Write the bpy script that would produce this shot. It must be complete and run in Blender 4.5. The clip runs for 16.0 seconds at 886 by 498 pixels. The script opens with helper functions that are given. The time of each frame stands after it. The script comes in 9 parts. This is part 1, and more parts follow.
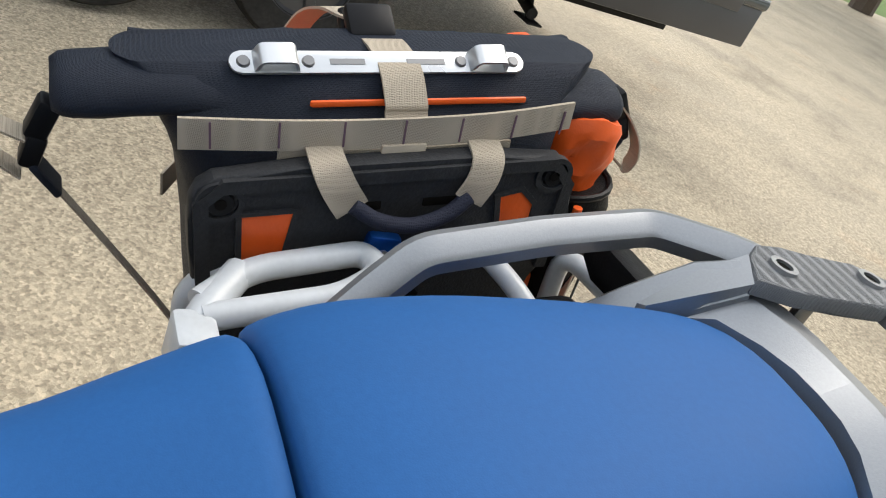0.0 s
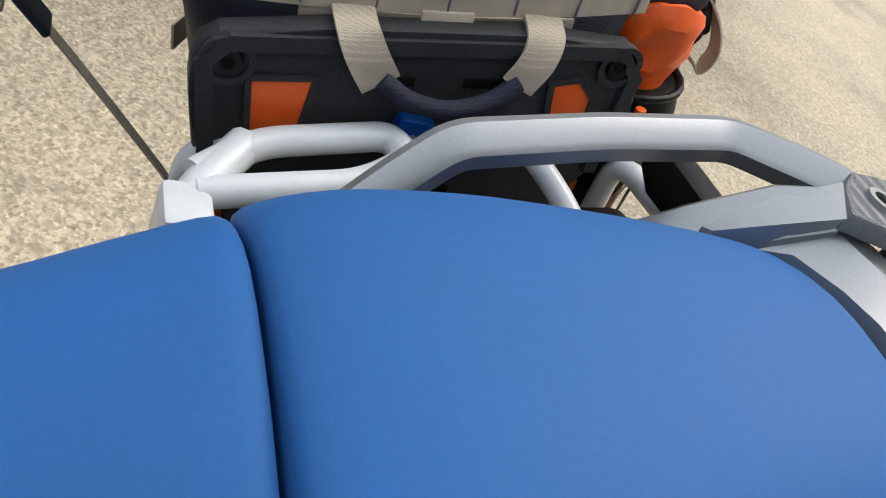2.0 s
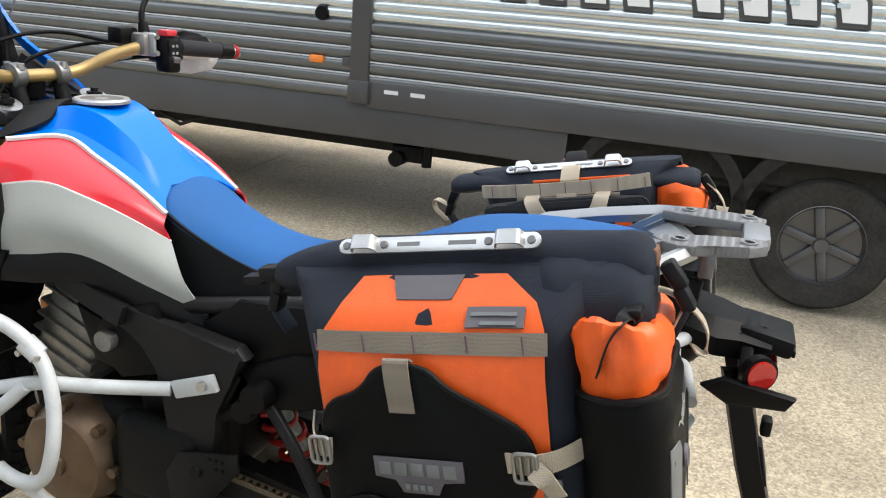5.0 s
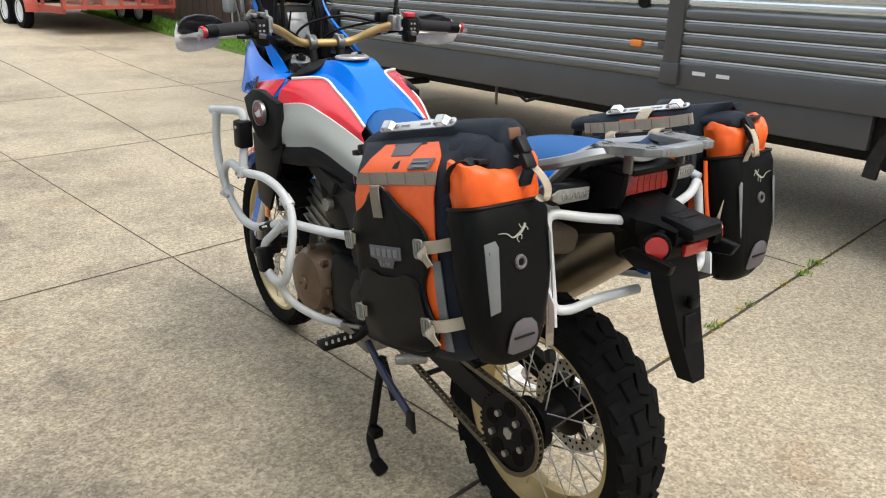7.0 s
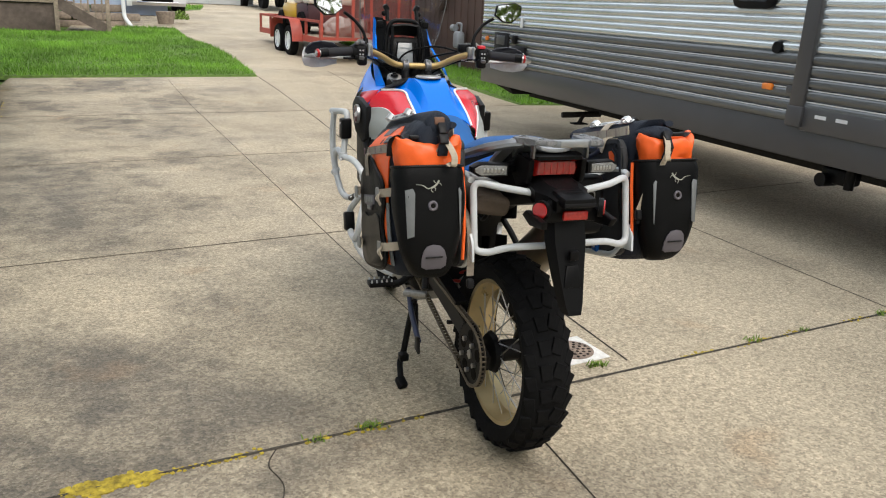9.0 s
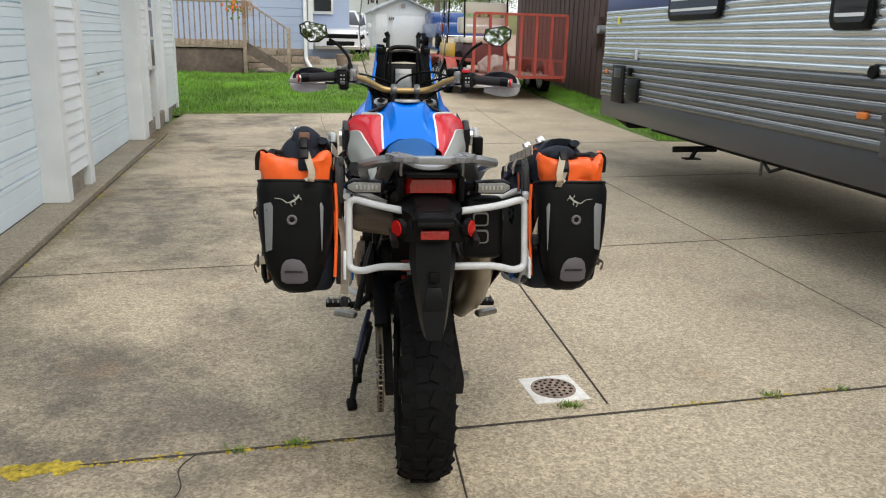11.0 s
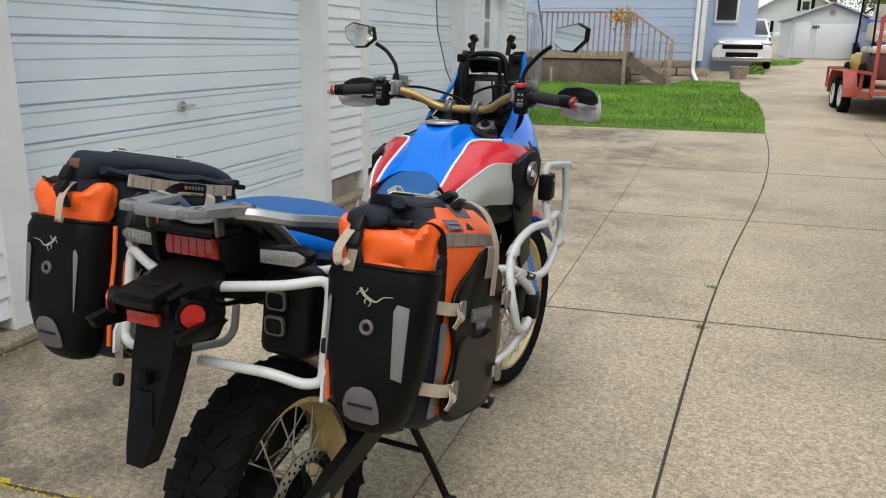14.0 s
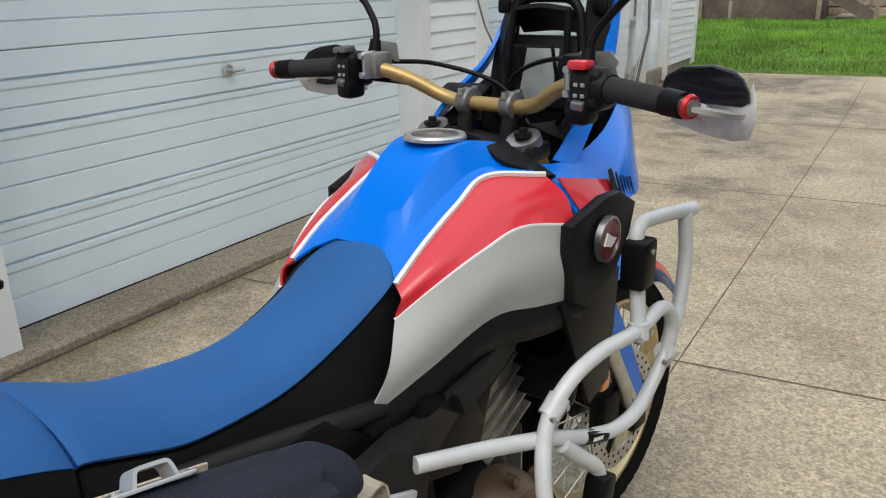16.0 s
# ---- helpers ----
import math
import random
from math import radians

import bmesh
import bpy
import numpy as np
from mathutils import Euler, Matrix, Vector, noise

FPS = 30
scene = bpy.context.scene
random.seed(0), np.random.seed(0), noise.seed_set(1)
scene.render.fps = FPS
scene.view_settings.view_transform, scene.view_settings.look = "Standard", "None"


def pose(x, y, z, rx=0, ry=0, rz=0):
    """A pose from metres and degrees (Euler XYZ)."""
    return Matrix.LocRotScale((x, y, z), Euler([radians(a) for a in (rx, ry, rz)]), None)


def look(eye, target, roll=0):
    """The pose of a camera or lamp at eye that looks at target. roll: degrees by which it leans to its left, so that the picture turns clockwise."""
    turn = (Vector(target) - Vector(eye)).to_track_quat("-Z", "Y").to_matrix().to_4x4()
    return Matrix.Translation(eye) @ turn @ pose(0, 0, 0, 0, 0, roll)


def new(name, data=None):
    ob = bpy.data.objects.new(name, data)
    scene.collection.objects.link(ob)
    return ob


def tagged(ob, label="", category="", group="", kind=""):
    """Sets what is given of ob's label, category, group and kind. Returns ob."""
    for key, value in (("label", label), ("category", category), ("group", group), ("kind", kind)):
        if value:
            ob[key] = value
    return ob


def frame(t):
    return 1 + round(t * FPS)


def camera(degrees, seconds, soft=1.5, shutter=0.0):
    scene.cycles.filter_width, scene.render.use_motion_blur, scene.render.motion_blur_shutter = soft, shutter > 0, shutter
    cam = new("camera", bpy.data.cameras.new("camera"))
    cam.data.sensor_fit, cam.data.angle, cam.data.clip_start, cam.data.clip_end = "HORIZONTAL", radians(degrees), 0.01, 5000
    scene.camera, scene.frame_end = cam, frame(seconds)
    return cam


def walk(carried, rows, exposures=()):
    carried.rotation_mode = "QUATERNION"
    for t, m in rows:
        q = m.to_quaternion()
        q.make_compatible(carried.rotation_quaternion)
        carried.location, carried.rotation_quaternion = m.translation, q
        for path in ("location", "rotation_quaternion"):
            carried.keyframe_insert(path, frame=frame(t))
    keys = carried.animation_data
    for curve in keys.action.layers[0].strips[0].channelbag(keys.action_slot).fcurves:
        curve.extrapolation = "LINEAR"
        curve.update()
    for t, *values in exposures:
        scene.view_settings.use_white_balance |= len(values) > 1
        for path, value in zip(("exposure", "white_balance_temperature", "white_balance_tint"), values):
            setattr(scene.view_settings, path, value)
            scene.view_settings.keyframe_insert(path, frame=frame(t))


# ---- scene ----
cam = camera(59.8, 16.0, 1.1)
PATH = [
    (0, (-0.22, 0.486, 1.313), (1.171, -0.536, 0.302), 25.5),
    (0.5, (-0.202, 0.471, 1.292), (1.141, -0.524, 0.193), 27.2),
    (1, (-0.198, 0.493, 1.295), (1.148, -0.444, 0.151), 29.1),
    (1.5, (-0.182, 0.49, 1.297), (1.182, -0.412, 0.147), 30.5),
    (2, (-0.164, 0.443, 1.269), (1.066, -0.528, 0.026), 32.4),
    (2.5, (-0.221, 0.448, 1.305), (1.063, -0.504, 0.103), 27.7),
    (2.8, (-0.314, 0.401, 1.318), (1.143, -0.338, 0.181), 21.8),
    (3, (-0.401, 0.373, 1.312), (1.18, -0.205, 0.232), 17.9),
    (3.2, (-0.485, 0.352, 1.327), (1.186, -0.02, 0.294), 14.0),
    (5.3, (-1.31, -0.213, 1.395), (0.425, 0.584, 0.798), 4.5),
    (5.5, (-1.355, -0.297, 1.398), (0.318, 0.619, 0.798), 4.1),
    (6, (-1.367, -0.527, 1.398), (0.129, 0.642, 0.771), 2.8),
    (6.5, (-1.279, -0.806, 1.404), (0.023, 0.562, 0.744), 2.1),
    (7, (-1.299, -1.05, 1.405), (-0.132, 0.428, 0.732), 1.6),
    (7.5, (-1.314, -1.314, 1.442), (-0.265, 0.26, 0.794), 0.9),
    (8, (-1.23, -1.607, 1.433), (-0.326, 0.064, 0.809), 1.7),
    (8.2, (-1.2, -1.703, 1.44), (-0.359, 0.002, 0.82), 2.0),
    (10.3, (-0.583, -2.256, 1.403), (-0.138, -0.389, 0.841), 2.5),
    (10.5, (-0.472, -2.241, 1.392), (-0.083, -0.357, 0.846), 2.2),
    (11, (-0.19, -2.182, 1.401), (0.018, -0.263, 0.876), 1.4),
    (11.5, (0.109, -2.153, 1.392), (0.118, -0.223, 0.87), 1.3),
    (12, (0.371, -2.082, 1.397), (0.197, -0.159, 0.878), 1.0),
    (12.5, (0.595, -1.895, 1.395), (0.289, 0.014, 0.885), 0.9),
    (13, (0.806, -1.709, 1.396), (0.343, 0.172, 0.901), 1.1),
    (13.5, (0.997, -1.506, 1.411), (0.314, 0.306, 0.91), 1.3),
    (14, (1.049, -1.203, 1.399), (0.249, 0.556, 0.881), 1.0),
    (14.5, (1.061, -0.896, 1.394), (0.154, 0.793, 0.825), 0.2),
    (15, (1.076, -0.581, 1.404), (0.056, 1.027, 0.793), -0.2),
    (15.5, (0.952, -0.246, 1.385), (-0.147, 1.301, 0.753), -0.6),
    (16, (0.787, 0.061, 1.396), (-0.354, 1.566, 0.739), -1.2),
]
walk(cam, [(t, look(e, g, r)) for t, e, g, r in PATH], exposures=[(0.0, 0.52), (2.5, 0.66), (3.2, 0.84), (5.3, 1.0), (7.0, 0.75), (8.2, 0.6), (10.3, 0.42), (12.0, 0.35), (14.0, 0.27), (16.0, 0.27)])

# ---- world, sun, exposure ----
world = bpy.data.worlds.new("sky")
scene.world = world
world.use_nodes = True
wn = world.node_tree
bg = wn.nodes["Background"]
sky = wn.nodes.new("ShaderNodeTexSky")
sky.sky_type = "NISHITA"
sky.sun_disc = False
sky.sun_elevation, sky.sun_rotation = radians(52), radians(160)
sky.air_density, sky.dust_density, sky.ozone_density = 1.6, 5.0, 1.0
soften = wn.nodes.new("ShaderNodeMixRGB")
soften.inputs[0].default_value = 0.72
soften.inputs[2].default_value = (7.5, 7.85, 8.3, 1)
wn.links.new(sky.outputs[0], soften.inputs[1])
wn.links.new(soften.outputs[0], bg.inputs[0])
bg.inputs[1].default_value = 0.15
sun_data = bpy.data.lights.new("sun", "SUN")
sun_data.energy, sun_data.angle, sun_data.color = 1.1, radians(40), (1.0, 0.95, 0.88)
sun = new("sun", sun_data)
sun.matrix_world = look((3, -9, 14), (0, 0, 0))

# ---- materials ----
def material(name, color, rough=0.5, metal=0.0, grain=0.0, grain_scale=40.0, stain=0.0, stain_scale=3.0, bump=0.0, bump_scale=200.0, coat=0.0, spec=0.5, transmission=0.0, random_tone=0.0):
    m = bpy.data.materials.new(name)
    m.use_nodes = True
    n, l = m.node_tree.nodes, m.node_tree.links
    b = n["Principled BSDF"]
    b.inputs["Roughness"].default_value = rough
    b.inputs["Metallic"].default_value = metal
    b.inputs["Specular IOR Level"].default_value = spec
    b.inputs["Coat Weight"].default_value = coat
    b.inputs["Coat Roughness"].default_value = 0.06
    b.inputs["Transmission Weight"].default_value = transmission
    if spec == 0.5 and max(color) < 0.05:
        spec = 0.13
        b.inputs["Specular IOR Level"].default_value = spec
    c4 = (*color, 1)
    b.inputs["Base Color"].default_value = c4
    tc = n.new("ShaderNodeTexCoord")
    last = None
    def tone(scale, amount, detail, rough_link=False):
        nonlocal last
        tex = n.new("ShaderNodeTexNoise")
        tex.inputs["Scale"].default_value, tex.inputs["Detail"].default_value = scale, detail
        l.new(tc.outputs["Object"], tex.inputs["Vector"])
        mr = n.new("ShaderNodeMapRange")
        mr.inputs[1].default_value, mr.inputs[2].default_value = 0.3, 0.7
        mr.inputs[3].default_value, mr.inputs[4].default_value = 1 - amount, 1 + amount * 0.6
        l.new(tex.outputs[0], mr.inputs[0])
        mul = n.new("ShaderNodeMixRGB")
        mul.blend_type = "MULTIPLY"
        mul.inputs[0].default_value = 1
        if last is None:
            mul.inputs[1].default_value = c4
        else:
            l.new(last, mul.inputs[1])
        l.new(mr.outputs[0], mul.inputs[2])
        last = mul.outputs[0]
        if rough_link:
            rr = n.new("ShaderNodeMapRange")
            rr.inputs[3].default_value, rr.inputs[4].default_value = max(rough - 0.1, 0.02), min(rough + 0.12, 1)
            l.new(tex.outputs[0], rr.inputs[0])
            l.new(rr.outputs[0], b.inputs["Roughness"])
    if grain:
        tone(grain_scale, grain, 4)
    if stain:
        tone(stain_scale, stain, 6, True)
    if random_tone:
        info = n.new("ShaderNodeObjectInfo")
        mr = n.new("ShaderNodeMapRange")
        mr.inputs[3].default_value, mr.inputs[4].default_value = 1 - random_tone, 1 + random_tone
        l.new(info.outputs["Random"], mr.inputs[0])
        mul = n.new("ShaderNodeMixRGB")
        mul.blend_type = "MULTIPLY"
        mul.inputs[0].default_value = 1
        if last is None:
            mul.inputs[1].default_value = c4
        else:
            l.new(last, mul.inputs[1])
        l.new(mr.outputs[0], mul.inputs[2])
        last = mul.outputs[0]
    if last is not None:
        l.new(last, b.inputs["Base Color"])
    if bump:
        tex = n.new("ShaderNodeTexNoise")
        tex.inputs["Scale"].default_value, tex.inputs["Detail"].default_value = bump_scale, 4
        l.new(tc.outputs["Object"], tex.inputs["Vector"])
        bp = n.new("ShaderNodeBump")
        bp.inputs["Strength"].default_value, bp.inputs["Distance"].default_value = bump, 0.003
        l.new(tex.outputs[0], bp.inputs["Height"])
        l.new(bp.outputs[0], b.inputs["Normal"])
    return m


def woven(name, color, scale=420.0, rough=0.7, depth=0.5, contrast=0.25):
    """Cloth with a fine cross weave."""
    m = material(name, color, rough, stain=0.12, stain_scale=9, spec=0.15)
    n, l = m.node_tree.nodes, m.node_tree.links
    b = n["Principled BSDF"]
    tc = n.new("ShaderNodeTexCoord")
    height = None
    for axis in ("X", "Y", "Z"):
        w = n.new("ShaderNodeTexWave")
        w.bands_direction = axis
        w.inputs["Scale"].default_value = scale / 6.0
        l.new(tc.outputs["Object"], w.inputs["Vector"])
        if height is None:
            height = w.outputs[1]
        else:
            mx = n.new("ShaderNodeMath")
            mx.operation = "MAXIMUM"
            l.new(height, mx.inputs[0])
            l.new(w.outputs[1], mx.inputs[1])
            height = mx.outputs[0]
    bp = n.new("ShaderNodeBump")
    bp.inputs["Strength"].default_value, bp.inputs["Distance"].default_value = depth, 0.001
    l.new(height, bp.inputs["Height"])
    l.new(bp.outputs[0], b.inputs["Normal"])
    old = b.inputs["Base Color"].links[0].from_socket
    mr = n.new("ShaderNodeMapRange")
    mr.inputs[3].default_value, mr.inputs[4].default_value = 1 - contrast, 1 + contrast * 0.4
    l.new(height, mr.inputs[0])
    mul = n.new("ShaderNodeMixRGB")
    mul.blend_type = "MULTIPLY"
    mul.inputs[0].default_value = 1
    l.new(old, mul.inputs[1])
    l.new(mr.outputs[0], mul.inputs[2])
    l.new(mul.outputs[0], b.inputs["Base Color"])
    return m


def concrete_material(name, base, dark, rusty=0.25, patchy=False):
    """Weathered exposed-aggregate concrete: sandy grain, fine pebbles, damp stains, rusty patches."""
    m = bpy.data.materials.new(name)
    m.use_nodes = True
    n, l = m.node_tree.nodes, m.node_tree.links
    b = n["Principled BSDF"]
    tc = n.new("ShaderNodeTexCoord")
    def noise_tex(scale, detail=5, rough=0.6):
        t = n.new("ShaderNodeTexNoise")
        t.inputs["Scale"].default_value, t.inputs["Detail"].default_value = scale, detail
        t.inputs["Roughness"].default_value = rough
        l.new(tc.outputs["Object"], t.inputs["Vector"])
        return t.outputs[0]
    def ramp(sock, lo, hi, a=0.0, z=1.0):
        r = n.new("ShaderNodeMapRange")
        r.inputs[1].default_value, r.inputs[2].default_value = lo, hi
        r.inputs[3].default_value, r.inputs[4].default_value = a, z
        l.new(sock, r.inputs[0])
        return r.outputs[0]
    def mix(fac, a, c, mode="MIX"):
        x = n.new("ShaderNodeMixRGB")
        x.blend_type = mode
        if isinstance(fac, float):
            x.inputs[0].default_value = fac
        else:
            l.new(fac, x.inputs[0])
        for sock, v in ((x.inputs[1], a), (x.inputs[2], c)):
            if isinstance(v, tuple):
                sock.default_value = (*v, 1)
            else:
                l.new(v, sock)
        return x.outputs[0]
    col = mix(ramp(noise_tex(0.9, 6), 0.38, 0.62), base, tuple(c * 0.80 for c in base))
    col = mix(ramp(noise_tex(0.45, 8, 0.7), 0.54, 0.70, 0, 0.75), col, dark)
    col = mix(ramp(noise_tex(5.0, 6, 0.7), 0.55, 0.75, 0, 0.4), col, dark)
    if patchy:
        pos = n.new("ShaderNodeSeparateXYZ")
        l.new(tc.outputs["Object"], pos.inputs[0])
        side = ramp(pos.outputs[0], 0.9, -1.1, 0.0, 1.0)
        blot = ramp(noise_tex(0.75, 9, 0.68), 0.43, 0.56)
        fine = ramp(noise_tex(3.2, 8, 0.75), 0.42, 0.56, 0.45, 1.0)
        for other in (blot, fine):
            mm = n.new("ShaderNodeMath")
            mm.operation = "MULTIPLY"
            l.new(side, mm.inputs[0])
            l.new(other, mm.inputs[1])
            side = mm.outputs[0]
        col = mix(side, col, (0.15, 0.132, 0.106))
        across = n.new("ShaderNodeVectorMath")
        across.operation = "DOT_PRODUCT"
        across.inputs[1].default_value = (0.994, 0.108, 0.0)
        l.new(tc.outputs["Object"], across.inputs[0])
        damp = ramp(across.outputs["Value"], -1.55, -2.05, 0.0, 0.40)
        col = mix(damp, col, (0.17, 0.145, 0.095))
        wob = n.new("ShaderNodeMath")
        wob.operation = "MULTIPLY_ADD"
        l.new(noise_tex(2.4, 5, 0.65), wob.inputs[0])
        wob.inputs[1].default_value = 0.45
        l.new(across.outputs["Value"], wob.inputs[2])
        col = mix(ramp(wob.outputs[0], -1.62, -1.80, 0.0, 0.85), col, (0.135, 0.108, 0.052))
    col = mix(ramp(noise_tex(1.7, 3), 0.62, 0.74, 0, rusty), col, (0.42, 0.27, 0.15))
    vor = n.new("ShaderNodeTexVoronoi")
    vor.inputs["Scale"].default_value = 118
    l.new(tc.outputs["Object"], vor.inputs["Vector"])
    peb = n.new("ShaderNodeSeparateColor")
    l.new(vor.outputs["Color"], peb.inputs[0])
    col = mix(1.0, col, mix(ramp(peb.outputs[0], 0, 1), (0.665, 0.65, 0.625), (1.31, 1.30, 1.265)), "MULTIPLY")
    col = mix(1.0, col, mix(ramp(noise_tex(420, 3), 0.3, 0.7), (0.72, 0.72, 0.72), (1.22, 1.22, 1.22)), "MULTIPLY")
    col = mix(1.0, col, mix(ramp(noise_tex(34, 6, 0.7), 0.36, 0.64), (0.79, 0.785, 0.77), (1.17, 1.17, 1.16)), "MULTIPLY")
    info = n.new("ShaderNodeObjectInfo")
    col = mix(1.0, col, mix(ramp(info.outputs["Random"], 0, 1), (0.94, 0.94, 0.94), (1.05, 1.04, 1.03)), "MULTIPLY")
    l.new(col, b.inputs["Base Color"])
    l.new(ramp(noise_tex(0.6, 5), 0.35, 0.7, 0.88, 0.62), b.inputs["Roughness"])
    bp = n.new("ShaderNodeBump")
    bp.inputs["Strength"].default_value, bp.inputs["Distance"].default_value = 0.5, 0.004
    l.new(vor.outputs["Distance"], bp.inputs["Height"])
    l.new(bp.outputs[0], b.inputs["Normal"])
    return m


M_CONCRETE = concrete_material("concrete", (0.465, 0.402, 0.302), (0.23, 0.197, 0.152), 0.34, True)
M_APRON = concrete_material("apron_concrete", (0.31, 0.272, 0.208), (0.17, 0.145, 0.10))
M_JOINTFAINT = material("faint_joint", (0.15, 0.128, 0.10), 0.95, grain=0.5, grain_scale=40, bump=0.6)
M_JOINTPALE = material("pale_joint", (0.25, 0.215, 0.165), 0.95, grain=0.5, grain_scale=40, bump=0.6)
M_JOINT = material("joint_filler", (0.065, 0.056, 0.044), 0.95, grain=0.5, grain_scale=60, bump=0.6)
M_MOSS = material("moss", (0.50, 0.38, 0.04), 0.95, grain=0.6, grain_scale=45, stain=0.35, stain_scale=7, bump=0.8)
M_WEED = material("weed_leaf", (0.16, 0.27, 0.03), 0.7, grain=0.4, grain_scale=60)
M_GRASS = material("grass_blade", (0.155, 0.33, 0.026), 0.75, grain=0.45, grain_scale=1.2, stain=0.3, stain_scale=0.5)
M_SOIL = material("soil", (0.10, 0.17, 0.03), 0.95, grain=0.5, grain_scale=20, bump=0.7, bump_scale=80)
M_DOORWHITE = material("painted_garage_door", (0.745, 0.835, 0.885), 0.42, stain=0.06, stain_scale=1.5, bump=0.06, bump_scale=300)
M_SIDING = material("vinyl_siding", (0.76, 0.80, 0.815), 0.45, stain=0.06, stain_scale=2, bump=0.08, bump_scale=90)
M_TRIM = material("white_trim", (0.74, 0.765, 0.765), 0.5, stain=0.08, stain_scale=3)
M_FOUND = material("foundation_block", (0.30, 0.26, 0.21), 0.9, grain=0.3, grain_scale=30, stain=0.3, stain_scale=4, bump=0.5)
M_STEEL = material("zinc_steel", (0.55, 0.55, 0.55), 0.32, 1.0, stain=0.15, stain_scale=20)
M_BLACKPLASTIC = material("black_plastic", (0.0045, 0.0045, 0.005), 0.40, spec=0.13, grain=0.2, grain_scale=300, bump=0.15, bump_scale=600)
M_DARKPLASTIC = material("dark_grey_plastic", (0.0095, 0.0095, 0.0105), 0.46, spec=0.16, grain=0.2, grain_scale=300, bump=0.15, bump_scale=600)
M_RUBBER = material("tyre_rubber", (0.0075, 0.0075, 0.008), 0.8, spec=0.1, grain=0.3, grain_scale=60, stain=0.35, stain_scale=8, bump=0.3, bump_scale=250)

# ---- mesh helpers ----
def link_mesh(name, bm, mat, smooth=True, angle=40):
    bmesh.ops.recalc_face_normals(bm, faces=bm.faces)
    me = bpy.data.meshes.new(name)
    bm.to_mesh(me)
    bm.free()
    mats = mat if isinstance(mat, (list, tuple)) else [mat]
    for x in mats:
        me.materials.append(x)
    if smooth:
        me.polygons.foreach_set("use_smooth", [True] * len(me.polygons))
        me.set_sharp_from_angle(angle=radians(angle))
    return new(name, me)


def part(name, bm, mat, parent, label="", smooth=True, angle=40):
    """Links a bmesh as one mesh object under a thing or a part."""
    ob = link_mesh(name, bm, mat, smooth, angle)
    if parent is not None:
        ob.parent = parent
    if label:
        tagged(ob, label)
    return ob


def thing(name, label, category, group="", at=None, kind=""):
    ob = new(name)
    ob.empty_display_size = 0.1
    if at is not None:
        ob.matrix_world = at
    return tagged(ob, label, category, group, kind)


def structure(name, bm, mat, label, category, smooth=False):
    return tagged(link_mesh(name, bm, mat, smooth), label, category, kind="structure")


def bm_new():
    return bmesh.new()


def add_box(bm, c, s, bevel=0.0, rot=None, seg=2):
    g = bmesh.ops.create_cube(bm, size=1.0)["verts"]
    m = Matrix.Translation(c) @ (rot.to_4x4() if rot is not None else Matrix.Identity(4)) @ Matrix.Diagonal((*s, 1))
    bmesh.ops.transform(bm, matrix=m, verts=g)
    if bevel:
        es = list({e for v in g for e in v.link_edges})
        bmesh.ops.bevel(bm, geom=es, offset=bevel, segments=seg, profile=0.5, affect="EDGES", clamp_overlap=True)
    return bm


def add_cyl(bm, a, b, r, r2=None, n=20, cap=True):
    a, b = Vector(a), Vector(b)
    d = b - a
    g = bmesh.ops.create_cone(bm, cap_ends=cap, segments=n, radius1=r, radius2=r if r2 is None else r2, depth=d.length)["verts"]
    m = Matrix.Translation((a + b) / 2) @ d.to_track_quat("Z", "Y").to_matrix().to_4x4()
    bmesh.ops.transform(bm, matrix=m, verts=g)
    return bm


def smooth_path(pts, steps=6):
    """Catmull-Rom through the points."""
    p = [Vector(q) for q in pts]
    if len(p) < 3:
        return p
    out = []
    for i in range(len(p) - 1):
        p0 = p[i - 1] if i else 2 * p[0] - p[1]
        p3 = p[i + 2] if i + 2 < len(p) else 2 * p[-1] - p[-2]
        a, b = p[i], p[i + 1]
        for k in range(steps):
            t = k / steps
            out.append(0.5 * ((2 * a) + (b - p0) * t + (2 * p0 - 5 * a + 4 * b - p3) * t * t + (3 * a - p0 - 3 * b + p3) * t ** 3))
    out.append(p[-1])
    return out


def round_corners(pts, r, steps=5):
    """A polyline with its corners rounded, as a bent pipe."""
    p = [Vector(q) for q in pts]
    out = [p[0]]
    for i in range(1, len(p) - 1):
        a, b, c = p[i - 1], p[i], p[i + 1]
        u, v = (a - b), (c - b)
        k = min(r, u.length * 0.48, v.length * 0.48)
        s, e = b + u.normalized() * k, b + v.normalized() * k
        for j in range(steps + 1):
            t = j / steps
            out.append(s * (1 - t) ** 2 + b * 2 * t * (1 - t) + e * t * t)
    out.append(p[-1])
    return out


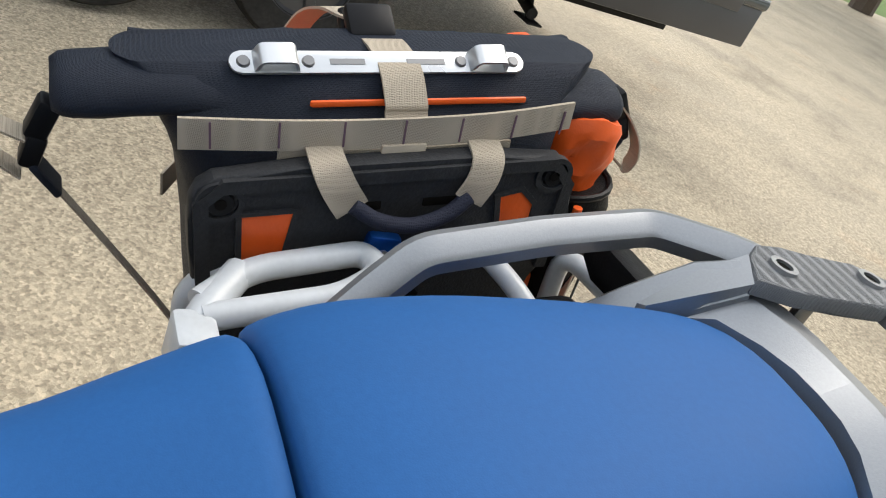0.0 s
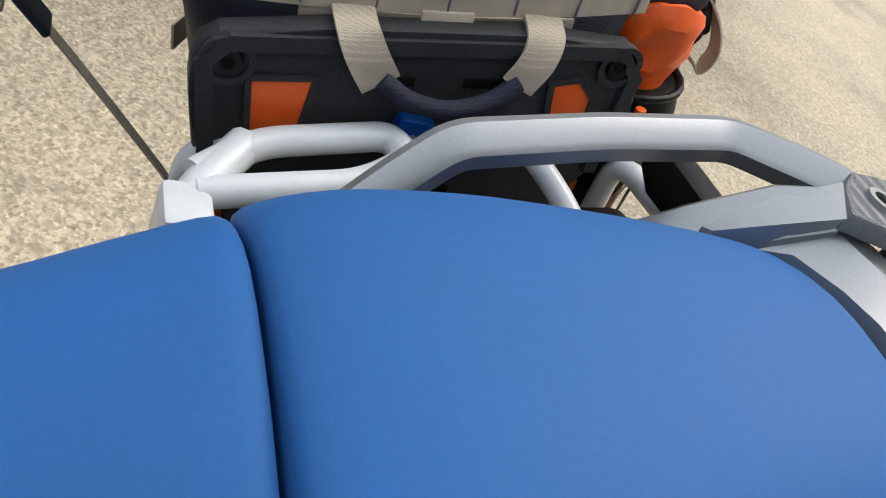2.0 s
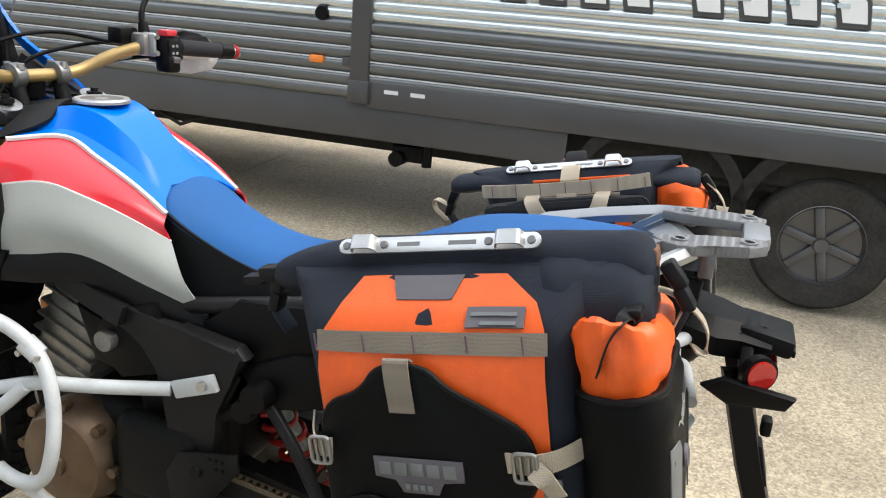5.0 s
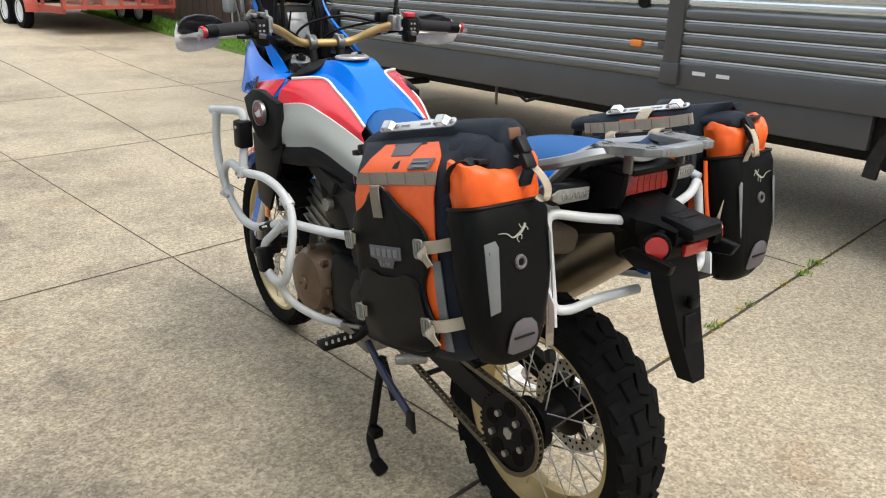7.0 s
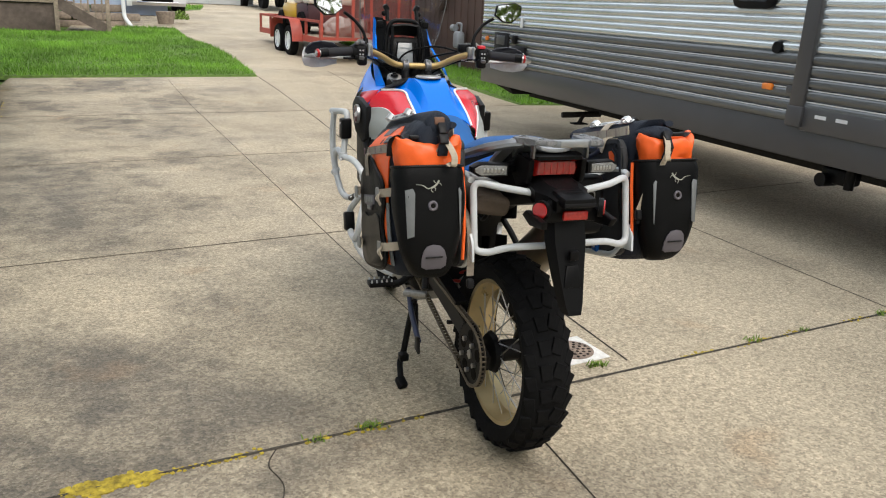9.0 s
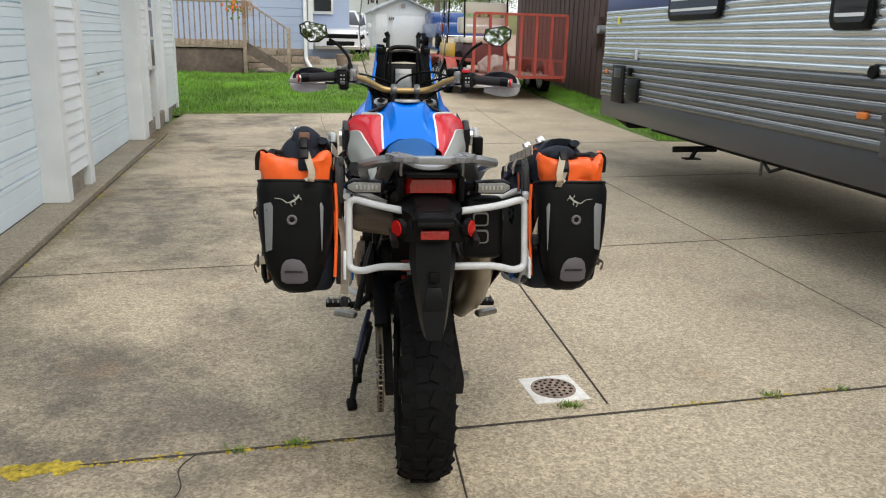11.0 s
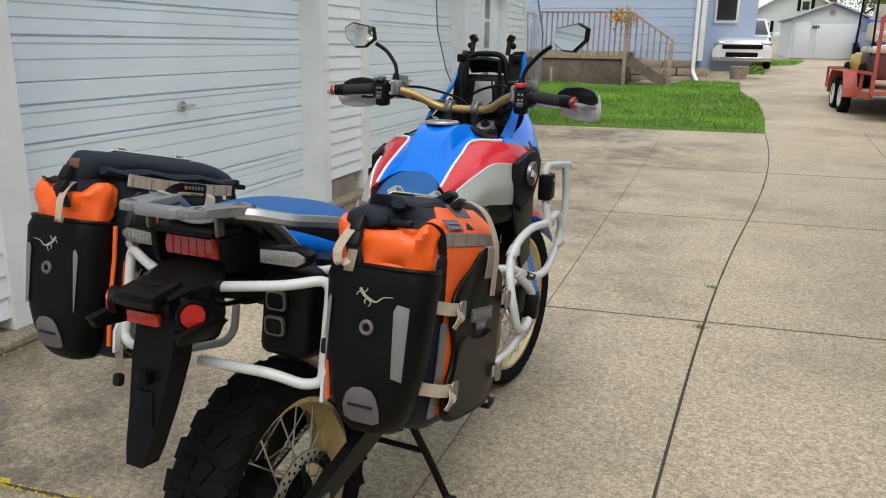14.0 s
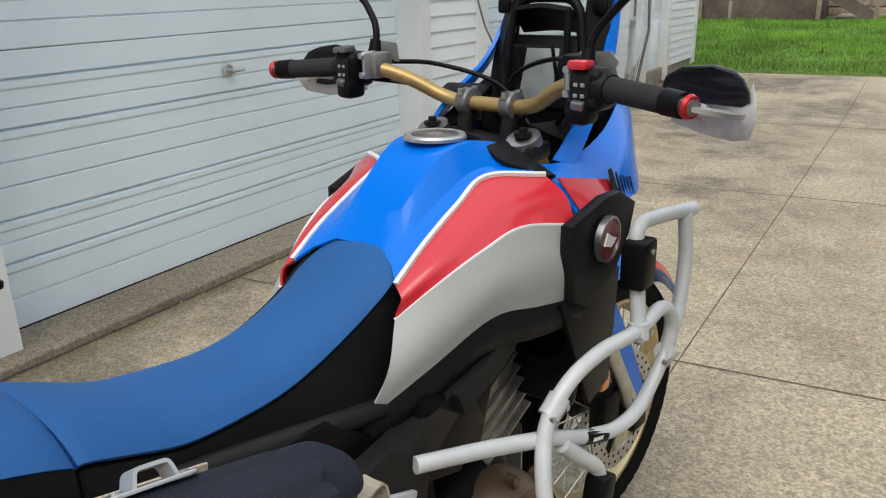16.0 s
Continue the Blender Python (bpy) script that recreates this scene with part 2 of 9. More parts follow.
def add_sweep(bm, path, ring, up=(0, 0, 1), cap=True, closed=False, scale=None):
    """Sweeps a closed outline (list of (side, up) offsets) along a path."""
    n = len(path)
    rows = []
    prev = Vector(up)
    for i, p in enumerate(path):
        if closed:
            d = path[(i + 1) % n] - path[i - 1]
        else:
            d = path[min(i + 1, n - 1)] - path[max(i - 1, 0)]
        d = d.normalized()
        side = d.cross(prev)
        if side.length < 1e-4:
            side = d.cross(Vector((0.3, 0.5, 0.8)))
        side.normalize()
        upv = side.cross(d).normalized()
        prev = upv
        k = scale[i] if scale else 1.0
        rows.append([bm.verts.new(p + side * (a * k) + upv * (b * k)) for a, b in ring])
    m = len(ring)
    for i in range(n if closed else n - 1):
        r0, r1 = rows[i], rows[(i + 1) % n]
        for j in range(m):
            bm.faces.new((r0[j], r0[(j + 1) % m], r1[(j + 1) % m], r1[j]))
    if cap and not closed:
        bm.faces.new(rows[0])
        bm.faces.new(rows[-1])
    return bm


def circle_ring(r, n=12):
    return [(r * math.cos(2 * math.pi * k / n), r * math.sin(2 * math.pi * k / n)) for k in range(n)]


def rect_ring(w, h):
    return [(-w / 2, -h / 2), (w / 2, -h / 2), (w / 2, h / 2), (-w / 2, h / 2)]


def add_tube(bm, pts, r, bend=0.0, n=12):
    path = round_corners(pts, bend) if bend else [Vector(p) for p in pts]
    return add_sweep(bm, path, circle_ring(r, n))


def add_strap(bm, pts, w, t=0.002, flat=(1, 0, 0), steps=6):
    """A webbing strap through the points; flat: the direction of its width."""
    path = smooth_path(pts, steps)
    rows = []
    for i, p in enumerate(path):
        d = (path[min(i + 1, len(path) - 1)] - path[max(i - 1, 0)]).normalized()
        s = Vector(flat)
        s = (s - d * s.dot(d)).normalized()
        nrm = s.cross(d)
        rows.append([bm.verts.new(p + s * a + nrm * b) for a, b in ((-w / 2, -t / 2), (w / 2, -t / 2), (w / 2, t / 2), (-w / 2, t / 2))])
    for r0, r1 in zip(rows, rows[1:]):
        for j in range(4):
            bm.faces.new((r0[j], r0[(j + 1) % 4], r1[(j + 1) % 4], r1[j]))
    bm.faces.new(rows[0])
    bm.faces.new(rows[-1])
    return bm


def add_loft(bm, rings, cap=True, closed_ring=True):
    """Joins rings of equal length (lists of points) into a skin."""
    rows = [[bm.verts.new(p) for p in r] for r in rings]
    m = len(rows[0])
    for r0, r1 in zip(rows, rows[1:]):
        for j in range(m if closed_ring else m - 1):
            bm.faces.new((r0[j], r0[(j + 1) % m], r1[(j + 1) % m], r1[j]))
    if cap and closed_ring:
        bm.faces.new(rows[0])
        bm.faces.new(rows[-1])
    return bm


def add_plate(bm, outline, thick, bevel=0.0, to=None):
    """A flat plate: outline of (a, b), thickness along c; to maps (a, b, c) into place."""
    to = to or (lambda a, b, c: Vector((a, b, c)))
    top = [bm.verts.new(to(a, b, thick / 2)) for a, b in outline]
    bot = [bm.verts.new(to(a, b, -thick / 2)) for a, b in outline]
    f1, f2 = bm.faces.new(top), bm.faces.new(bot)
    n = len(outline)
    for j in range(n):
        bm.faces.new((top[j], top[(j + 1) % n], bot[(j + 1) % n], bot[j]))
    if bevel:
        es = list({e for f in (f1, f2) for e in f.edges})
        bmesh.ops.bevel(bm, geom=es, offset=bevel, segments=2, profile=0.5, affect="EDGES", clamp_overlap=True)
    return bm


def add_lathe(bm, profile, c=(0, 0, 0), axis="x", n=48):
    """Turns a closed profile of (radius, along) round an axis."""
    rows = []
    for k in range(n):
        t = 2 * math.pi * k / n
        row = []
        for r, h in profile:
            u, v = r * math.cos(t), r * math.sin(t)
            p = {"x": (h, u, v), "y": (u, h, v), "z": (u, v, h)}[axis]
            row.append(bm.verts.new(Vector(c) + Vector(p)))
        rows.append(row)
    m = len(profile)
    for k in range(n):
        r0, r1 = rows[k], rows[(k + 1) % n]
        for j in range(m):
            bm.faces.new((r0[j], r0[(j + 1) % m], r1[(j + 1) % m], r1[j]))
    return bm


def add_sphere(bm, c, s, u=14, v=8):
    g = bmesh.ops.create_uvsphere(bm, u_segments=u, v_segments=v, radius=1)["verts"]
    bmesh.ops.transform(bm, matrix=Matrix.Translation(c) @ Matrix.Diagonal((*s, 1)), verts=g)
    return bm


def roundrect(w, h, r, n=4):
    out = []
    for cx, cy, a0 in ((w / 2 - r, h / 2 - r, 0), (-w / 2 + r, h / 2 - r, 90), (-w / 2 + r, -h / 2 + r, 180), (w / 2 - r, -h / 2 + r, 270)):
        for k in range(n + 1):
            a = radians(a0 + 90 * k / n)
            out.append((cx + r * math.cos(a), cy + r * math.sin(a)))
    return out


def flip(pts):
    return [(-p[0], p[1], p[2]) for p in pts]


# ---- the ground ----

def ground_z(y):
    """The drive is level by the garage and rises gently beyond it."""
    t = max(0.0, y - 8.6)
    return 0.038 * t * t / (t + 1.4) if t > 0 else 0.0


def strip_mesh(pts, w, z, n_sub=1, thick=0.004):
    bm = bm_new()
    path = smooth_path(pts, 8)
    rows = []
    for i, p in enumerate(path):
        d = (path[min(i + 1, len(path) - 1)] - path[max(i - 1, 0)]).normalized()
        s = Vector((d.y, -d.x, 0))
        ww = w * (0.7 + 0.6 * noise.noise(p * 9.0) ** 2 + 0.25 * noise.noise(p * 31.0))
        rows.append([bm.verts.new((p.x + s.x * k * ww / 2, p.y + s.y * k * ww / 2, ground_z(p.y) + z + (thick if k == 0 else 0))) for k in (-1, 0, 1)])
    for a, b in zip(rows, rows[1:]):
        for j in range(2):
            bm.faces.new((a[j], a[j + 1], b[j + 1], b[j]))
    return bm


def densify(a, b, n):
    a, b = Vector((*a, 0)), Vector((*b, 0))
    return [a.lerp(b, k / n) for k in range(n + 1)]


def slab_grid(bm, x0, x1, y0, y1, nx, ny, z):
    vs = {}
    for i in range(nx + 1):
        for j in range(ny + 1):
            x, y = x0 + (x1 - x0) * i / nx, y0 + (y1 - y0) * j / ny
            vs[i, j] = bm.verts.new((x, y, ground_z(y) + z))
    for i in range(nx):
        for j in range(ny):
            bm.faces.new((vs[i, j], vs[i + 1, j], vs[i + 1, j + 1], vs[i, j + 1]))
    return bm


bm = slab_grid(bm_new(), -400, 400, -300, 500, 2, 400, -0.06)
structure("ground", bm, M_SOIL, "grassy soil reaching to the horizon beyond the drive", "ground")
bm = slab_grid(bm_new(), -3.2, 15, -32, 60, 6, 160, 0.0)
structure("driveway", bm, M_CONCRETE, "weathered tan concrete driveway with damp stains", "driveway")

JOINTS = {
    "joint_across": (densify((-2.25, 0.06), (7.0, 1.35), 60), 0.022),
    "joint_long": ([Vector((x, y, 0)) for x, y in ((0.79, 0.56), (0.738, 2.2), (0.72, 3.4), (0.73, 4.5), (0.77, 6.0), (0.79, 7.5), (0.76, 9.3), (0.68, 10.8), (0.58, 12.0))], 0.016),
    "joint_middle": (densify((0.112, 0.405), (-0.91, 11.5), 70), 0.007),
    "joint_second_across": (densify((-2.5, 2.285), (4.6, 3.527), 50), 0.007),
    "joint_near": (densify((0.13, 0.42), (0.19, -4.0), 30), 0.010),
    "joint_third_across": (densify((-3.2, 4.89), (4.4, 6.18), 50), 0.006),
    "joint_fourth_across": (densify((-3.2, 7.75), (4.4, 9.0), 50), 0.006),
    "joint_right_long": (densify((2.55, 0.75), (2.0, 13.0), 60), 0.006),
}
for jn, (pts, w) in JOINTS.items():
    structure(jn, strip_mesh(pts, w, 0.0015), M_JOINTPALE if jn in ("joint_third_across", "joint_fourth_across") else M_JOINTFAINT if jn in ("joint_second_across", "joint_right_long", "joint_middle") else M_JOINT, "dark dirt-filled joint in the concrete drive", "joint")
structure("joint_crack", strip_mesh([Vector((x, y, 0)) for x, y in ((-0.76, 0.27), (-0.80, 0.17), (-0.77, 0.05), (-0.80, -0.12), (-0.78, -0.4), (-0.83, -0.8))], 0.006, 0.0015), M_JOINT, "thin crack in the concrete drive", "crack")

structure("joint_apron", strip_mesh([Vector((-2.00, -0.1, 0)), Vector((-2.30 + 0.018, 2.715, 0)), Vector((-2.615, 5.8, 0)), Vector((-2.95, 9.2, 0))], 0.028, 0.0015), M_JOINT, "dark mossy joint along the garage apron", "joint")

# moss and small weeds in the joints
bm = bm_new()
rng = random.Random(3)


def moss_clumps(bm, a, b, n, w, size):
    for k in range(n):
        t = rng.random()
        p = Vector((*a, 0)).lerp(Vector((*b, 0)), t)
        if noise.noise(Vector((p.x * 5, p.y * 5, 7))) < -0.05:
            continue
        v = noise.noise(Vector((p.x * 4, p.y * 4, 3)))
        w_ = w * (0.8 + 1.6 * max(0.0, v))
        x, y = p.x + rng.gauss(0, w), p.y + rng.gauss(0, w_)
        s = size * rng.uniform(0.4, 1.3)
        g = bmesh.ops.create_icosphere(bm, subdivisions=1, radius=s)["verts"]
        bmesh.ops.transform(bm, matrix=Matrix.Translation((x, y, ground_z(y) + 0.001)) @ Matrix.Diagonal((1, 1, 0.45, 1)), verts=g)


moss_clumps(bm, (-2.2, 0.07), (-1.15, 0.213), 1300, 0.018, 0.012)
moss_clumps(bm, (-1.15, 0.213), (-0.85, 0.255), 110, 0.008, 0.006)
moss_clumps(bm, (-0.85, 0.255), (0.0, 0.37), 130, 0.009, 0.008)
moss_clumps(bm, (1.0, 0.52), (3.6, 0.875), 220, 0.010, 0.008)
moss_clumps(bm, (0.735, 2.2), (0.70, 3.4), 40, 0.005, 0.005)
moss_clumps(bm, (-2.02, 0.2), (-2.95, 9.3), 420, 0.016, 0.008)
tagged(link_mesh("moss", bm, M_MOSS), "yellow-green moss growing along the concrete joints", "moss", kind="stuff")


def leaf_blade(bm, x, y, z, h, lean, w, yaw):
    c, s = math.cos(yaw), math.sin(yaw)
    a = bm.verts.new((x - s * w, y + c * w, z))
    b = bm.verts.new((x + s * w, y - c * w, z))
    d = bm.verts.new((x + c * lean * 0.5 + s * w * 0.8, y + s * lean * 0.5 - c * w * 0.8, z + h * 0.65))
    e = bm.verts.new((x + c * lean * 0.5 - s * w * 0.8, y + s * lean * 0.5 + c * w * 0.8, z + h * 0.65))
    f = bm.verts.new((x + c * lean, y + s * lean, z + h))
    bm.faces.new((a, b, d, e))
    bm.faces.new((e, d, f))


for wx, wy, wn, wr in ((0.63, 0.545, 70, 0.022), (-0.42, 0.315, 60, 0.025), (2.65, 0.75, 60, 0.03), (1.5, 0.60, 40, 0.03), (2.45, 0.71, 50, 0.03), (-0.62, 0.28, 25, 0.02), (0.70, 3.5, 30, 0.02), (0.72, 2.75, 30, 0.02), (1.85, 0.64, 30, 0.02)):
    bm = bm_new()
    for k in range(wn):
        leaf_blade(bm, wx + rng.gauss(0, wr), wy + rng.gauss(0, wr * 0.5), 0.0, rng.uniform(0.008, 0.025), rng.uniform(0.005, 0.025), rng.uniform(0.0015, 0.004), rng.uniform(0, 6.28))
    tagged(link_mesh("weed", bm, M_WEED, False), "small green weed sprouting from a concrete joint", "weed", kind="stuff")

# drain set in the slab
drain = thing("floor_drain", "round rusty drain grate set in a pale square concrete patch", "drain", at=pose(0.602, 0.712, 0.0, 0, 0, 8.0))
M_PATCH = material("fresh_concrete", (0.74, 0.725, 0.69), 0.8, grain=0.15, grain_scale=60, stain=0.15, stain_scale=10, bump=0.3)
M_GRATE = material("rusty_grate", (0.30, 0.225, 0.175), 0.7, 0.15, grain=0.4, grain_scale=60, stain=0.4, stain_scale=25, bump=0.4)
M_HOLE = material("drain_hole", (0.006, 0.005, 0.004), 0.9)
bm = add_plate(bm_new(), [(-0.118, -0.122), (0.118, -0.118), (0.114, 0.12), (-0.116, 0.118)], 0.006, 0.002)
part("frame", bm, M_PATCH, drain, "pale mortar square")
bm = add_lathe(bm_new(), [(0.004, 0.002), (0.004, 0.006), (0.088, 0.0065), (0.094, 0.005), (0.094, 0.002)], n=40, axis="z")
part("grate", bm, M_GRATE, drain)
for ring_r, cnt in ((0.026, 6), (0.050, 11), (0.074, 16)):
    for k in range(cnt):
        a = 2 * math.pi * (k + 0.3 * ring_r * 100) / cnt
        bm = add_cyl(bm_new(), (ring_r * math.cos(a), ring_r * math.sin(a), 0.0055), (ring_r * math.cos(a), ring_r * math.sin(a), 0.0072), 0.0075, n=10)
        part("drain_hole", bm, M_HOLE, drain)

# ---- the lawn ----
LAWN = [(-3.45, 11.45), (0.55, 12.05), (0.45, 14.0), (0.2, 16.5), (-0.35, 19.0), (-0.55, 21.5), (-2.0, 21.5), (-2.3, 19.6), (-7.5, 19.0), (-7.5, 11.2)]


def inside(poly, x, y):
    r = False
    for (x1, y1), (x2, y2) in zip(poly, poly[1:] + poly[:1]):
        if (y1 > y) != (y2 > y) and x < (x2 - x1) * (y - y1) / (y2 - y1) + x1:
            r = not r
    return r


def turf(poly, h):
    """A slab of soil with sloping edges that go down into the ground."""
    bm = bm_new()
    top = [bm.verts.new((x, y, ground_z(y) + h)) for x, y in poly]
    cx, cy = sum(p[0] for p in poly) / len(poly), sum(p[1] for p in poly) / len(poly)
    low = [bm.verts.new((x + math.copysign(0.05, x - cx), y + math.copysign(0.05, y - cy), ground_z(y) - 0.03)) for x, y in poly]
    bm.faces.new(top)
    for k in range(len(poly)):
        m = (k + 1) % len(poly)
        bm.faces.new((top[k], low[k], low[m], top[m]))
    bmesh.ops.recalc_face_normals(bm, faces=bm.faces)
    return bm


bm = turf(LAWN, 0.03)
structure("lawn_soil", bm, M_SOIL, "lawn soil under the bright green grass", "lawn")
STRIP = [(4.25, 9.0), (5.35, 9.0), (4.75, 19.0), (3.55, 19.0)]
bm = turf(STRIP, 0.02)
structure("verge_soil", bm, M_SOIL, "grass verge beside the brown building", "lawn")
FARLAWN = [(-14, 33.5), (0.9, 33.5), (0.6, 31.0), (-0.3, 30.0), (-14, 30)]
bm = turf(FARLAWN, 0.03)
structure("far_lawn_soil", bm, M_SOIL, "far patch of green lawn", "lawn")


def grass_mesh(poly, count, h, seed, w=0.006):
    r = random.Random(seed)
    xs, ys = [p[0] for p in poly], [p[1] for p in poly]
    verts, faces = [], []
    made = 0
    while made < count:
        x, y = r.uniform(min(xs), max(xs)), r.uniform(min(ys), max(ys))
        if not inside(poly, x, y):
            continue
        made += 1
        yaw, lean = r.uniform(0, 6.28), r.uniform(0.01, 0.06)
        hh = h * r.uniform(0.6, 1.3) * (0.8 + 0.5 * noise.noise(Vector((x * 0.8, y * 0.8, 0))))
        c, s = math.cos(yaw), math.sin(yaw)
        z = ground_z(y) + 0.02
        i = len(verts)
        verts += [(x - s * w, y + c * w, z), (x + s * w, y - c * w, z), (x + c * lean, y + s * lean, z + hh)]
        faces.append((i, i + 1, i + 2))
    me = bpy.data.meshes.new("grass")
    me.from_pydata(verts, [], faces)
    me.materials.append(M_GRASS)
    return new("grass", me)


tagged(grass_mesh(LAWN, 60000, 0.085, 5, 0.008), "bright green mown lawn grass", "grass", kind="stuff")
tagged(grass_mesh(STRIP, 12000, 0.09, 6, 0.008), "green grass verge along the brown wall", "grass", kind="stuff")
tagged(grass_mesh(FARLAWN, 9000, 0.1, 7, 0.02), "far green lawn grass", "grass", kind="stuff")

# ---- garage ----
M_GLASSY = material("grey_window_glass", (0.12, 0.13, 0.14), 0.08, spec=0.6)
GW, GN = Vector((-math.sin(radians(6.2)), math.cos(radians(6.2)), 0)), Vector((math.cos(radians(6.2)), math.sin(radians(6.2)), 0))
GO = Vector((-2.60, 2.68, 0))


def gar(s, n, z):
    return GO + GW * s + GN * n + Vector((0, 0, z))


GROT = Matrix((GW, GN * -1, Vector((0, 0, 1)))).transposed()


def gbox(bm, s0, s1, n0, n1, z0, z1, bevel=0.0):
    return add_box(bm, gar((s0 + s1) / 2, (n0 + n1) / 2, (z0 + z1) / 2), (abs(s1 - s0), abs(n1 - n0), z1 - z0), bevel, GROT)


def slat_profile(bm, s0, s1, z0, z1, pitch, n_face, lip=0.014):
    """Lapped vinyl siding boards."""
    z = z0
    while z < z1 - 0.01:
        t = min(z + pitch, z1)
        a = [gar(s, n, h) for s, n, h in ((s0, n_face + lip, z), (s1, n_face + lip, z), (s1, n_face, t), (s0, n_face, t))]
        b = [gar(s, n, h) for s, n, h in ((s0, n_face - 0.02, z), (s1, n_face - 0.02, z))]
        va, vb = [bm.verts.new(p) for p in a], [bm.verts.new(p) for p in b]
        bm.faces.new(va)
        bm.faces.new((va[0], va[1], vb[1], vb[0]))
        z = t
    return bm


garage = gbox(bm_new(), -6.0, 9.45, -6.0, -0.12, 0.0, 3.2)
structure("garage_core", garage, M_TRIM, "white garage building behind its doors", "garage")
structure("garage_roof", gbox(bm_new(), -6.2, 9.7, -6.2, 0.65, 3.2, 3.32), M_DARKPLASTIC, "garage roof eave", "roof")
structure("apron", gbox(bm_new(), -6.0, 5.75, -0.1, 0.30, -0.05, 0.035, 0.008), M_APRON, "concrete apron strip along the garage doors", "apron")
structure("foundation", gbox(bm_new(), 5.75, 9.46, -0.1, 0.16, -0.05, 0.22, 0.006), M_FOUND, "stained block foundation under the siding", "foundation")
structure("foundation_pier", gbox(bm_new(), 1.66, 2.30, -0.1, 0.165, 0.0, 0.23, 0.006), M_FOUND, "block foundation pier between the garage doors", "foundation")


def garage_door(s_mid, w=3.05):
    door = thing("garage_door", "white sectional overhead garage door with grooved panels and a centre lock handle", "garage door", "garage doors", kind="structure")
    for z0, z1, lines in ((0.035, 0.637, ((0.172, False), (0.318, True), (0.412, False), (0.498, True))), (0.637, 1.171, ((0.738, False), (0.861, True), (0.947, False), (1.055, True))), (1.171, 1.705, ((1.281, False), (1.395, True), (1.483, False), (1.590, True))), (1.705, 2.165, ((1.812, False), (1.930, True), (2.018, False)))):
        prof = [(-0.04, z0 + 0.001), (-0.006, z0 + 0.002), (0.0, z0 + 0.006)]
        for z, broad in lines:
            if broad:
                prof += [(0.0, z - 0.040), (0.006, z - 0.030), (0.006, z - 0.006), (-0.018, z - 0.001), (-0.019, z + 0.008), (0.001, z + 0.011)]
            else:
                prof += [(0.0, z - 0.008), (-0.007, z - 0.004), (-0.008, z + 0.002), (0.001, z + 0.004)]
        prof += [(0.0, z1 - 0.005), (-0.008, z1 - 0.001), (-0.04, z1 - 0.001)]
        bm = bm_new()
        va = [bm.verts.new(gar(s_mid - w / 2, n, z)) for n, z in prof]
        vb = [bm.verts.new(gar(s_mid + w / 2, n, z)) for n, z in prof]
        for j in range(len(prof) - 1):
            bm.faces.new((va[j], vb[j], vb[j + 1], va[j + 1]))
        bm.faces.new((va[-1], vb[-1], vb[0], va[0]))
        bm.faces.new(va)
        bm.faces.new(vb)
        bmesh.ops.recalc_face_normals(bm, faces=bm.faces)
        part("panel", bm, M_DOORWHITE, door, smooth=False)
    bm = bm_new()
    c = gar(s_mid - 0.08, 0.012, 0.975)
    add_cyl(bm, c, c + GN * 0.012, 0.034, 0.030, 24)
    add_cyl(bm, c + GN * 0.01, c + GN * 0.05, 0.011, n=14)
    add_cyl(bm, c + GN * 0.045 - GW * 0.012, c + GN * 0.045 + GW * 0.075, 0.011, 0.007, 12)
    part("lock_handle", bm, M_STEEL, door, "chrome T lock handle")
    bm = gbox(bm_new(), s_mid - w / 2, s_mid + w / 2, -0.035, 0.004, 0.02, 0.04)
    part("bottom_seal", bm, M_BLACKPLASTIC, door)
    return door


garage_door(0.08)
garage_door(4.11)
garage_door(-4.0)
for s0, s1 in ((-1.62, -1.44), (1.60, 1.74), (2.42, 2.585), (5.63, 5.95), (-2.48, -2.3)):
    structure("door_jamb", gbox(bm_new(), s0, s1, -0.12, 0.20, 0.035, 2.35, 0.004), M_TRIM, "white boxed garage door jamb", "jamb")
structure("door_header", gbox(bm_new(), -6, 5.95, -0.10, 0.19, 2.17, 2.45, 0.004), M_TRIM, "white header board over the garage doors", "trim")
structure("siding_upper", slat_profile(bm_new(), -6, 9.45, 2.45, 3.2, 0.105, 0.17), M_SIDING, "white lapped vinyl siding above the doors", "siding")
structure("siding_between", slat_profile(bm_new(), 1.74, 2.42, 0.22, 2.2, 0.105, 0.17), M_SIDING, "white lapped vinyl siding between garage doors", "siding")
structure("siding_pier", slat_profile(bm_new(), -2.3, -1.62, 0.1, 2.2, 0.105, 0.17), M_SIDING, "white lapped vinyl siding between garage doors", "siding")
structure("siding_end", slat_profile(bm_new(), 5.95, 6.45, 0.22, 2.5, 0.105, 0.17), M_SIDING, "white lapped vinyl siding beside the side door", "siding")
structure("siding_corner", slat_profile(bm_new(), 7.95, 9.40, 0.22, 2.5, 0.105, 0.17), M_SIDING, "white lapped vinyl siding at the garage corner", "siding")
structure("corner_board", gbox(bm_new(), 9.38, 9.50, -0.1, 0.20, 0.1, 3.2, 0.004), M_TRIM, "white corner board of the garage", "trim")
structure("far_end_wall", gbox(bm_new(), 9.40, 9.48, -6, 0.17, 0.0, 3.2), M_SIDING, "white end wall of the garage", "wall")

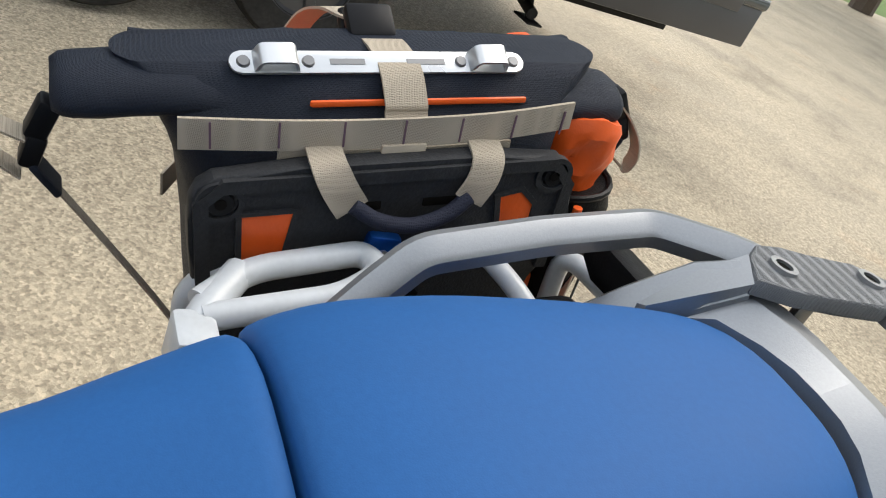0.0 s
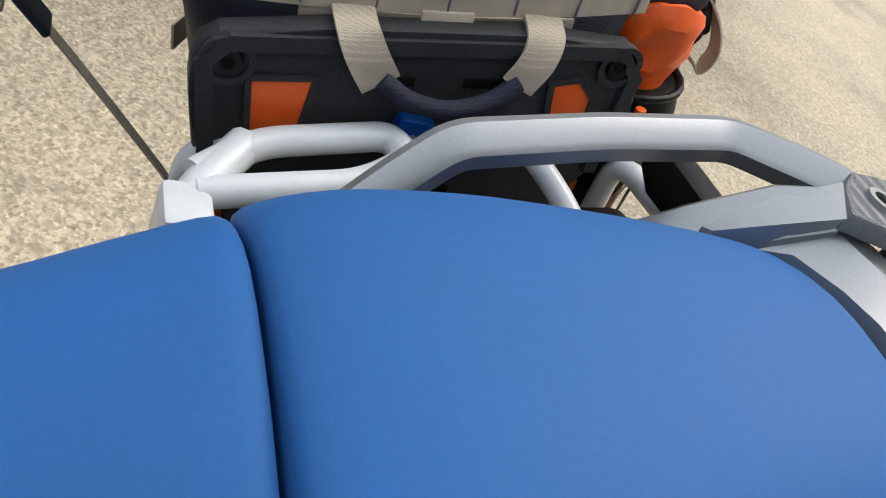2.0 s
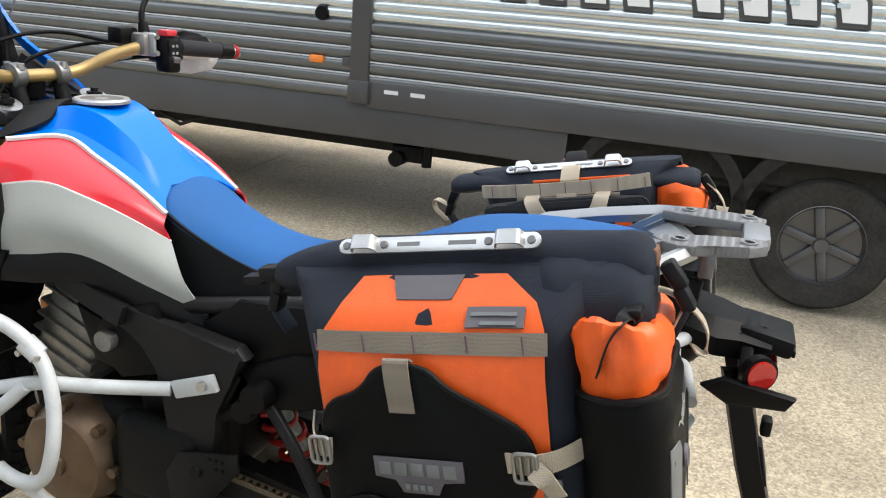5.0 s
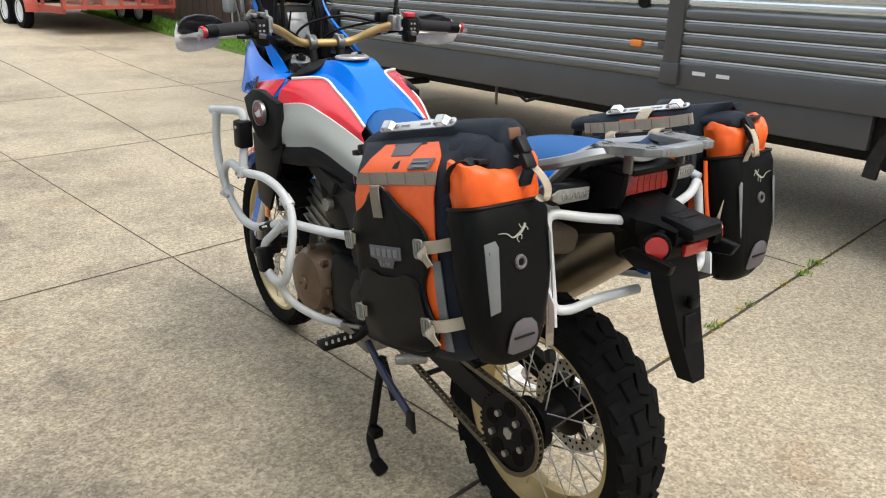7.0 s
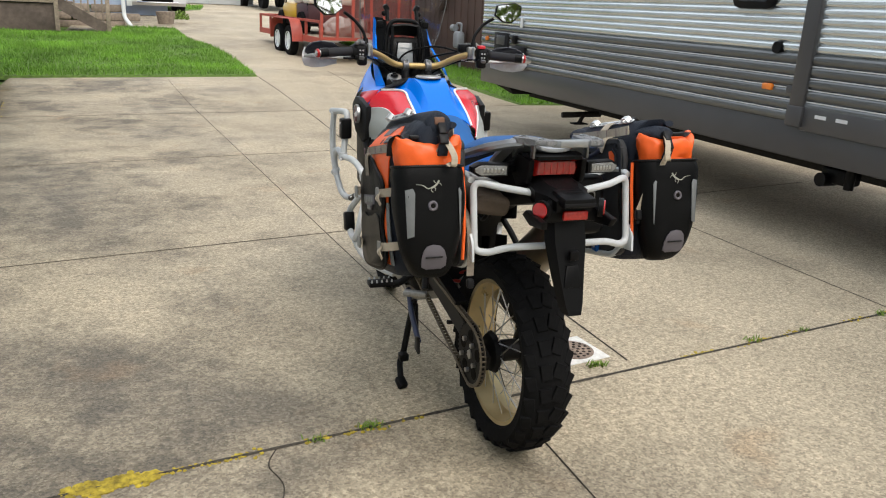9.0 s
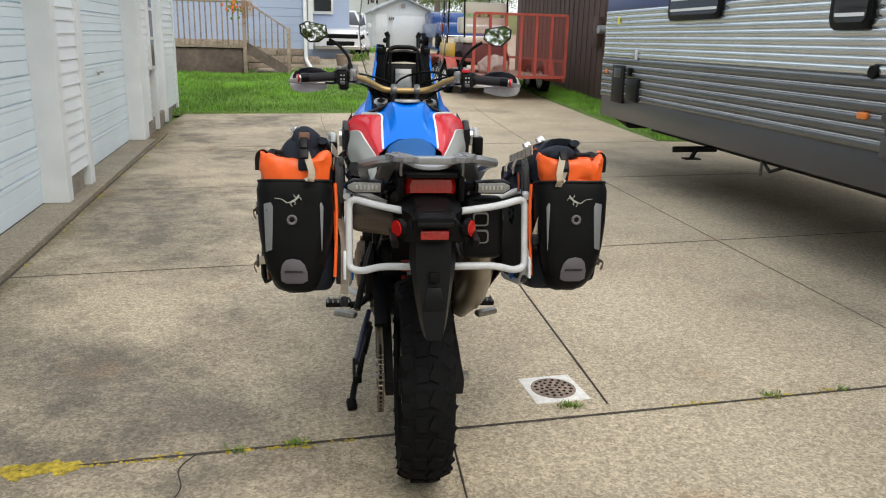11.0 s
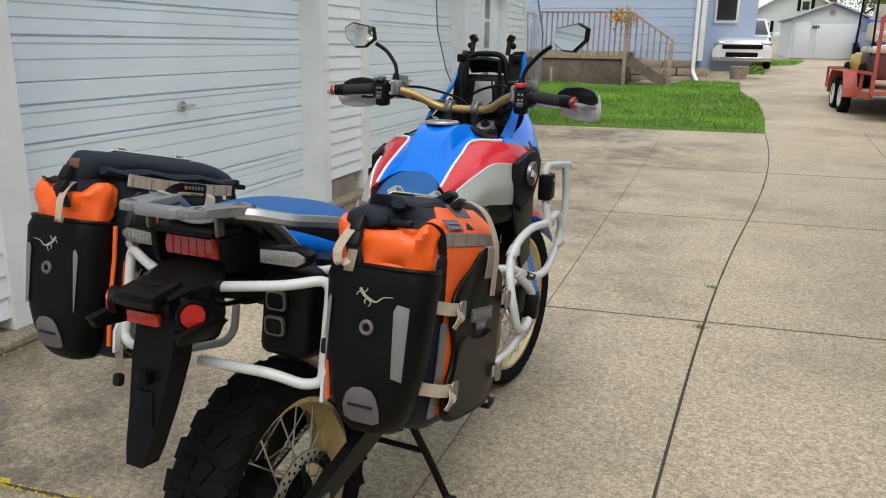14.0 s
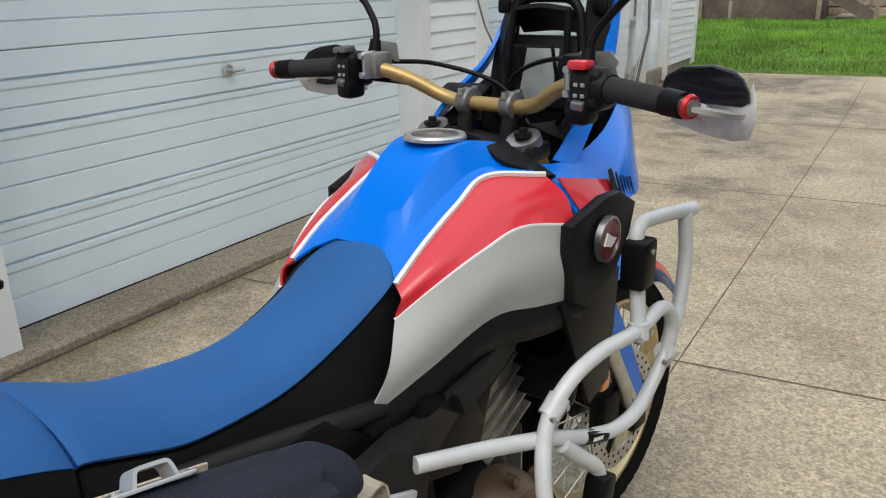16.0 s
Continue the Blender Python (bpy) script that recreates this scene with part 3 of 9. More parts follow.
entry = thing("entry_door", "white panelled side door of the garage in a plain frame", "door", kind="structure")
part("frame", gbox(gbox(gbox(bm_new(), 6.82, 6.93, -0.1, 0.21, 0.04, 2.2, 0.004), 7.84, 7.95, -0.1, 0.21, 0.04, 2.2, 0.004), 6.82, 7.95, -0.1, 0.215, 2.1, 2.22, 0.004), M_TRIM, entry)
part("leaf", gbox(bm_new(), 6.93, 7.84, 0.04, 0.10, 0.06, 2.09, 0.004), M_DOORWHITE, entry)
for z0, z1 in ((0.2, 0.85), (1.0, 1.9)):
    for s0, s1 in ((7.02, 7.34), (7.43, 7.75)):
        part("door_panel", gbox(bm_new(), s0, s1, 0.09, 0.112, z0, z1, 0.01), M_DOORWHITE, entry)
c = gar(7.00, 0.10, 1.0)
part("knob", add_sphere(add_cyl(bm_new(), c, c + GN * 0.05, 0.012), c + GN * 0.06, (0.026, 0.026, 0.026)), M_STEEL, entry)
slit = thing("side_window", "narrow white framed window beside the door", "window", kind="structure")
part("window_frame", gbox(bm_new(), 6.45, 6.80, 0.05, 0.22, 0.9, 2.15, 0.01), M_TRIM, slit)
for k in range(3):
    part("pane", gbox(bm_new(), 6.50, 6.75, 0.215, 0.225, 0.95 + 0.39 * k, 1.30 + 0.39 * k), M_GLASSY, slit)

# ---- the travel trailer ----
M_RVSILVER = material("corrugated_aluminium_silver", (0.64, 0.68, 0.69), 0.20, 0.8, stain=0.08, stain_scale=1.2)
M_RVGREY = material("corrugated_aluminium_charcoal", (0.15, 0.157, 0.16), 0.18, 0.6, stain=0.12, stain_scale=1.2)
M_RVDARK = material("camper_skirt", (0.058, 0.058, 0.062), 0.32, stain=0.15, stain_scale=2)
M_RVBLUE = material("camper_blue_stripe", (0.03, 0.055, 0.17), 0.4)
# White for the painted rib highlights, the stickers and the vent bracket.
M_RVLINE = material("camper_highlight_and_label_white", (0.62, 0.63, 0.64), 0.4)
M_GLASSDARK = material("tinted_glass", (0.02, 0.022, 0.025), 0.06, spec=0.6)
M_AMBER = material("amber_lens", (0.75, 0.20, 0.02), 0.2, coat=0.5)
M_DUSTYTYRE = material("dusty_trailer_tyre", (0.038, 0.036, 0.033), 0.85, grain=0.25, grain_scale=60, stain=0.3, stain_scale=8, bump=0.2, bump_scale=200)
M_WHEELDARK = material("dark_alloy", (0.10, 0.10, 0.105), 0.30, 0.6)
M_UNDER = material("undercarriage_black", (0.026, 0.025, 0.023), 0.8, grain=0.3, grain_scale=30)
M_RUSTYSTEEL = material("dull_steel", (0.22, 0.20, 0.18), 0.55, 0.7, stain=0.3, stain_scale=15)

RV = pose(2.83, 1.93, 0.015, 0, 0, 2.6)
camper = thing("camper_trailer", "long silver and charcoal corrugated camper trailer parked on the drive", "camper trailer", at=RV)


def corrugated(bm, y0, y1, z0, z1, ridges, depth=0.014):
    """Ribbed sheet: each ridge a rounded step."""
    prof = []
    ph = (z1 - z0) / ridges
    for k in range(ridges):
        for f, d in ((0.0, 0.0), (0.16, 0.75), (0.34, 1.0), (0.70, 1.0), (0.86, 0.7), (0.94, 0.15)):
            prof.append((-d * depth, z0 + (k + f) * ph))
    prof.append((0.0, z1))
    a = [bm.verts.new((x, y0, z)) for x, z in prof]
    b = [bm.verts.new((x, y1, z)) for x, z in prof]
    for k in range(len(prof) - 1):
        bm.faces.new((a[k], b[k], b[k + 1], a[k + 1]))
    return bm


RVF, RVB = 4.85, -5.2
part("body", add_box(bm_new(), (1.24, (RVF + RVB) / 2, 2.0), (2.4, RVF - RVB, 2.36), 0.03), M_RVSILVER, camper)
part("lower_cladding", corrugated(bm_new(), RVB, RVF, 0.80, 1.24, 6, 0.022), M_RVGREY, camper, "charcoal ribbed lower cladding", angle=60)
part("upper_cladding", corrugated(bm_new(), RVB, RVF, 1.24, 1.74, 9, 0.013), M_RVSILVER, camper, "silver ribbed upper cladding", angle=60)
part("top_cladding", corrugated(bm_new(), RVB, RVF, 1.86, 3.1, 14, 0.012), M_RVSILVER, camper, "silver ribbed cladding above the stripe", angle=60)
# Pale strips at each rib step: ridge highlights put in as colour.
for z in (0.873, 0.946, 1.02, 1.093, 1.166):
    part("pinstripe", add_box(bm_new(), (-0.0085, (RVF + RVB) / 2, z - 0.004), (0.014, RVF - RVB, 0.007)), M_RVLINE, camper)
part("blue_stripe", add_box(bm_new(), (0.0, (RVF + RVB) / 2, 1.80), (0.012, RVF - RVB, 0.12), 0.003), M_RVBLUE, camper)
part("skirt", add_box(bm_new(), (0.02, (-1.22 + RVF) / 2, 0.69), (0.05, RVF + 1.22, 0.23), 0.01), M_RVDARK, camper)
part("skirt_rear", add_box(bm_new(), (0.02, (RVB - 3.10) / 2, 0.69), (0.05, -3.10 - RVB, 0.23), 0.01), M_RVDARK, camper)
part("floor_box", add_box(bm_new(), (1.24, (RVF + RVB) / 2, 0.72), (2.36, RVF - RVB - 0.1, 0.2)), M_UNDER, camper)
part("frame_rail", add_box(bm_new(), (0.55, (RVF + RVB) / 2 - 0.1, 0.50), (0.06, RVF - RVB - 0.4, 0.16), 0.004), M_UNDER, camper)
part("far_frame_rail", add_box(bm_new(), (1.9, (RVF + RVB) / 2 - 0.1, 0.50), (0.06, RVF - RVB - 0.4, 0.16), 0.004), M_UNDER, camper)
part("underbelly", add_box(bm_new(), (1.24, (RVF + RVB) / 2, 0.60), (2.3, RVF - RVB - 0.3, 0.05)), M_UNDER, camper)
part("slide_post", add_box(bm_new(), (-0.012, 0.0, 1.86), (0.05, 0.115, 2.04), 0.008), M_RVDARK, camper, "charcoal slide-out trim post")
part("post_foot", add_box(bm_new(), (-0.016, 0.0, 0.845), (0.056, 0.13, 0.13), 0.008), M_RVDARK, camper)
part("lower_slide_panel", add_box(bm_new(), (-0.006, -2.52, 0.835), (0.035, 4.94, 0.15), 0.006), M_RVDARK, camper)
for dy in (-0.2, -0.36):
    part("vent_sticker", add_box(bm_new(), (-0.024, dy, 0.862), (0.004, 0.085, 0.022)), M_RVLINE, camper)
part("front_cap", add_loft(bm_new(), [[(0.03, RVF, 0.62), (0.03, RVF, 3.1), (2.41, RVF, 3.1), (2.41, RVF, 0.62)], [(0.05, RVF + 0.10, 0.72), (0.05, RVF + 0.02, 3.1), (2.39, RVF + 0.02, 3.1), (2.39, RVF + 0.10, 0.72)]]), M_RVSILVER, camper)
part("nose_skirt", add_loft(bm_new(), [[(0.0, RVF - 0.75, 0.59), (0.0, RVF, 0.66), (2.4, RVF, 0.66), (2.4, RVF - 0.75, 0.59)], [(0.06, RVF - 0.75, 0.50), (0.06, RVF - 0.25, 0.57), (2.3, RVF - 0.25, 0.57), (2.3, RVF - 0.75, 0.50)]]), M_UNDER, camper)


def camper_window(y0, y1, z0, z1):
    w = part("window", add_plate(bm_new(), [(a + (y0 + y1) / 2, b + (z0 + z1) / 2) for a, b in roundrect(y1 - y0, z1 - z0, 0.07, 5)], 0.05, 0.008, lambda a, b, c: Vector((c - 0.012, a, b))), M_BLACKPLASTIC, camper, "black framed rounded camper window")
    part("pane", add_plate(bm_new(), [(a + (y0 + y1) / 2, b + (z0 + z1) / 2) for a, b in roundrect(y1 - y0 - 0.09, z1 - z0 - 0.09, 0.05, 5)], 0.004, 0, lambda a, b, c: Vector((c - 0.040, a, b))), M_GLASSDARK, w)
    for k in range(5):
        z = z0 + 0.09 + (z1 - z0 - 0.18) * k / 4
        part("blind", add_box(bm_new(), (-0.043, (y0 + y1) / 2, z), (0.003, y1 - y0 - 0.12, 0.022)), M_TRIM, w)


camper_window(2.15, 3.15, 1.60, 2.15)
camper_window(0.32, 0.72, 1.50, 2.2)
part("marker_lamp", add_box(bm_new(), (-0.026, 0.27, 1.005), (0.03, 0.09, 0.045), 0.012), M_AMBER, camper, "amber side marker lamp")
part("front_marker_lamp", add_box(bm_new(), (-0.026, 4.68, 1.08), (0.03, 0.06, 0.05), 0.012), M_AMBER, camper, "amber side marker lamp")
part("reflector_plate", add_box(bm_new(), (-0.022, 0.08, 1.005), (0.012, 0.06, 0.05), 0.004), M_RVDARK, camper)
part("vent_cap", add_cyl(bm_new(), (0.0, 0.25, 1.26), (-0.03, 0.25, 1.26), 0.045, 0.038, 24), M_BLACKPLASTIC, camper, "round black vent cap")
part("porch_lamp", add_sphere(bm_new(), (-0.03, 0.13, 1.70), (0.035, 0.075, 0.05)), M_STEEL, camper, "oval clear porch lamp")
part("service_hatch", add_box(bm_new(), (-0.02, 4.30, 0.96), (0.035, 0.34, 0.40), 0.01), M_DARKPLASTIC, camper, "black ribbed service hatch")
part("hatch_grille", add_box(bm_new(), (-0.04, 4.30, 1.08), (0.01, 0.20, 0.10), 0.004), M_RVDARK, camper)
part("inlet_box", add_box(bm_new(), (-0.03, 3.86, 0.92), (0.05, 0.30, 0.24), 0.02), M_DARKPLASTIC, camper, "black inlet box with lid")
part("cord_outlet", add_box(bm_new(), (-0.035, 3.97, 1.10), (0.04, 0.09, 0.09), 0.012), M_BLACKPLASTIC, camper)
part("vent_bracket", add_box(bm_new(), (-0.02, 3.86, 1.28), (0.012, 0.05, 0.10), 0.004), M_RVLINE, camper)
part("warning_label", add_box(bm_new(), (-0.016, 4.45, 1.63), (0.003, 0.085, 0.075)), material("yellow_label", (0.75, 0.70, 0.12), 0.5), camper)
# the maker's name as plain slanted shapes
M_LOGO = material("logo_white", (0.72, 0.72, 0.72), 0.4)
M_LOGOEDGE = material("logo_edge", (0.05, 0.05, 0.05), 0.4)
for k in range(8):
    y = -0.78 - 0.215 * k - (0.12 if k > 3 else 0)
    for mat, off, w, h in ((M_LOGOEDGE, -0.0165, 0.175, 0.20), (M_LOGO, -0.0205, 0.135, 0.155)):
        part("logo_shape", add_plate(bm_new(), [(y - w / 2 - 0.05, 1.505 - h / 2), (y + w / 2 - 0.08, 1.505 - h / 2), (y + w / 2 - 0.055, 1.505), (y + w / 2 + 0.0, 1.505 + h / 2), (y - w / 2 + 0.02, 1.505 + h / 2), (y - w / 2 - 0.03, 1.505 + h * 0.1)], 0.004, 0, lambda a, b, c, o=off: Vector((c + o, a, b))), mat, camper)
    part("logo_slot", add_plate(bm_new(), [(y - 0.03, 1.49), (y + 0.015 + 0.01 * (k % 3), 1.49), (y + 0.018 + 0.01 * (k % 3), 1.512), (y - 0.027, 1.512)], 0.004, 0, lambda a, b, c: Vector((c - 0.024, a, b))), M_RVSILVER, camper)


def camper_wheel(y, x=0.26):
    w = part("wheel", add_lathe(bm_new(), [(0.20, -0.09), (0.26, -0.105), (0.325, -0.10), (0.345, -0.07), (0.35, 0.0), (0.345, 0.07), (0.325, 0.10), (0.26, 0.105), (0.20, 0.09)], (x, y, 0.35), "x", 56), M_DUSTYTYRE, camper, "black trailer tyre")
    part("rim", add_lathe(bm_new(), [(0.04, -0.05), (0.10, -0.055), (0.19, -0.06), (0.205, -0.095), (0.212, -0.09), (0.20, 0.05), (0.04, 0.05)], (x, y, 0.35), "x", 40), M_WHEELDARK, w, "dark alloy rim")
    for k in range(6):
        a = 2 * math.pi * k / 6 + 0.3
        part("rim_spoke", add_box(bm_new(), (x - 0.066, y + 0.115 * math.cos(a), 0.35 + 0.115 * math.sin(a)), (0.03, 0.17, 0.05), 0.012, Euler((a, 0, 0)).to_matrix()), M_WHEELDARK, w)
    part("hub_cap", add_cyl(bm_new(), (x - 0.05, y, 0.35), (x - 0.10, y, 0.35), 0.045, 0.035, 20), M_WHEELDARK, w)
    arch = []
    for k in range(15):
        a = math.pi * k / 14
        arch.append(Vector((0.0, y + 0.44 * math.cos(a), 0.44 + 0.43 * math.sin(a))))
    part("wheel_arch", add_sweep(bm_new(), arch, rect_ring(0.07, 0.03), up=(1, 0, 0)), M_UNDER, camper)


camper_wheel(-1.70, 0.125)
camper_wheel(-2.56, 0.125)
part("arch_backing", add_box(bm_new(), (0.42, -2.15, 0.62), (0.5, 1.9, 0.36), 0.05), M_UNDER, camper)
for yy in (3.05, -3.9):
    part("stabilizer_jack", add_box(add_tube(add_tube(bm_new(), [(0.55, yy, 0.42), (0.15, yy + 0.1, 0.40)], 0.03), [(0.35, yy, 0.42), (0.30, yy, 0.33)], 0.02), (0.30, yy, 0.325), (0.16, 0.10, 0.012), 0.003), M_UNDER, camper, "folded stabilizer jack")
part("sewer_valve", add_cyl(add_cyl(add_box(bm_new(), (0.16, -0.28, 0.50), (0.12, 0.22, 0.10), 0.02), (0.05, -0.22, 0.47), (0.18, -0.22, 0.47), 0.045), (0.10, -0.40, 0.44), (0.10, -0.40, 0.56), 0.03), M_BLACKPLASTIC, camper, "black drain valves under the camper")
part("step_bracket", add_tube(add_tube(bm_new(), [(0.08, 1.0, 0.60), (0.03, 1.25, 0.50)], 0.012), [(0.08, 1.5, 0.58), (0.03, 1.25, 0.50)], 0.012), M_UNDER, camper)
part("drip_pipe", add_cyl(bm_new(), (0.35, 1.9, 0.36), (0.35, 1.9, 0.55), 0.012), M_RUSTYSTEEL, camper)

# ---- the utility trailer ----
M_TRRED = material("faded_red_paint", (0.42, 0.075, 0.05), 0.55, stain=0.25, stain_scale=4, grain=0.1, grain_scale=40)
M_PLANK = material("grey_plank", (0.34, 0.28, 0.21), 0.85, grain=0.3, grain_scale=20, random_tone=0.15)
M_MESHWIRE = material("red_mesh_wire", (0.32, 0.06, 0.045), 0.6)
TRZ = ground_z(15.0)
utility = thing("utility_trailer", "red open utility trailer with mesh ramp gate and tandem wheels", "trailer", at=pose(3.12, 14.25, TRZ, 0, 0, 7.0))
TW, TL = 2.02, 5.0


def bar(a, b, w=0.05, h=0.05):
    bm = bm_new()
    a, b = Vector(a), Vector(b)
    return add_sweep(bm, [a, b], rect_ring(w, h), up=(0, 0, 1) if abs((b - a).normalized().z) < 0.9 else (0, 1, 0))


for k in range(7):
    x = -TW / 2 + TW * k / 6
    part("gate_bar", bar((x, 0, 0.45), (x, 0, 1.74), 0.055, 0.04), M_TRRED, utility)
part("gate_top_rail", bar((-TW / 2, 0, 1.74), (TW / 2, 0, 1.74), 0.05, 0.05), M_TRRED, utility)
part("gate_bottom_rail", bar((-TW / 2, 0, 0.47), (TW / 2, 0, 0.47), 0.05, 0.06), M_TRRED, utility)
bm = bm_new()
for k in range(84):
    for sgn in (1, -1):
        x = -TW / 2 - 1.3 + (TW + 1.3) * k / 83
        a, b = Vector((x, -0.01, 0.47)), Vector((x + 1.0, -0.01, 1.74))
        if sgn < 0:
            a.x, b.x = -a.x, -b.x
        lo, hi = -TW / 2, TW / 2
        pts = []
        for t in range(11):
            q = a.lerp(b, t / 10)
            if lo <= q.x <= hi:
                pts.append(q)
        if len(pts) > 1:
            add_sweep(bm, [pts[0], pts[-1]], rect_ring(0.009, 0.004))
part("gate_mesh", bm, M_MESHWIRE, utility, "expanded metal mesh", smooth=False)
for sx in (-1, 1):
    part("side_rail", bar((sx * TW / 2, 0.05, 0.80), (sx * TW / 2, TL, 0.80), 0.05, 0.05), M_TRRED, utility)
    part("side_sill", bar((sx * TW / 2, 0.05, 0.42), (sx * TW / 2, TL, 0.42), 0.06, 0.12), M_TRRED, utility)
    for k in range(6):
        part("side_post", bar((sx * TW / 2, 0.08 + (TL - 0.1) * k / 5, 0.42), (sx * TW / 2, 0.08 + (TL - 0.1) * k / 5, 0.80), 0.05, 0.05), M_TRRED, utility)
    fender = [Vector((sx * (TW / 2 + 0.14), 1.15 + 1.0 + 0.92 * math.cos(math.pi * k / 16) * -1, 0.34 + 0.46 * min(1.0, 1.5 * math.sin(math.pi * k / 16)))) for k in range(17)]
    part("mudguard", add_sweep(bm_new(), fender, rect_ring(0.24, 0.012), up=(0, 0, 1)), M_TRRED, utility)
    for yy in (1.72, 2.58):
        w = part("wheel", add_lathe(bm_new(), [(0.18, -0.07), (0.30, -0.085), (0.33, -0.05), (0.335, 0.0), (0.33, 0.05), (0.30, 0.085), (0.18, 0.07)], (sx * (TW / 2 + 0.14), yy, 0.335), "x", 40), M_RUBBER, utility)
        part("rim", add_lathe(bm_new(), [(0.03, -0.04), (0.17, -0.05), (0.20, -0.085), (0.20, 0.085), (0.17, 0.05), (0.03, 0.04)], (sx * (TW / 2 + 0.14), yy, 0.335), "x", 30), M_TRIM, w, "white steel rim")
for k in range(14):
    part("plank", add_box(bm_new(), (-TW / 2 + TW * (k + 0.5) / 14, TL / 2, 0.46), (TW / 14 - 0.008, TL, 0.035), 0.004), M_PLANK, utility)
part("front_rail", bar((-TW / 2, TL, 0.80), (TW / 2, TL, 0.80)), M_TRRED, utility)
part("drawbar", bar((0, TL, 0.42), (0, TL + 1.3, 0.42), 0.1, 0.1), M_TRRED, utility)

# golf cart on the trailer
M_CARTYELLOW = material("yellow_body", (0.70, 0.42, 0.03), 0.35, coat=0.4)
M_SEATCREAM = material("cream_vinyl", (0.60, 0.56, 0.48), 0.5)
M_TARP = material("crumpled_tarp", (0.5, 0.48, 0.44), 0.6, grain=0.3, grain_scale=14, bump=0.9, bump_scale=20)
cart = thing("golf_cart", "yellow and black golf cart with cream seats on the trailer", "golf cart", at=pose(2.55, 16.3, TRZ + 0.48, 0, 0, 7.0))
part("body", add_box(bm_new(), (0, 0.85, 0.46), (1.1, 1.1, 0.42), 0.12), M_CARTYELLOW, cart, "yellow body panel")
part("rear_box", add_box(bm_new(), (0, -0.15, 0.44), (1.04, 0.95, 0.46), 0.08), material("maroon_rear_box", (0.055, 0.018, 0.022), 0.5, stain=0.3, stain_scale=6), cart, "dark maroon rear box")
part("cross_bar", add_box(bm_new(), (0, -0.66, 1.02), (1.0, 0.05, 0.07), 0.02), M_TRIM, cart, "white cross bar")
part("chassis", add_box(bm_new(), (0, 0.5, 0.24), (1.05, 2.2, 0.14), 0.03), M_BLACKPLASTIC, cart)
for yy in (-0.45, 0.25):
    part("seat", add_box(bm_new(), (0, yy, 0.72), (1.05, 0.45, 0.14), 0.05), M_SEATCREAM, cart)
    part("backrest", add_box(bm_new(), (0, yy - 0.2 if yy > 0 else yy + 0.2, 1.05), (1.05, 0.14, 0.36), 0.05), M_SEATCREAM, cart)
for sx in (-0.5, 0.5):
    for yy in (-0.55, 1.2):
        part("roof_post", add_tube(bm_new(), [(sx, yy, 0.5), (sx, yy * 0.8, 1.95)], 0.02), M_BLACKPLASTIC, cart)
    for yy in (-0.25, 1.35):
        part("wheel", add_lathe(bm_new(), [(0.06, -0.09), (0.22, -0.10), (0.24, 0.0), (0.22, 0.10), (0.06, 0.09)], (sx, yy, 0.245), "x", 28), M_RUBBER, cart)
part("roof", add_box(bm_new(), (0, 0.25, 1.97), (1.15, 1.9, 0.07), 0.03), M_BLACKPLASTIC, cart)
part("folded_screen", add_box(bm_new(), (0, -0.35, 1.42), (1.06, 0.10, 0.26), 0.04), M_SEATCREAM, cart, "rolled pale rear screen")
bm = bmesh.new()
bmesh.ops.create_icosphere(bm, subdivisions=4, radius=1)
for v in bm.verts:
    v.co = Vector((v.co.x * 0.32, v.co.y * 0.25, v.co.z * 0.24)) * (1 + 0.25 * noise.noise(v.co * 3))
    v.co.z = max(v.co.z, -0.15)
tarp = tagged(link_mesh("tarp_roll", bm, M_TARP), "crumpled pale tarp bundle on the cart", "tarp")
tarp.location = (2.75, 15.35, TRZ + 0.48 + 0.16)

# ---- brown building, gas meter ----
M_BROWN = material("brown_metal_wall", (0.075, 0.045, 0.034), 0.6, stain=0.2, stain_scale=1.5, grain=0.08, grain_scale=40)
BA = radians(6.6)
BW, BN = Vector((-math.sin(BA), math.cos(BA), 0)), Vector((-math.cos(BA), -math.sin(BA), 0))
BO = Vector((5.15, 12.5, 0))
BROT = Matrix((BW, BN, Vector((0, 0, 1)))).transposed()
brown = thing("brown_building", "dark brown metal-sided building beside the drive", "building")
part("wall", add_box(bm_new(), BO + BW * 1.0 - BN * 4.0 + Vector((0, 0, 2.4)), (14.0, 8.0, 5.2), 0, BROT), M_BROWN, brown)
for k in range(46):
    part("wall_rib", add_box(bm_new(), BO + BW * (-5.9 + 0.3 * k) + Vector((0, 0, 2.4)), (0.03, 0.03, 5.2), 0, BROT), M_BROWN, brown, smooth=False)
part("roof", add_box(bm_new(), BO + BW * 1.0 - BN * 4.0 + Vector((0, 0, 5.1)), (14.4, 8.5, 0.25), 0.02, BROT), M_DARKPLASTIC, brown)
M_METER = material("grey_meter", (0.30, 0.32, 0.34), 0.5, 0.2, stain=0.2)
meter = thing("gas_meter", "grey gas meter with pipes on the brown wall", "gas meter", at=Matrix.Translation(BO + BW * 1.0 + BN * 0.18 + Vector((0, 0, ground_z(13.5)))) @ BROT.to_4x4())
part("body", add_box(bm_new(), (0, 0, 0.62), (0.26, 0.18, 0.34), 0.06), M_METER, meter)
part("pipe", add_tube(bm_new(), [(-0.1, 0, 0.0), (-0.1, 0, 0.95), (0.12, 0, 0.95), (0.12, 0, 0.75)], 0.022, 0.05), M_METER, meter)
part("regulator", add_cyl(bm_new(), (0.16, 0, 0.85), (0.30, 0, 0.85), 0.07), M_METER, meter)
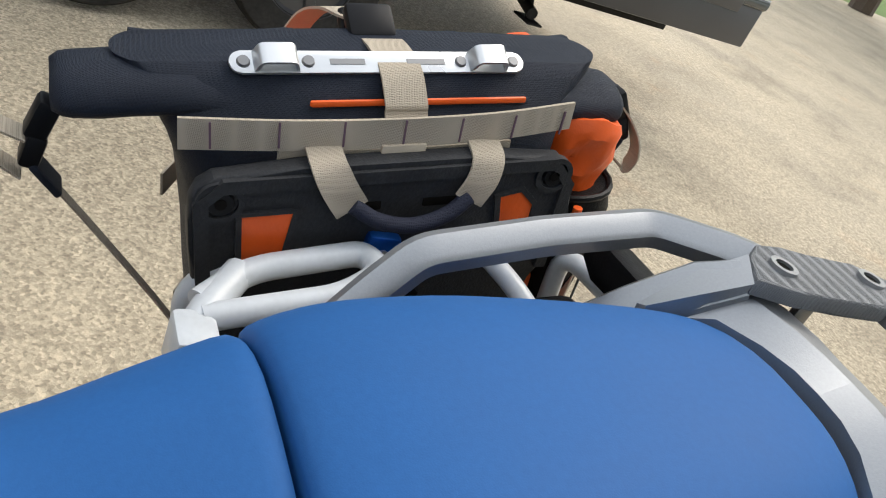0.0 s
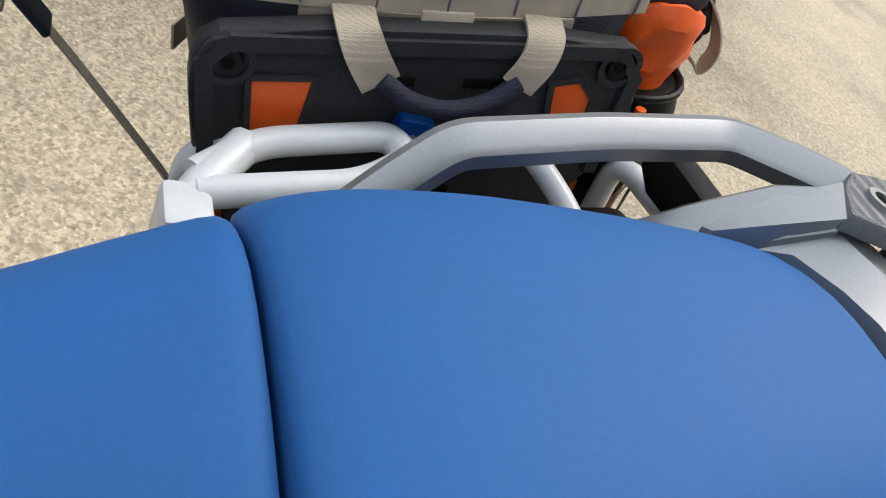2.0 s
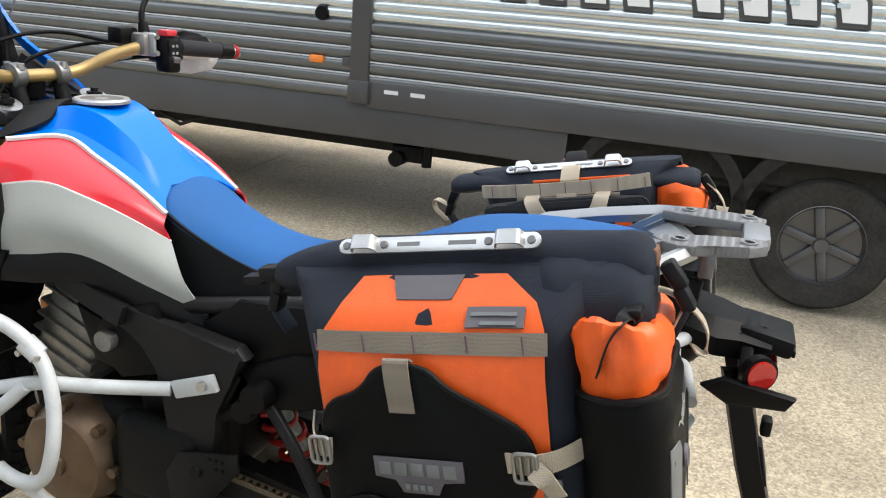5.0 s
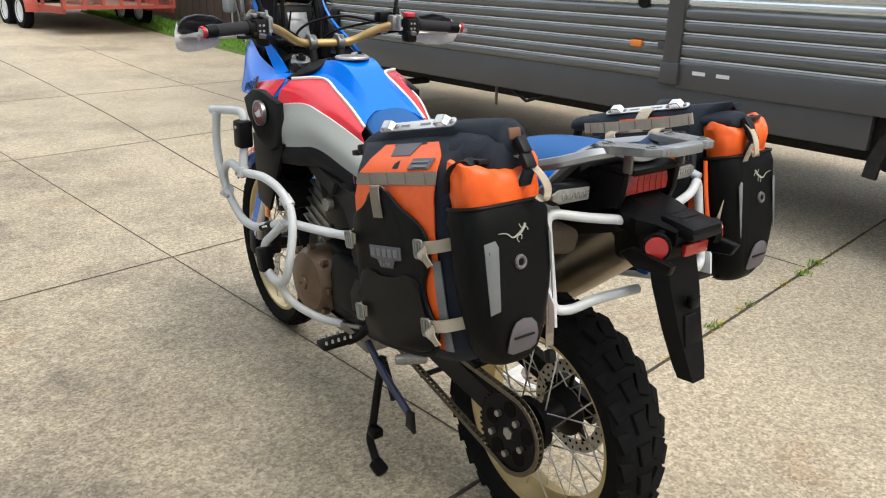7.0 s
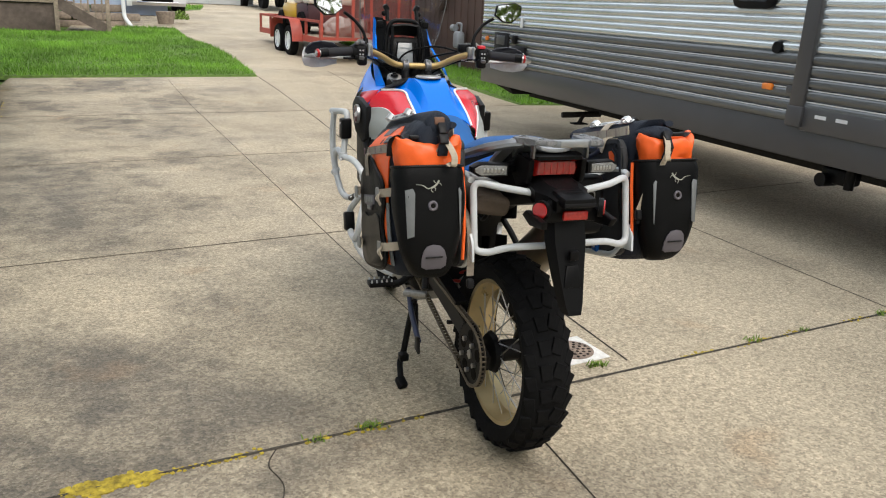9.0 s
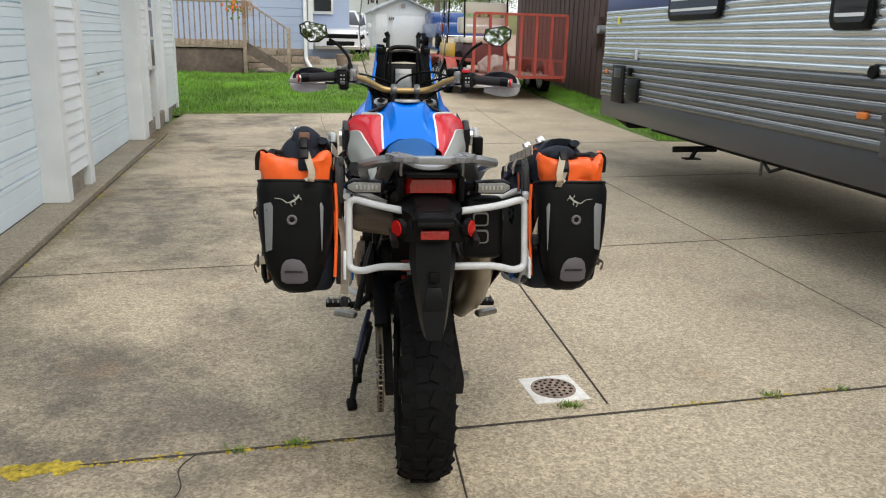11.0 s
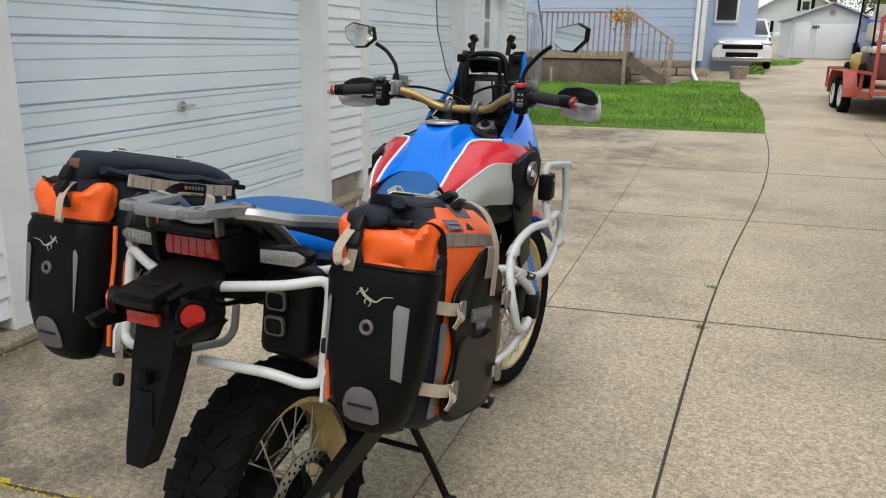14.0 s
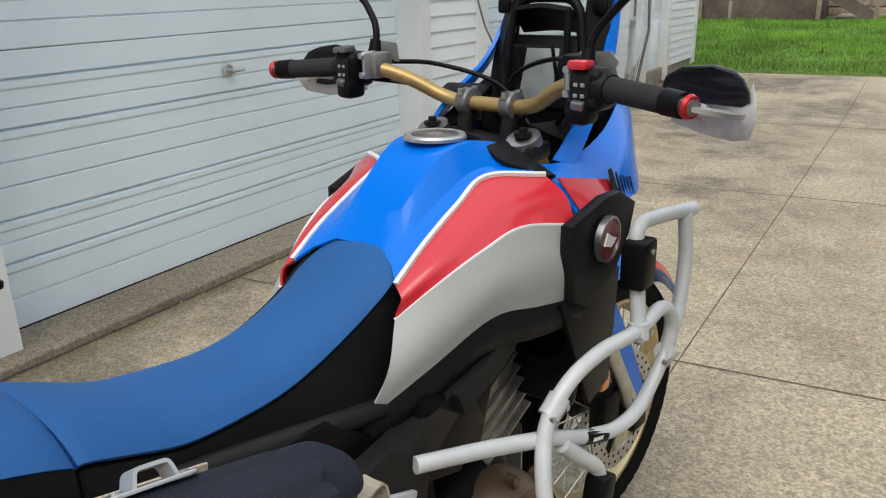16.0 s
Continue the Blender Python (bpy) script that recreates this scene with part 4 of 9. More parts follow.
ebox = thing("electric_meter", "round electric meter above a brown breaker box", "electric meter", at=Matrix.Translation(BO + BW * 2.1 + BN * 0.06 + Vector((0, 0, ground_z(14.5)))) @ BROT.to_4x4())
part("breaker_box", add_box(bm_new(), (0, 0, 1.45), (0.26, 0.12, 0.62), 0.01), M_BROWN, ebox)
part("dial", add_cyl(bm_new(), (-0.35, -0.05, 1.5), (-0.35, 0.14, 1.5), 0.085, n=24), M_METER, ebox)

# ---- blue house with deck ----
M_BLUESIDE = material("pale_blue_siding", (0.37, 0.45, 0.60), 0.6, stain=0.06, stain_scale=1.0)
M_DECK = material("weathered_deck_wood", (0.30, 0.24, 0.185), 0.85, grain=0.3, grain_scale=18, stain=0.25, stain_scale=5, random_tone=0.12)
M_DECKBASE = material("brown_stained_wall", (0.13, 0.10, 0.082), 0.9, grain=0.25, grain_scale=10, stain=0.35, stain_scale=2, bump=0.4)
M_STONE = material("split_stone", (0.29, 0.235, 0.185), 0.9, grain=0.3, grain_scale=14, bump=0.8, bump_scale=25, random_tone=0.2)
HZ = ground_z(19.6)
HA = pose(-3.3, 19.6, HZ, 0, 0, 6.6)
house = thing("blue_house", "pale blue house with white trim and a stone foot", "house", at=HA)
part("wall", add_box(bm_new(), (-3.3, 5.2, 3.3), (10.4, 6.0, 5.3)), M_BLUESIDE, house)
for k in range(22):
    part("siding_board", add_box(bm_new(), (-3.3, 2.185, 0.75 + 0.235 * k), (10.4, 0.03, 0.225), 0.004, Euler((radians(3), 0, 0)).to_matrix()), M_BLUESIDE, house, smooth=False)
for k in range(12):
    for r in range(3):
        part("foot_stone", add_box(bm_new(), (-3.3 - 5.2 + 0.43 + 0.87 * k + (0.4 if r % 2 else 0) - 0.2, 2.19, 0.12 + 0.22 * r), (0.84, 0.10, 0.20), 0.03), M_STONE, house)
part("corner_trim", add_box(bm_new(), (1.86, 2.15, 3.3), (0.14, 0.10, 5.3), 0.01), M_TRIM, house)
part("downspout", add_tube(bm_new(), [(1.70, 2.08, 5.5), (1.70, 2.08, 0.35), (1.85, 1.8, 0.1)], 0.055, 0.12), M_TRIM, house)
part("roof", add_box(bm_new(), (-3.3, 5.2, 6.0), (11.2, 7.0, 0.3)), M_DARKPLASTIC, house)
win = part("window", add_box(bm_new(), (-5.1, 2.14, 2.2), (1.2, 0.10, 1.9), 0.01), M_TRIM, house)
part("pane", add_box(bm_new(), (-5.1, 2.08, 2.2), (0.95, 0.02, 1.65)), M_GLASSDARK, win)
wing = part("rear_wing", add_box(bm_new(), (2.5, 9.0, 2.6), (2.0, 4.0, 5.2)), M_BLUESIDE, house)
wwin = part("window", add_box(bm_new(), (2.55, 6.96, 2.4), (0.75, 0.08, 1.2), 0.01), M_TRIM, house)
part("pane", add_box(bm_new(), (2.55, 6.91, 2.4), (0.6, 0.02, 1.0)), M_GLASSDARK, wwin)

deck = thing("wooden_deck", "weathered wooden deck with baluster railing and steps on a brown base", "deck", at=HA)
part("base_wall", add_box(bm_new(), (-2.6, 1.1, 0.33), (5.2, 2.1, 0.66), 0.01), M_DECKBASE, deck)
part("rim_board", add_box(bm_new(), (-2.6, 0.02, 0.78), (5.3, 0.06, 0.20), 0.006), M_DECK, deck)
part("floor", add_box(bm_new(), (-2.6, 1.1, 0.86), (5.3, 2.2, 0.04)), M_DECK, deck)
part("top_rail", add_box(bm_new(), (-2.6, 0.0, 1.86), (5.3, 0.10, 0.045), 0.006), M_DECK, deck)
for k in range(37):
    part("baluster", add_box(bm_new(), (-5.15 + 0.139 * k, 0.0, 1.30), (0.038, 0.038, 1.12), 0.003), M_DECK, deck)
for x in (-5.2, -2.6, 0.0):
    part("post", add_box(bm_new(), (x, 0.0, 1.0), (0.10, 0.10, 2.0), 0.006), M_DECK, deck)
for x, y0, z0, y1, z1 in ((0.05, 0.05, 1.9, 0.05, 1.9),):
    path = [Vector((0.0, 0.0, 1.92)), Vector((1.15, -0.1, 1.18))]
    part("stair_rail", add_sweep(bm_new(), path, rect_ring(0.09, 0.045)), M_DECK, deck)
    part("stair_stringer", add_sweep(bm_new(), [Vector((0.0, 0.0, 0.72)), Vector((1.15, -0.1, 0.05))], rect_ring(0.05, 0.26)), M_DECKBASE, deck)
    for k in range(7):
        t = (k + 0.6) / 7.4
        p = path[0].lerp(path[1], t)
        part("stair_baluster", add_box(bm_new(), (p.x, p.y, p.z - 0.55), (0.038, 0.038, 1.05), 0.003), M_DECK, deck)
    part("stair_post", add_box(bm_new(), (1.15, -0.1, 0.62), (0.10, 0.10, 1.24), 0.006), M_DECK, deck)
for k in range(4):
    part("tread", add_box(bm_new(), (0.25 + 0.27 * k, 0.55, 0.70 - 0.18 * k), (0.28, 1.0, 0.04), 0.005), M_DECK, deck)
marker_post = tagged(link_mesh("wooden_stake", add_box(bm_new(), (0, 0, 0.2), (0.07, 0.07, 0.5), 0.006), M_DECK), "short pale wooden stake by the deck", "stake")
marker_post.matrix_world = HA @ pose(-1.85, -0.3, 0)
basket = thing("flower_basket", "orange and green flowers hanging on the deck rail", "flowers", at=HA @ pose(-0.25, -0.05, 1.75))
M_FLOWER = material("orange_flower", (0.75, 0.16, 0.03), 0.6)
bm, bm2 = bm_new(), bm_new()
for k in range(40):
    add_sphere(bm if k % 2 else bm2, (rng.gauss(0, 0.08), rng.gauss(0, 0.05), rng.gauss(0, 0.13)), (0.035, 0.03, 0.04), 6, 4)
part("blossom", bm, M_FLOWER, basket)
part("foliage", bm2, M_WEED, basket)
straw = thing("straw_wreath", "dry straw wreath on the corner post of the deck", "wreath", at=HA @ pose(0.1, -0.1, 1.75))
bm = bm_new()
for k in range(120):
    a = Vector((rng.gauss(0, 0.10), rng.gauss(0, 0.05), rng.gauss(0, 0.12)))
    add_sweep(bm, [a, a + Vector((rng.gauss(0, 0.08), rng.gauss(0, 0.04), rng.gauss(-0.05, 0.08)))], rect_ring(0.006, 0.006))
part("straw", bm, material("straw", (0.45, 0.27, 0.12), 0.8, grain=0.3), straw, smooth=False)
planter = thing("planter_pot", "stone planter with small green shrub by the house corner", "planter", at=pose(-0.75, 23.4, ground_z(23.4)))
part("pot", add_lathe(bm_new(), [(0.02, 0.0), (0.22, 0.0), (0.28, 0.35), (0.24, 0.36), (0.02, 0.30)], axis="z", n=24), M_STONE, planter)
bm = bm_new()
for k in range(260):
    d = Vector((rng.gauss(0, 1), rng.gauss(0, 1), abs(rng.gauss(0, 0.8)))).normalized()
    q = d * rng.uniform(0.12, 0.26)
    leaf_blade(bm, q.x + 0.45, q.y + 0.5, 0.12 + q.z, 0.05, 0.03, 0.02, rng.uniform(0, 6.28))
part("shrub", bm, M_WEED, planter, smooth=False)

# ---- vehicles and houses far down the drive ----
M_CARWHITE = material("white_car_paint", (0.70, 0.71, 0.73), 0.25, coat=0.7)
M_CARBLUE = material("blue_car_paint", (0.02, 0.07, 0.24), 0.25, coat=0.7)
M_CHROME = material("chrome", (0.75, 0.75, 0.76), 0.12, 1.0)
M_REDLENS = material("red_lens", (0.48, 0.014, 0.012), 0.12, coat=0.6)


def car_body(bm, w, prof_low, prof_high):
    """Half-shell car body from its side outline."""
    rings = []
    for (y, zb), (_, zt) in zip(prof_low, prof_high):
        r = []
        for k, (fx, fz) in enumerate(((1, 0.0), (1.02, 0.35), (1.0, 0.6), (0.92, 0.8), (0.80, 1.0), (-0.80, 1.0), (-0.92, 0.8), (-1.0, 0.6), (-1.02, 0.35), (-1, 0.0))):
            r.append(Vector((fx * w / 2, y, zb + (zt - zb) * fz)))
        rings.append(r)
    return add_loft(bm, rings)


SUVZ = ground_z(29.0)
suv = thing("white_suv", "white parked SUV with a black grille facing the camera", "car", at=pose(-1.05, 28.6, SUVZ, 0, 0, 183))
part("body", car_body(bm_new(), 1.8, [(2.2, 0.35), (2.1, 0.25), (1.2, 0.25), (-1.9, 0.25), (-2.2, 0.4)], [(2.2, 0.80), (2.1, 0.92), (1.2, 1.06), (-1.9, 1.1), (-2.2, 1.0)]), M_CARWHITE, suv)
part("cabin", add_loft(bm_new(), [[(sx * w, y, z) for sx, w, y, z in ((-1, 0.85, yl, 1.02), (1, 0.85, yl, 1.02), (1, 0.62, yt, zt), (-1, 0.62, yt, zt))] for yl, yt, zt in ((1.15, 0.35, 1.64), (-2.1, -1.9, 1.62))]), M_CARWHITE, suv)
part("windscreen", add_plate(bm_new(), [(-0.74, 1.12), (0.74, 1.12), (0.57, 1.58), (-0.57, 1.58)], 0.02, 0, lambda a, b, c: Vector((a, 1.15 - (b - 1.02) * 1.29 + 0.03 + c, b))), M_GLASSDARK, suv)
part("grille", add_box(add_box(bm_new(), (0, 2.19, 0.70), (1.25, 0.06, 0.16), 0.03), (0, 2.19, 0.45), (1.0, 0.06, 0.16), 0.03), M_BLACKPLASTIC, suv)
part("chrome_bar", add_box(bm_new(), (0, 2.22, 0.35), (1.3, 0.05, 0.05), 0.02), M_CHROME, suv)
for sx in (-1, 1):
    part("headlight", add_box(bm_new(), (sx * 0.72, 2.14, 0.80), (0.34, 0.12, 0.13), 0.03), M_CHROME, suv)
    part("mirror", add_box(bm_new(), (sx * 1.0, 0.85, 1.12), (0.2, 0.1, 0.14), 0.03), M_CARWHITE, suv)
    for yy in (1.35, -1.4):
        part("wheel", add_lathe(bm_new(), [(0.05, -0.1), (0.33, -0.11), (0.35, 0.0), (0.33, 0.11), (0.05, 0.1)], (sx * 0.80, yy, 0.35), "x", 28), M_RUBBER, suv)
pickup = thing("blue_pickup", "dark blue pickup truck parked beyond the trailer", "truck", at=pose(3.9, 34.5, ground_z(34.5), 0, 0, 10))
part("body", add_box(add_box(bm_new(), (0, 0.0, 0.85), (1.85, 4.6, 0.65), 0.08), (0, 1.1, 1.4), (1.6, 1.6, 0.6), 0.15), M_CARBLUE, pickup)
for sx in (-1, 1):
    part("tail_lamp", add_box(bm_new(), (sx * 0.84, -2.31, 0.98), (0.14, 0.05, 0.34), 0.02), M_REDLENS, pickup)
    for yy in (1.5, -1.5):
        part("wheel", add_lathe(bm_new(), [(0.05, -0.12), (0.36, -0.13), (0.38, 0.0), (0.36, 0.13), (0.05, 0.12)], (sx * 0.85, yy, 0.38), "x", 28), M_RUBBER, pickup)
part("bumper", add_box(bm_new(), (0, -2.36, 0.58), (1.8, 0.12, 0.14), 0.03), M_CHROME, pickup)

FZ = ground_z(36.0)
M_FARWHITE = material("weathered_white_boards", (0.56, 0.59, 0.61), 0.6, stain=0.08, stain_scale=0.6)
fgar = thing("white_garage", "small white gabled garage at the end of the drive", "garage", at=pose(1.75, 35.8, FZ, 0, 0, 8) @ Matrix.Scale(0.8, 4))
part("wall", add_plate(bm_new(), [(-1.9, 0), (1.9, 0), (1.9, 2.0), (0, 2.75), (-1.9, 2.0)], 5.0, 0, lambda a, b, c: Vector((a, 2.5 + c, b))), M_FARWHITE, fgar)
for k in range(17):
    part("board", add_box(bm_new(), (0, -0.012, 0.09 + 0.115 * k), (3.8, 0.02, 0.105), 0.003, Euler((radians(4), 0, 0)).to_matrix()), M_FARWHITE, fgar, smooth=False)
for sx in (-1, 1):
    part("roof", add_box(bm_new(), (sx * 1.02, 2.4, 2.42), (2.25, 5.4, 0.08), 0, Euler((0, sx * radians(21.5), 0)).to_matrix()), M_METER, fgar)
part("overhead_door", add_box(bm_new(), (0.45, -0.04, 0.9), (2.2, 0.05, 1.75), 0.01), M_FARWHITE, fgar)
part("side_door", add_box(bm_new(), (-1.35, -0.04, 0.95), (0.75, 0.05, 1.85), 0.01), M_FARWHITE, fgar)
part("gable_vent", add_cyl(bm_new(), (0, -0.03, 2.35), (0, -0.06, 2.35), 0.14, n=20), M_STONE, fgar)
for k in range(3):
    part("number_bar", add_box(bm_new(), (-0.83 + 0.12 * k, -0.07, 1.62), (0.075, 0.02, 0.14)), M_BLACKPLASTIC, fgar)
fhouse = thing("white_house", "white gabled house with dark shutters in the distance", "house", at=pose(-0.1, 62.0, ground_z(62) - 0.6, 0, 0, 6))
GE, GP, GH = 2.62, 4.3, 2.9
part("wall", add_plate(bm_new(), [(-GH, 0), (GH, 0), (GH, GE), (0, GP), (-GH, GE)], 8.0, 0, lambda a, b, c: Vector((a, 4.0 + c, b))), M_FARWHITE, fhouse)
for k in range(24):
    z = 0.10 + 0.175 * k
    hw = GH if z < GE else GH * (GP - z) / (GP - GE)
    if hw > 0.2:
        part("board", add_box(bm_new(), (0, -0.02, z), (2 * hw - 0.05, 0.03, 0.165), 0.004, Euler((radians(5), 0, 0)).to_matrix()), M_FARWHITE, fhouse, smooth=False)
for wx, wz in ((0.55, 3.05), (-2.0, 1.55)):
    w = part("window", add_box(bm_new(), (wx, -0.06, wz), (0.62, 0.08, 0.78)), M_TRIM, fhouse)
    part("pane", add_box(bm_new(), (wx, -0.11, wz - 0.05), (0.46, 0.02, 0.58)), M_GLASSDARK, w)
    for sx in (-1, 1):
        part("shutter", add_box(bm_new(), (wx + sx * 0.45, -0.07, wz), (0.22, 0.05, 0.80), 0.01), M_BLACKPLASTIC, fhouse)
for sx in (-1, 1):
    part("roof", add_box(bm_new(), (sx * (GH + 0.25) / 2, 3.8, (GE + GP) / 2 - 0.02), (math.hypot(GH + 0.25, (GP - GE) * 1.09), 8.8, 0.12), 0, Euler((0, sx * math.atan2(GP - GE, GH), 0)).to_matrix()), M_TRIM, fhouse)
bins = tagged(link_mesh("trash_bin", add_box(add_box(bm_new(), (0, 0, 0.5), (0.55, 0.6, 0.95), 0.05), (0, 0, 1.0), (0.6, 0.65, 0.08), 0.03), M_DARKPLASTIC), "dark wheeled trash bin by the far garage", "trash bin")
bins.matrix_world = pose(-0.75, 34.6, ground_z(34.6), 0, 0, 10)
M_FLAGR, M_FLAGW = material("flag_red", (0.45, 0.04, 0.05), 0.7), M_TRIM
flag = thing("house_flag", "striped red and white flag on the far porch", "flag", at=pose(-2.35, 40.0, ground_z(40) + 0.7, 0, 0, 5))
for k in range(7):
    part("stripe", add_box(bm_new(), (0, 0, 0.10 * k + 0.4), (1.1, 0.01, 0.098)), M_FLAGR if k % 2 == 0 else M_FLAGW, flag)
part("pole", add_cyl(bm_new(), (-0.58, 0, -0.2), (-0.58, 0, 1.2), 0.02), M_TRIM, flag)

# ---- trees beyond the houses ----
M_BARK = material("bark", (0.10, 0.075, 0.055), 0.9, grain=0.3, bump=0.6, bump_scale=20)
M_LEAF = material("spring_leaf", (0.15, 0.22, 0.035), 0.7, grain=0.5, grain_scale=0.6)


def tree(x, y, h, spread, seed, n=2600):
    r = random.Random(seed)
    t = thing("tree", "spring tree with thin yellow-green leaves beyond the drive", "tree", "trees round the drive", at=pose(x, y, ground_z(y)))
    bm = bm_new()
    add_sweep(bm, smooth_path([(0, 0, 0), (0.1, 0, h * 0.3), (-0.05, 0.1, h * 0.6), (0.1, 0, h * 0.92)], 4), circle_ring(0.035 * h, 8), scale=[1 - 0.9 * k / 12 for k in range(13)])
    tips = []
    for k in range(16):
        a, z = r.uniform(0, 6.28), h * r.uniform(0.28, 0.75)
        e = Vector((math.cos(a), math.sin(a), 0)) * spread * r.uniform(0.5, 1.0) + Vector((0, 0, z + h * r.uniform(0.1, 0.3)))
        p = smooth_path([(0, 0, z), tuple(e * 0.5 + Vector((0, 0, z * 0.55))), tuple(e)], 4)
        add_sweep(bm, p, circle_ring(0.010 * h, 6), scale=[1 - 0.85 * i / (len(p) - 1) for i in range(len(p))])
        tips += [p[-1], p[len(p) // 2], p[-3]]
    part("trunk", bm, M_BARK, t)
    verts, faces = [], []
    for k in range(n):
        c = r.choice(tips) + Vector((r.gauss(0, 1), r.gauss(0, 1), r.gauss(0, 0.8))) * spread * 0.22
        s = r.uniform(0.06, 0.13)
        u, v = Vector((r.gauss(0, 1), r.gauss(0, 1), r.gauss(0, 1))).normalized(), Vector((r.gauss(0, 1), r.gauss(0, 1), r.gauss(0, 1))).normalized()
        i = len(verts)
        verts += [tuple(c - u * s), tuple(c + v * s * 0.6), tuple(c + u * s), tuple(c - v * s * 0.6)]
        faces.append((i, i + 1, i + 2, i + 3))
    me = bpy.data.meshes.new("crown")
    me.from_pydata(verts, [], faces)
    me.materials.append(M_LEAF)
    ob = new("crown", me)
    ob.parent = t


tree(5.0, 52, 10, 3.8, 1)
for k, (tx, ty, th) in enumerate(((4.6, 72, 5.2), (7.4, 74, 4.6), (10.5, 71, 5.6), (13.5, 76, 6.0))):
    tree(tx, ty, th, 3.2, 40 + k, 5000)
tree(11.5, 48, 11, 4.0, 2)
tree(-10, 56, 12, 4.5, 3)
tree(2.0, 62, 12, 4.5, 4)
for k, (tx, ty, th) in enumerate(((-2.5, -17, 9), (3.0, -19, 10), (8.5, -17, 9), (-8.5, -18, 10), (-14, -16, 9), (14, -19, 10), (0.5, -24, 13))):
    tree(tx, ty, th, 4.6, 20 + k, 15000)

# ---- the motorcycle ----
M_BLUE = material("metallic_blue_paint", (0.0, 0.170, 0.76), 0.2, 0.0, spec=0.25, grain=0.06, grain_scale=300, coat=0.08)
M_RED = material("red_paint", (0.60, 0.022, 0.035), 0.25, coat=0.4, grain=0.05, grain_scale=200)
M_GREYP = material("satin_grey_panel", (0.37, 0.39, 0.375), 0.50, 0.05, grain=0.05, grain_scale=300, stain=0.06)
M_WHITELINE = material("white_pinstripe", (0.75, 0.75, 0.74), 0.35)
M_SEATBLUE = material("blue_seat_vinyl", (0.019, 0.104, 0.305), 0.6, spec=0.22, grain=0.05, grain_scale=240, stain=0.07, stain_scale=7, bump=0.06, bump_scale=900)
M_SEATSIDE = woven("black_seat_side", (0.0085, 0.009, 0.0095), 2600, 0.55, 0.2, 0.25)
M_RACK = material("silver_grey_cast", (0.32, 0.33, 0.34), 0.33, 0.65, grain=0.05, grain_scale=500, stain=0.08, bump=0.05, bump_scale=700)
M_RACKTEX = woven("chequered_cast", (0.22, 0.225, 0.23), 2200, 0.45, 0.8, 0.35)
M_WHITETUBE = material("white_powder_coat", (0.57, 0.595, 0.61), 0.35, grain=0.04, grain_scale=200, stain=0.1, stain_scale=14, coat=0.2)
M_CAPDARK = material("brushed_cap_centre", (0.22, 0.20, 0.18), 0.35, 0.8, stain=0.15, stain_scale=20)
M_CLAMP = material("grey_cast_clamp", (0.20, 0.20, 0.205), 0.38, 0.7, grain=0.1, grain_scale=200)
M_GOLD = material("gold_anodised", (0.42, 0.29, 0.12), 0.42, 0.6, stain=0.12, stain_scale=14)
M_RIMGOLD = material("pale_gold_rim", (0.62, 0.50, 0.28), 0.3, 0.7, stain=0.15, stain_scale=10)
M_BRONZE = material("bronze_engine_cover", (0.17, 0.115, 0.075), 0.42, 0.6, grain=0.08, grain_scale=200, stain=0.2, stain_scale=20)
M_ALU = material("cast_aluminium", (0.32, 0.31, 0.29), 0.45, 0.8, grain=0.15, grain_scale=150, stain=0.25, stain_scale=25)
M_FRAME = material("black_frame_paint", (0.020, 0.0195, 0.020), 0.38, 0.15, grain=0.1, grain_scale=200, stain=0.15, stain_scale=12)
M_ENGBLACK = material("black_engine", (0.011, 0.011, 0.0115), 0.45, 0.2, grain=0.2, grain_scale=120, stain=0.25, stain_scale=20)
M_CHAIN = material("chain_steel", (0.20, 0.17, 0.13), 0.4, 0.85, stain=0.3, stain_scale=40)
M_MUFFLER = material("steel_muffler", (0.34, 0.295, 0.235), 0.32, 0.9, stain=0.25, stain_scale=8)
M_SIDESTAND = material("slate_stand_paint", (0.045, 0.055, 0.10), 0.4, 0.3, stain=0.2, stain_scale=20)
M_SPRING = material("red_spring", (0.45, 0.02, 0.015), 0.4)
M_BLUEANOD = material("blue_anodised", (0.008, 0.10, 0.42), 0.3, 0.6)
M_CLEAR = material("clear_lens", (0.21, 0.21, 0.20), 0.12, coat=0.4, grain=0.2, grain_scale=150)
M_MIRROR = material("mirror_glass", (0.85, 0.87, 0.88), 0.02, 1.0)
M_HANDGUARD = material("dark_handguard", (0.012, 0.012, 0.016), 0.22, coat=0.3)
M_HGSILVER = material("silver_guard_bar", (0.50, 0.50, 0.50), 0.4, 0.8)
M_GRIP = material("grip_rubber", (0.03, 0.03, 0.033), 0.7, bump=0.4, bump_scale=300)
M_REDANOD = material("red_bar_end", (0.5, 0.03, 0.03), 0.3, 0.5)
M_SCREEN = material("dash_screen", (0.20, 0.22, 0.23), 0.12, spec=0.6)
M_PEARL = material("orange_reflector", (0.80, 0.22, 0.02), 0.2, coat=0.5)
M_BADGE = material("badge_dark_red", (0.16, 0.025, 0.03), 0.3, coat=0.5)

M_GUARDLIP = material("guard_lip", (0.62, 0.62, 0.62), 0.25, coat=0.3, stain=0.08, stain_scale=20)
M_TAILRED = material("dark_red_lens", (0.36, 0.013, 0.010), 0.14, coat=0.5, grain=0.3, grain_scale=120)
bike = thing("motorcycle", "blue, red and grey adventure motorcycle standing on the concrete drive", "motorcycle")
RA, FA = Vector((0, 0.137, 0.334)), Vector((0, 1.712, 0.352))
STEER = Matrix.Translation((0, 1.25, 0)) @ Matrix.Rotation(radians(-4.2), 4, "Z") @ Matrix.Translation((0, -1.25, 0))


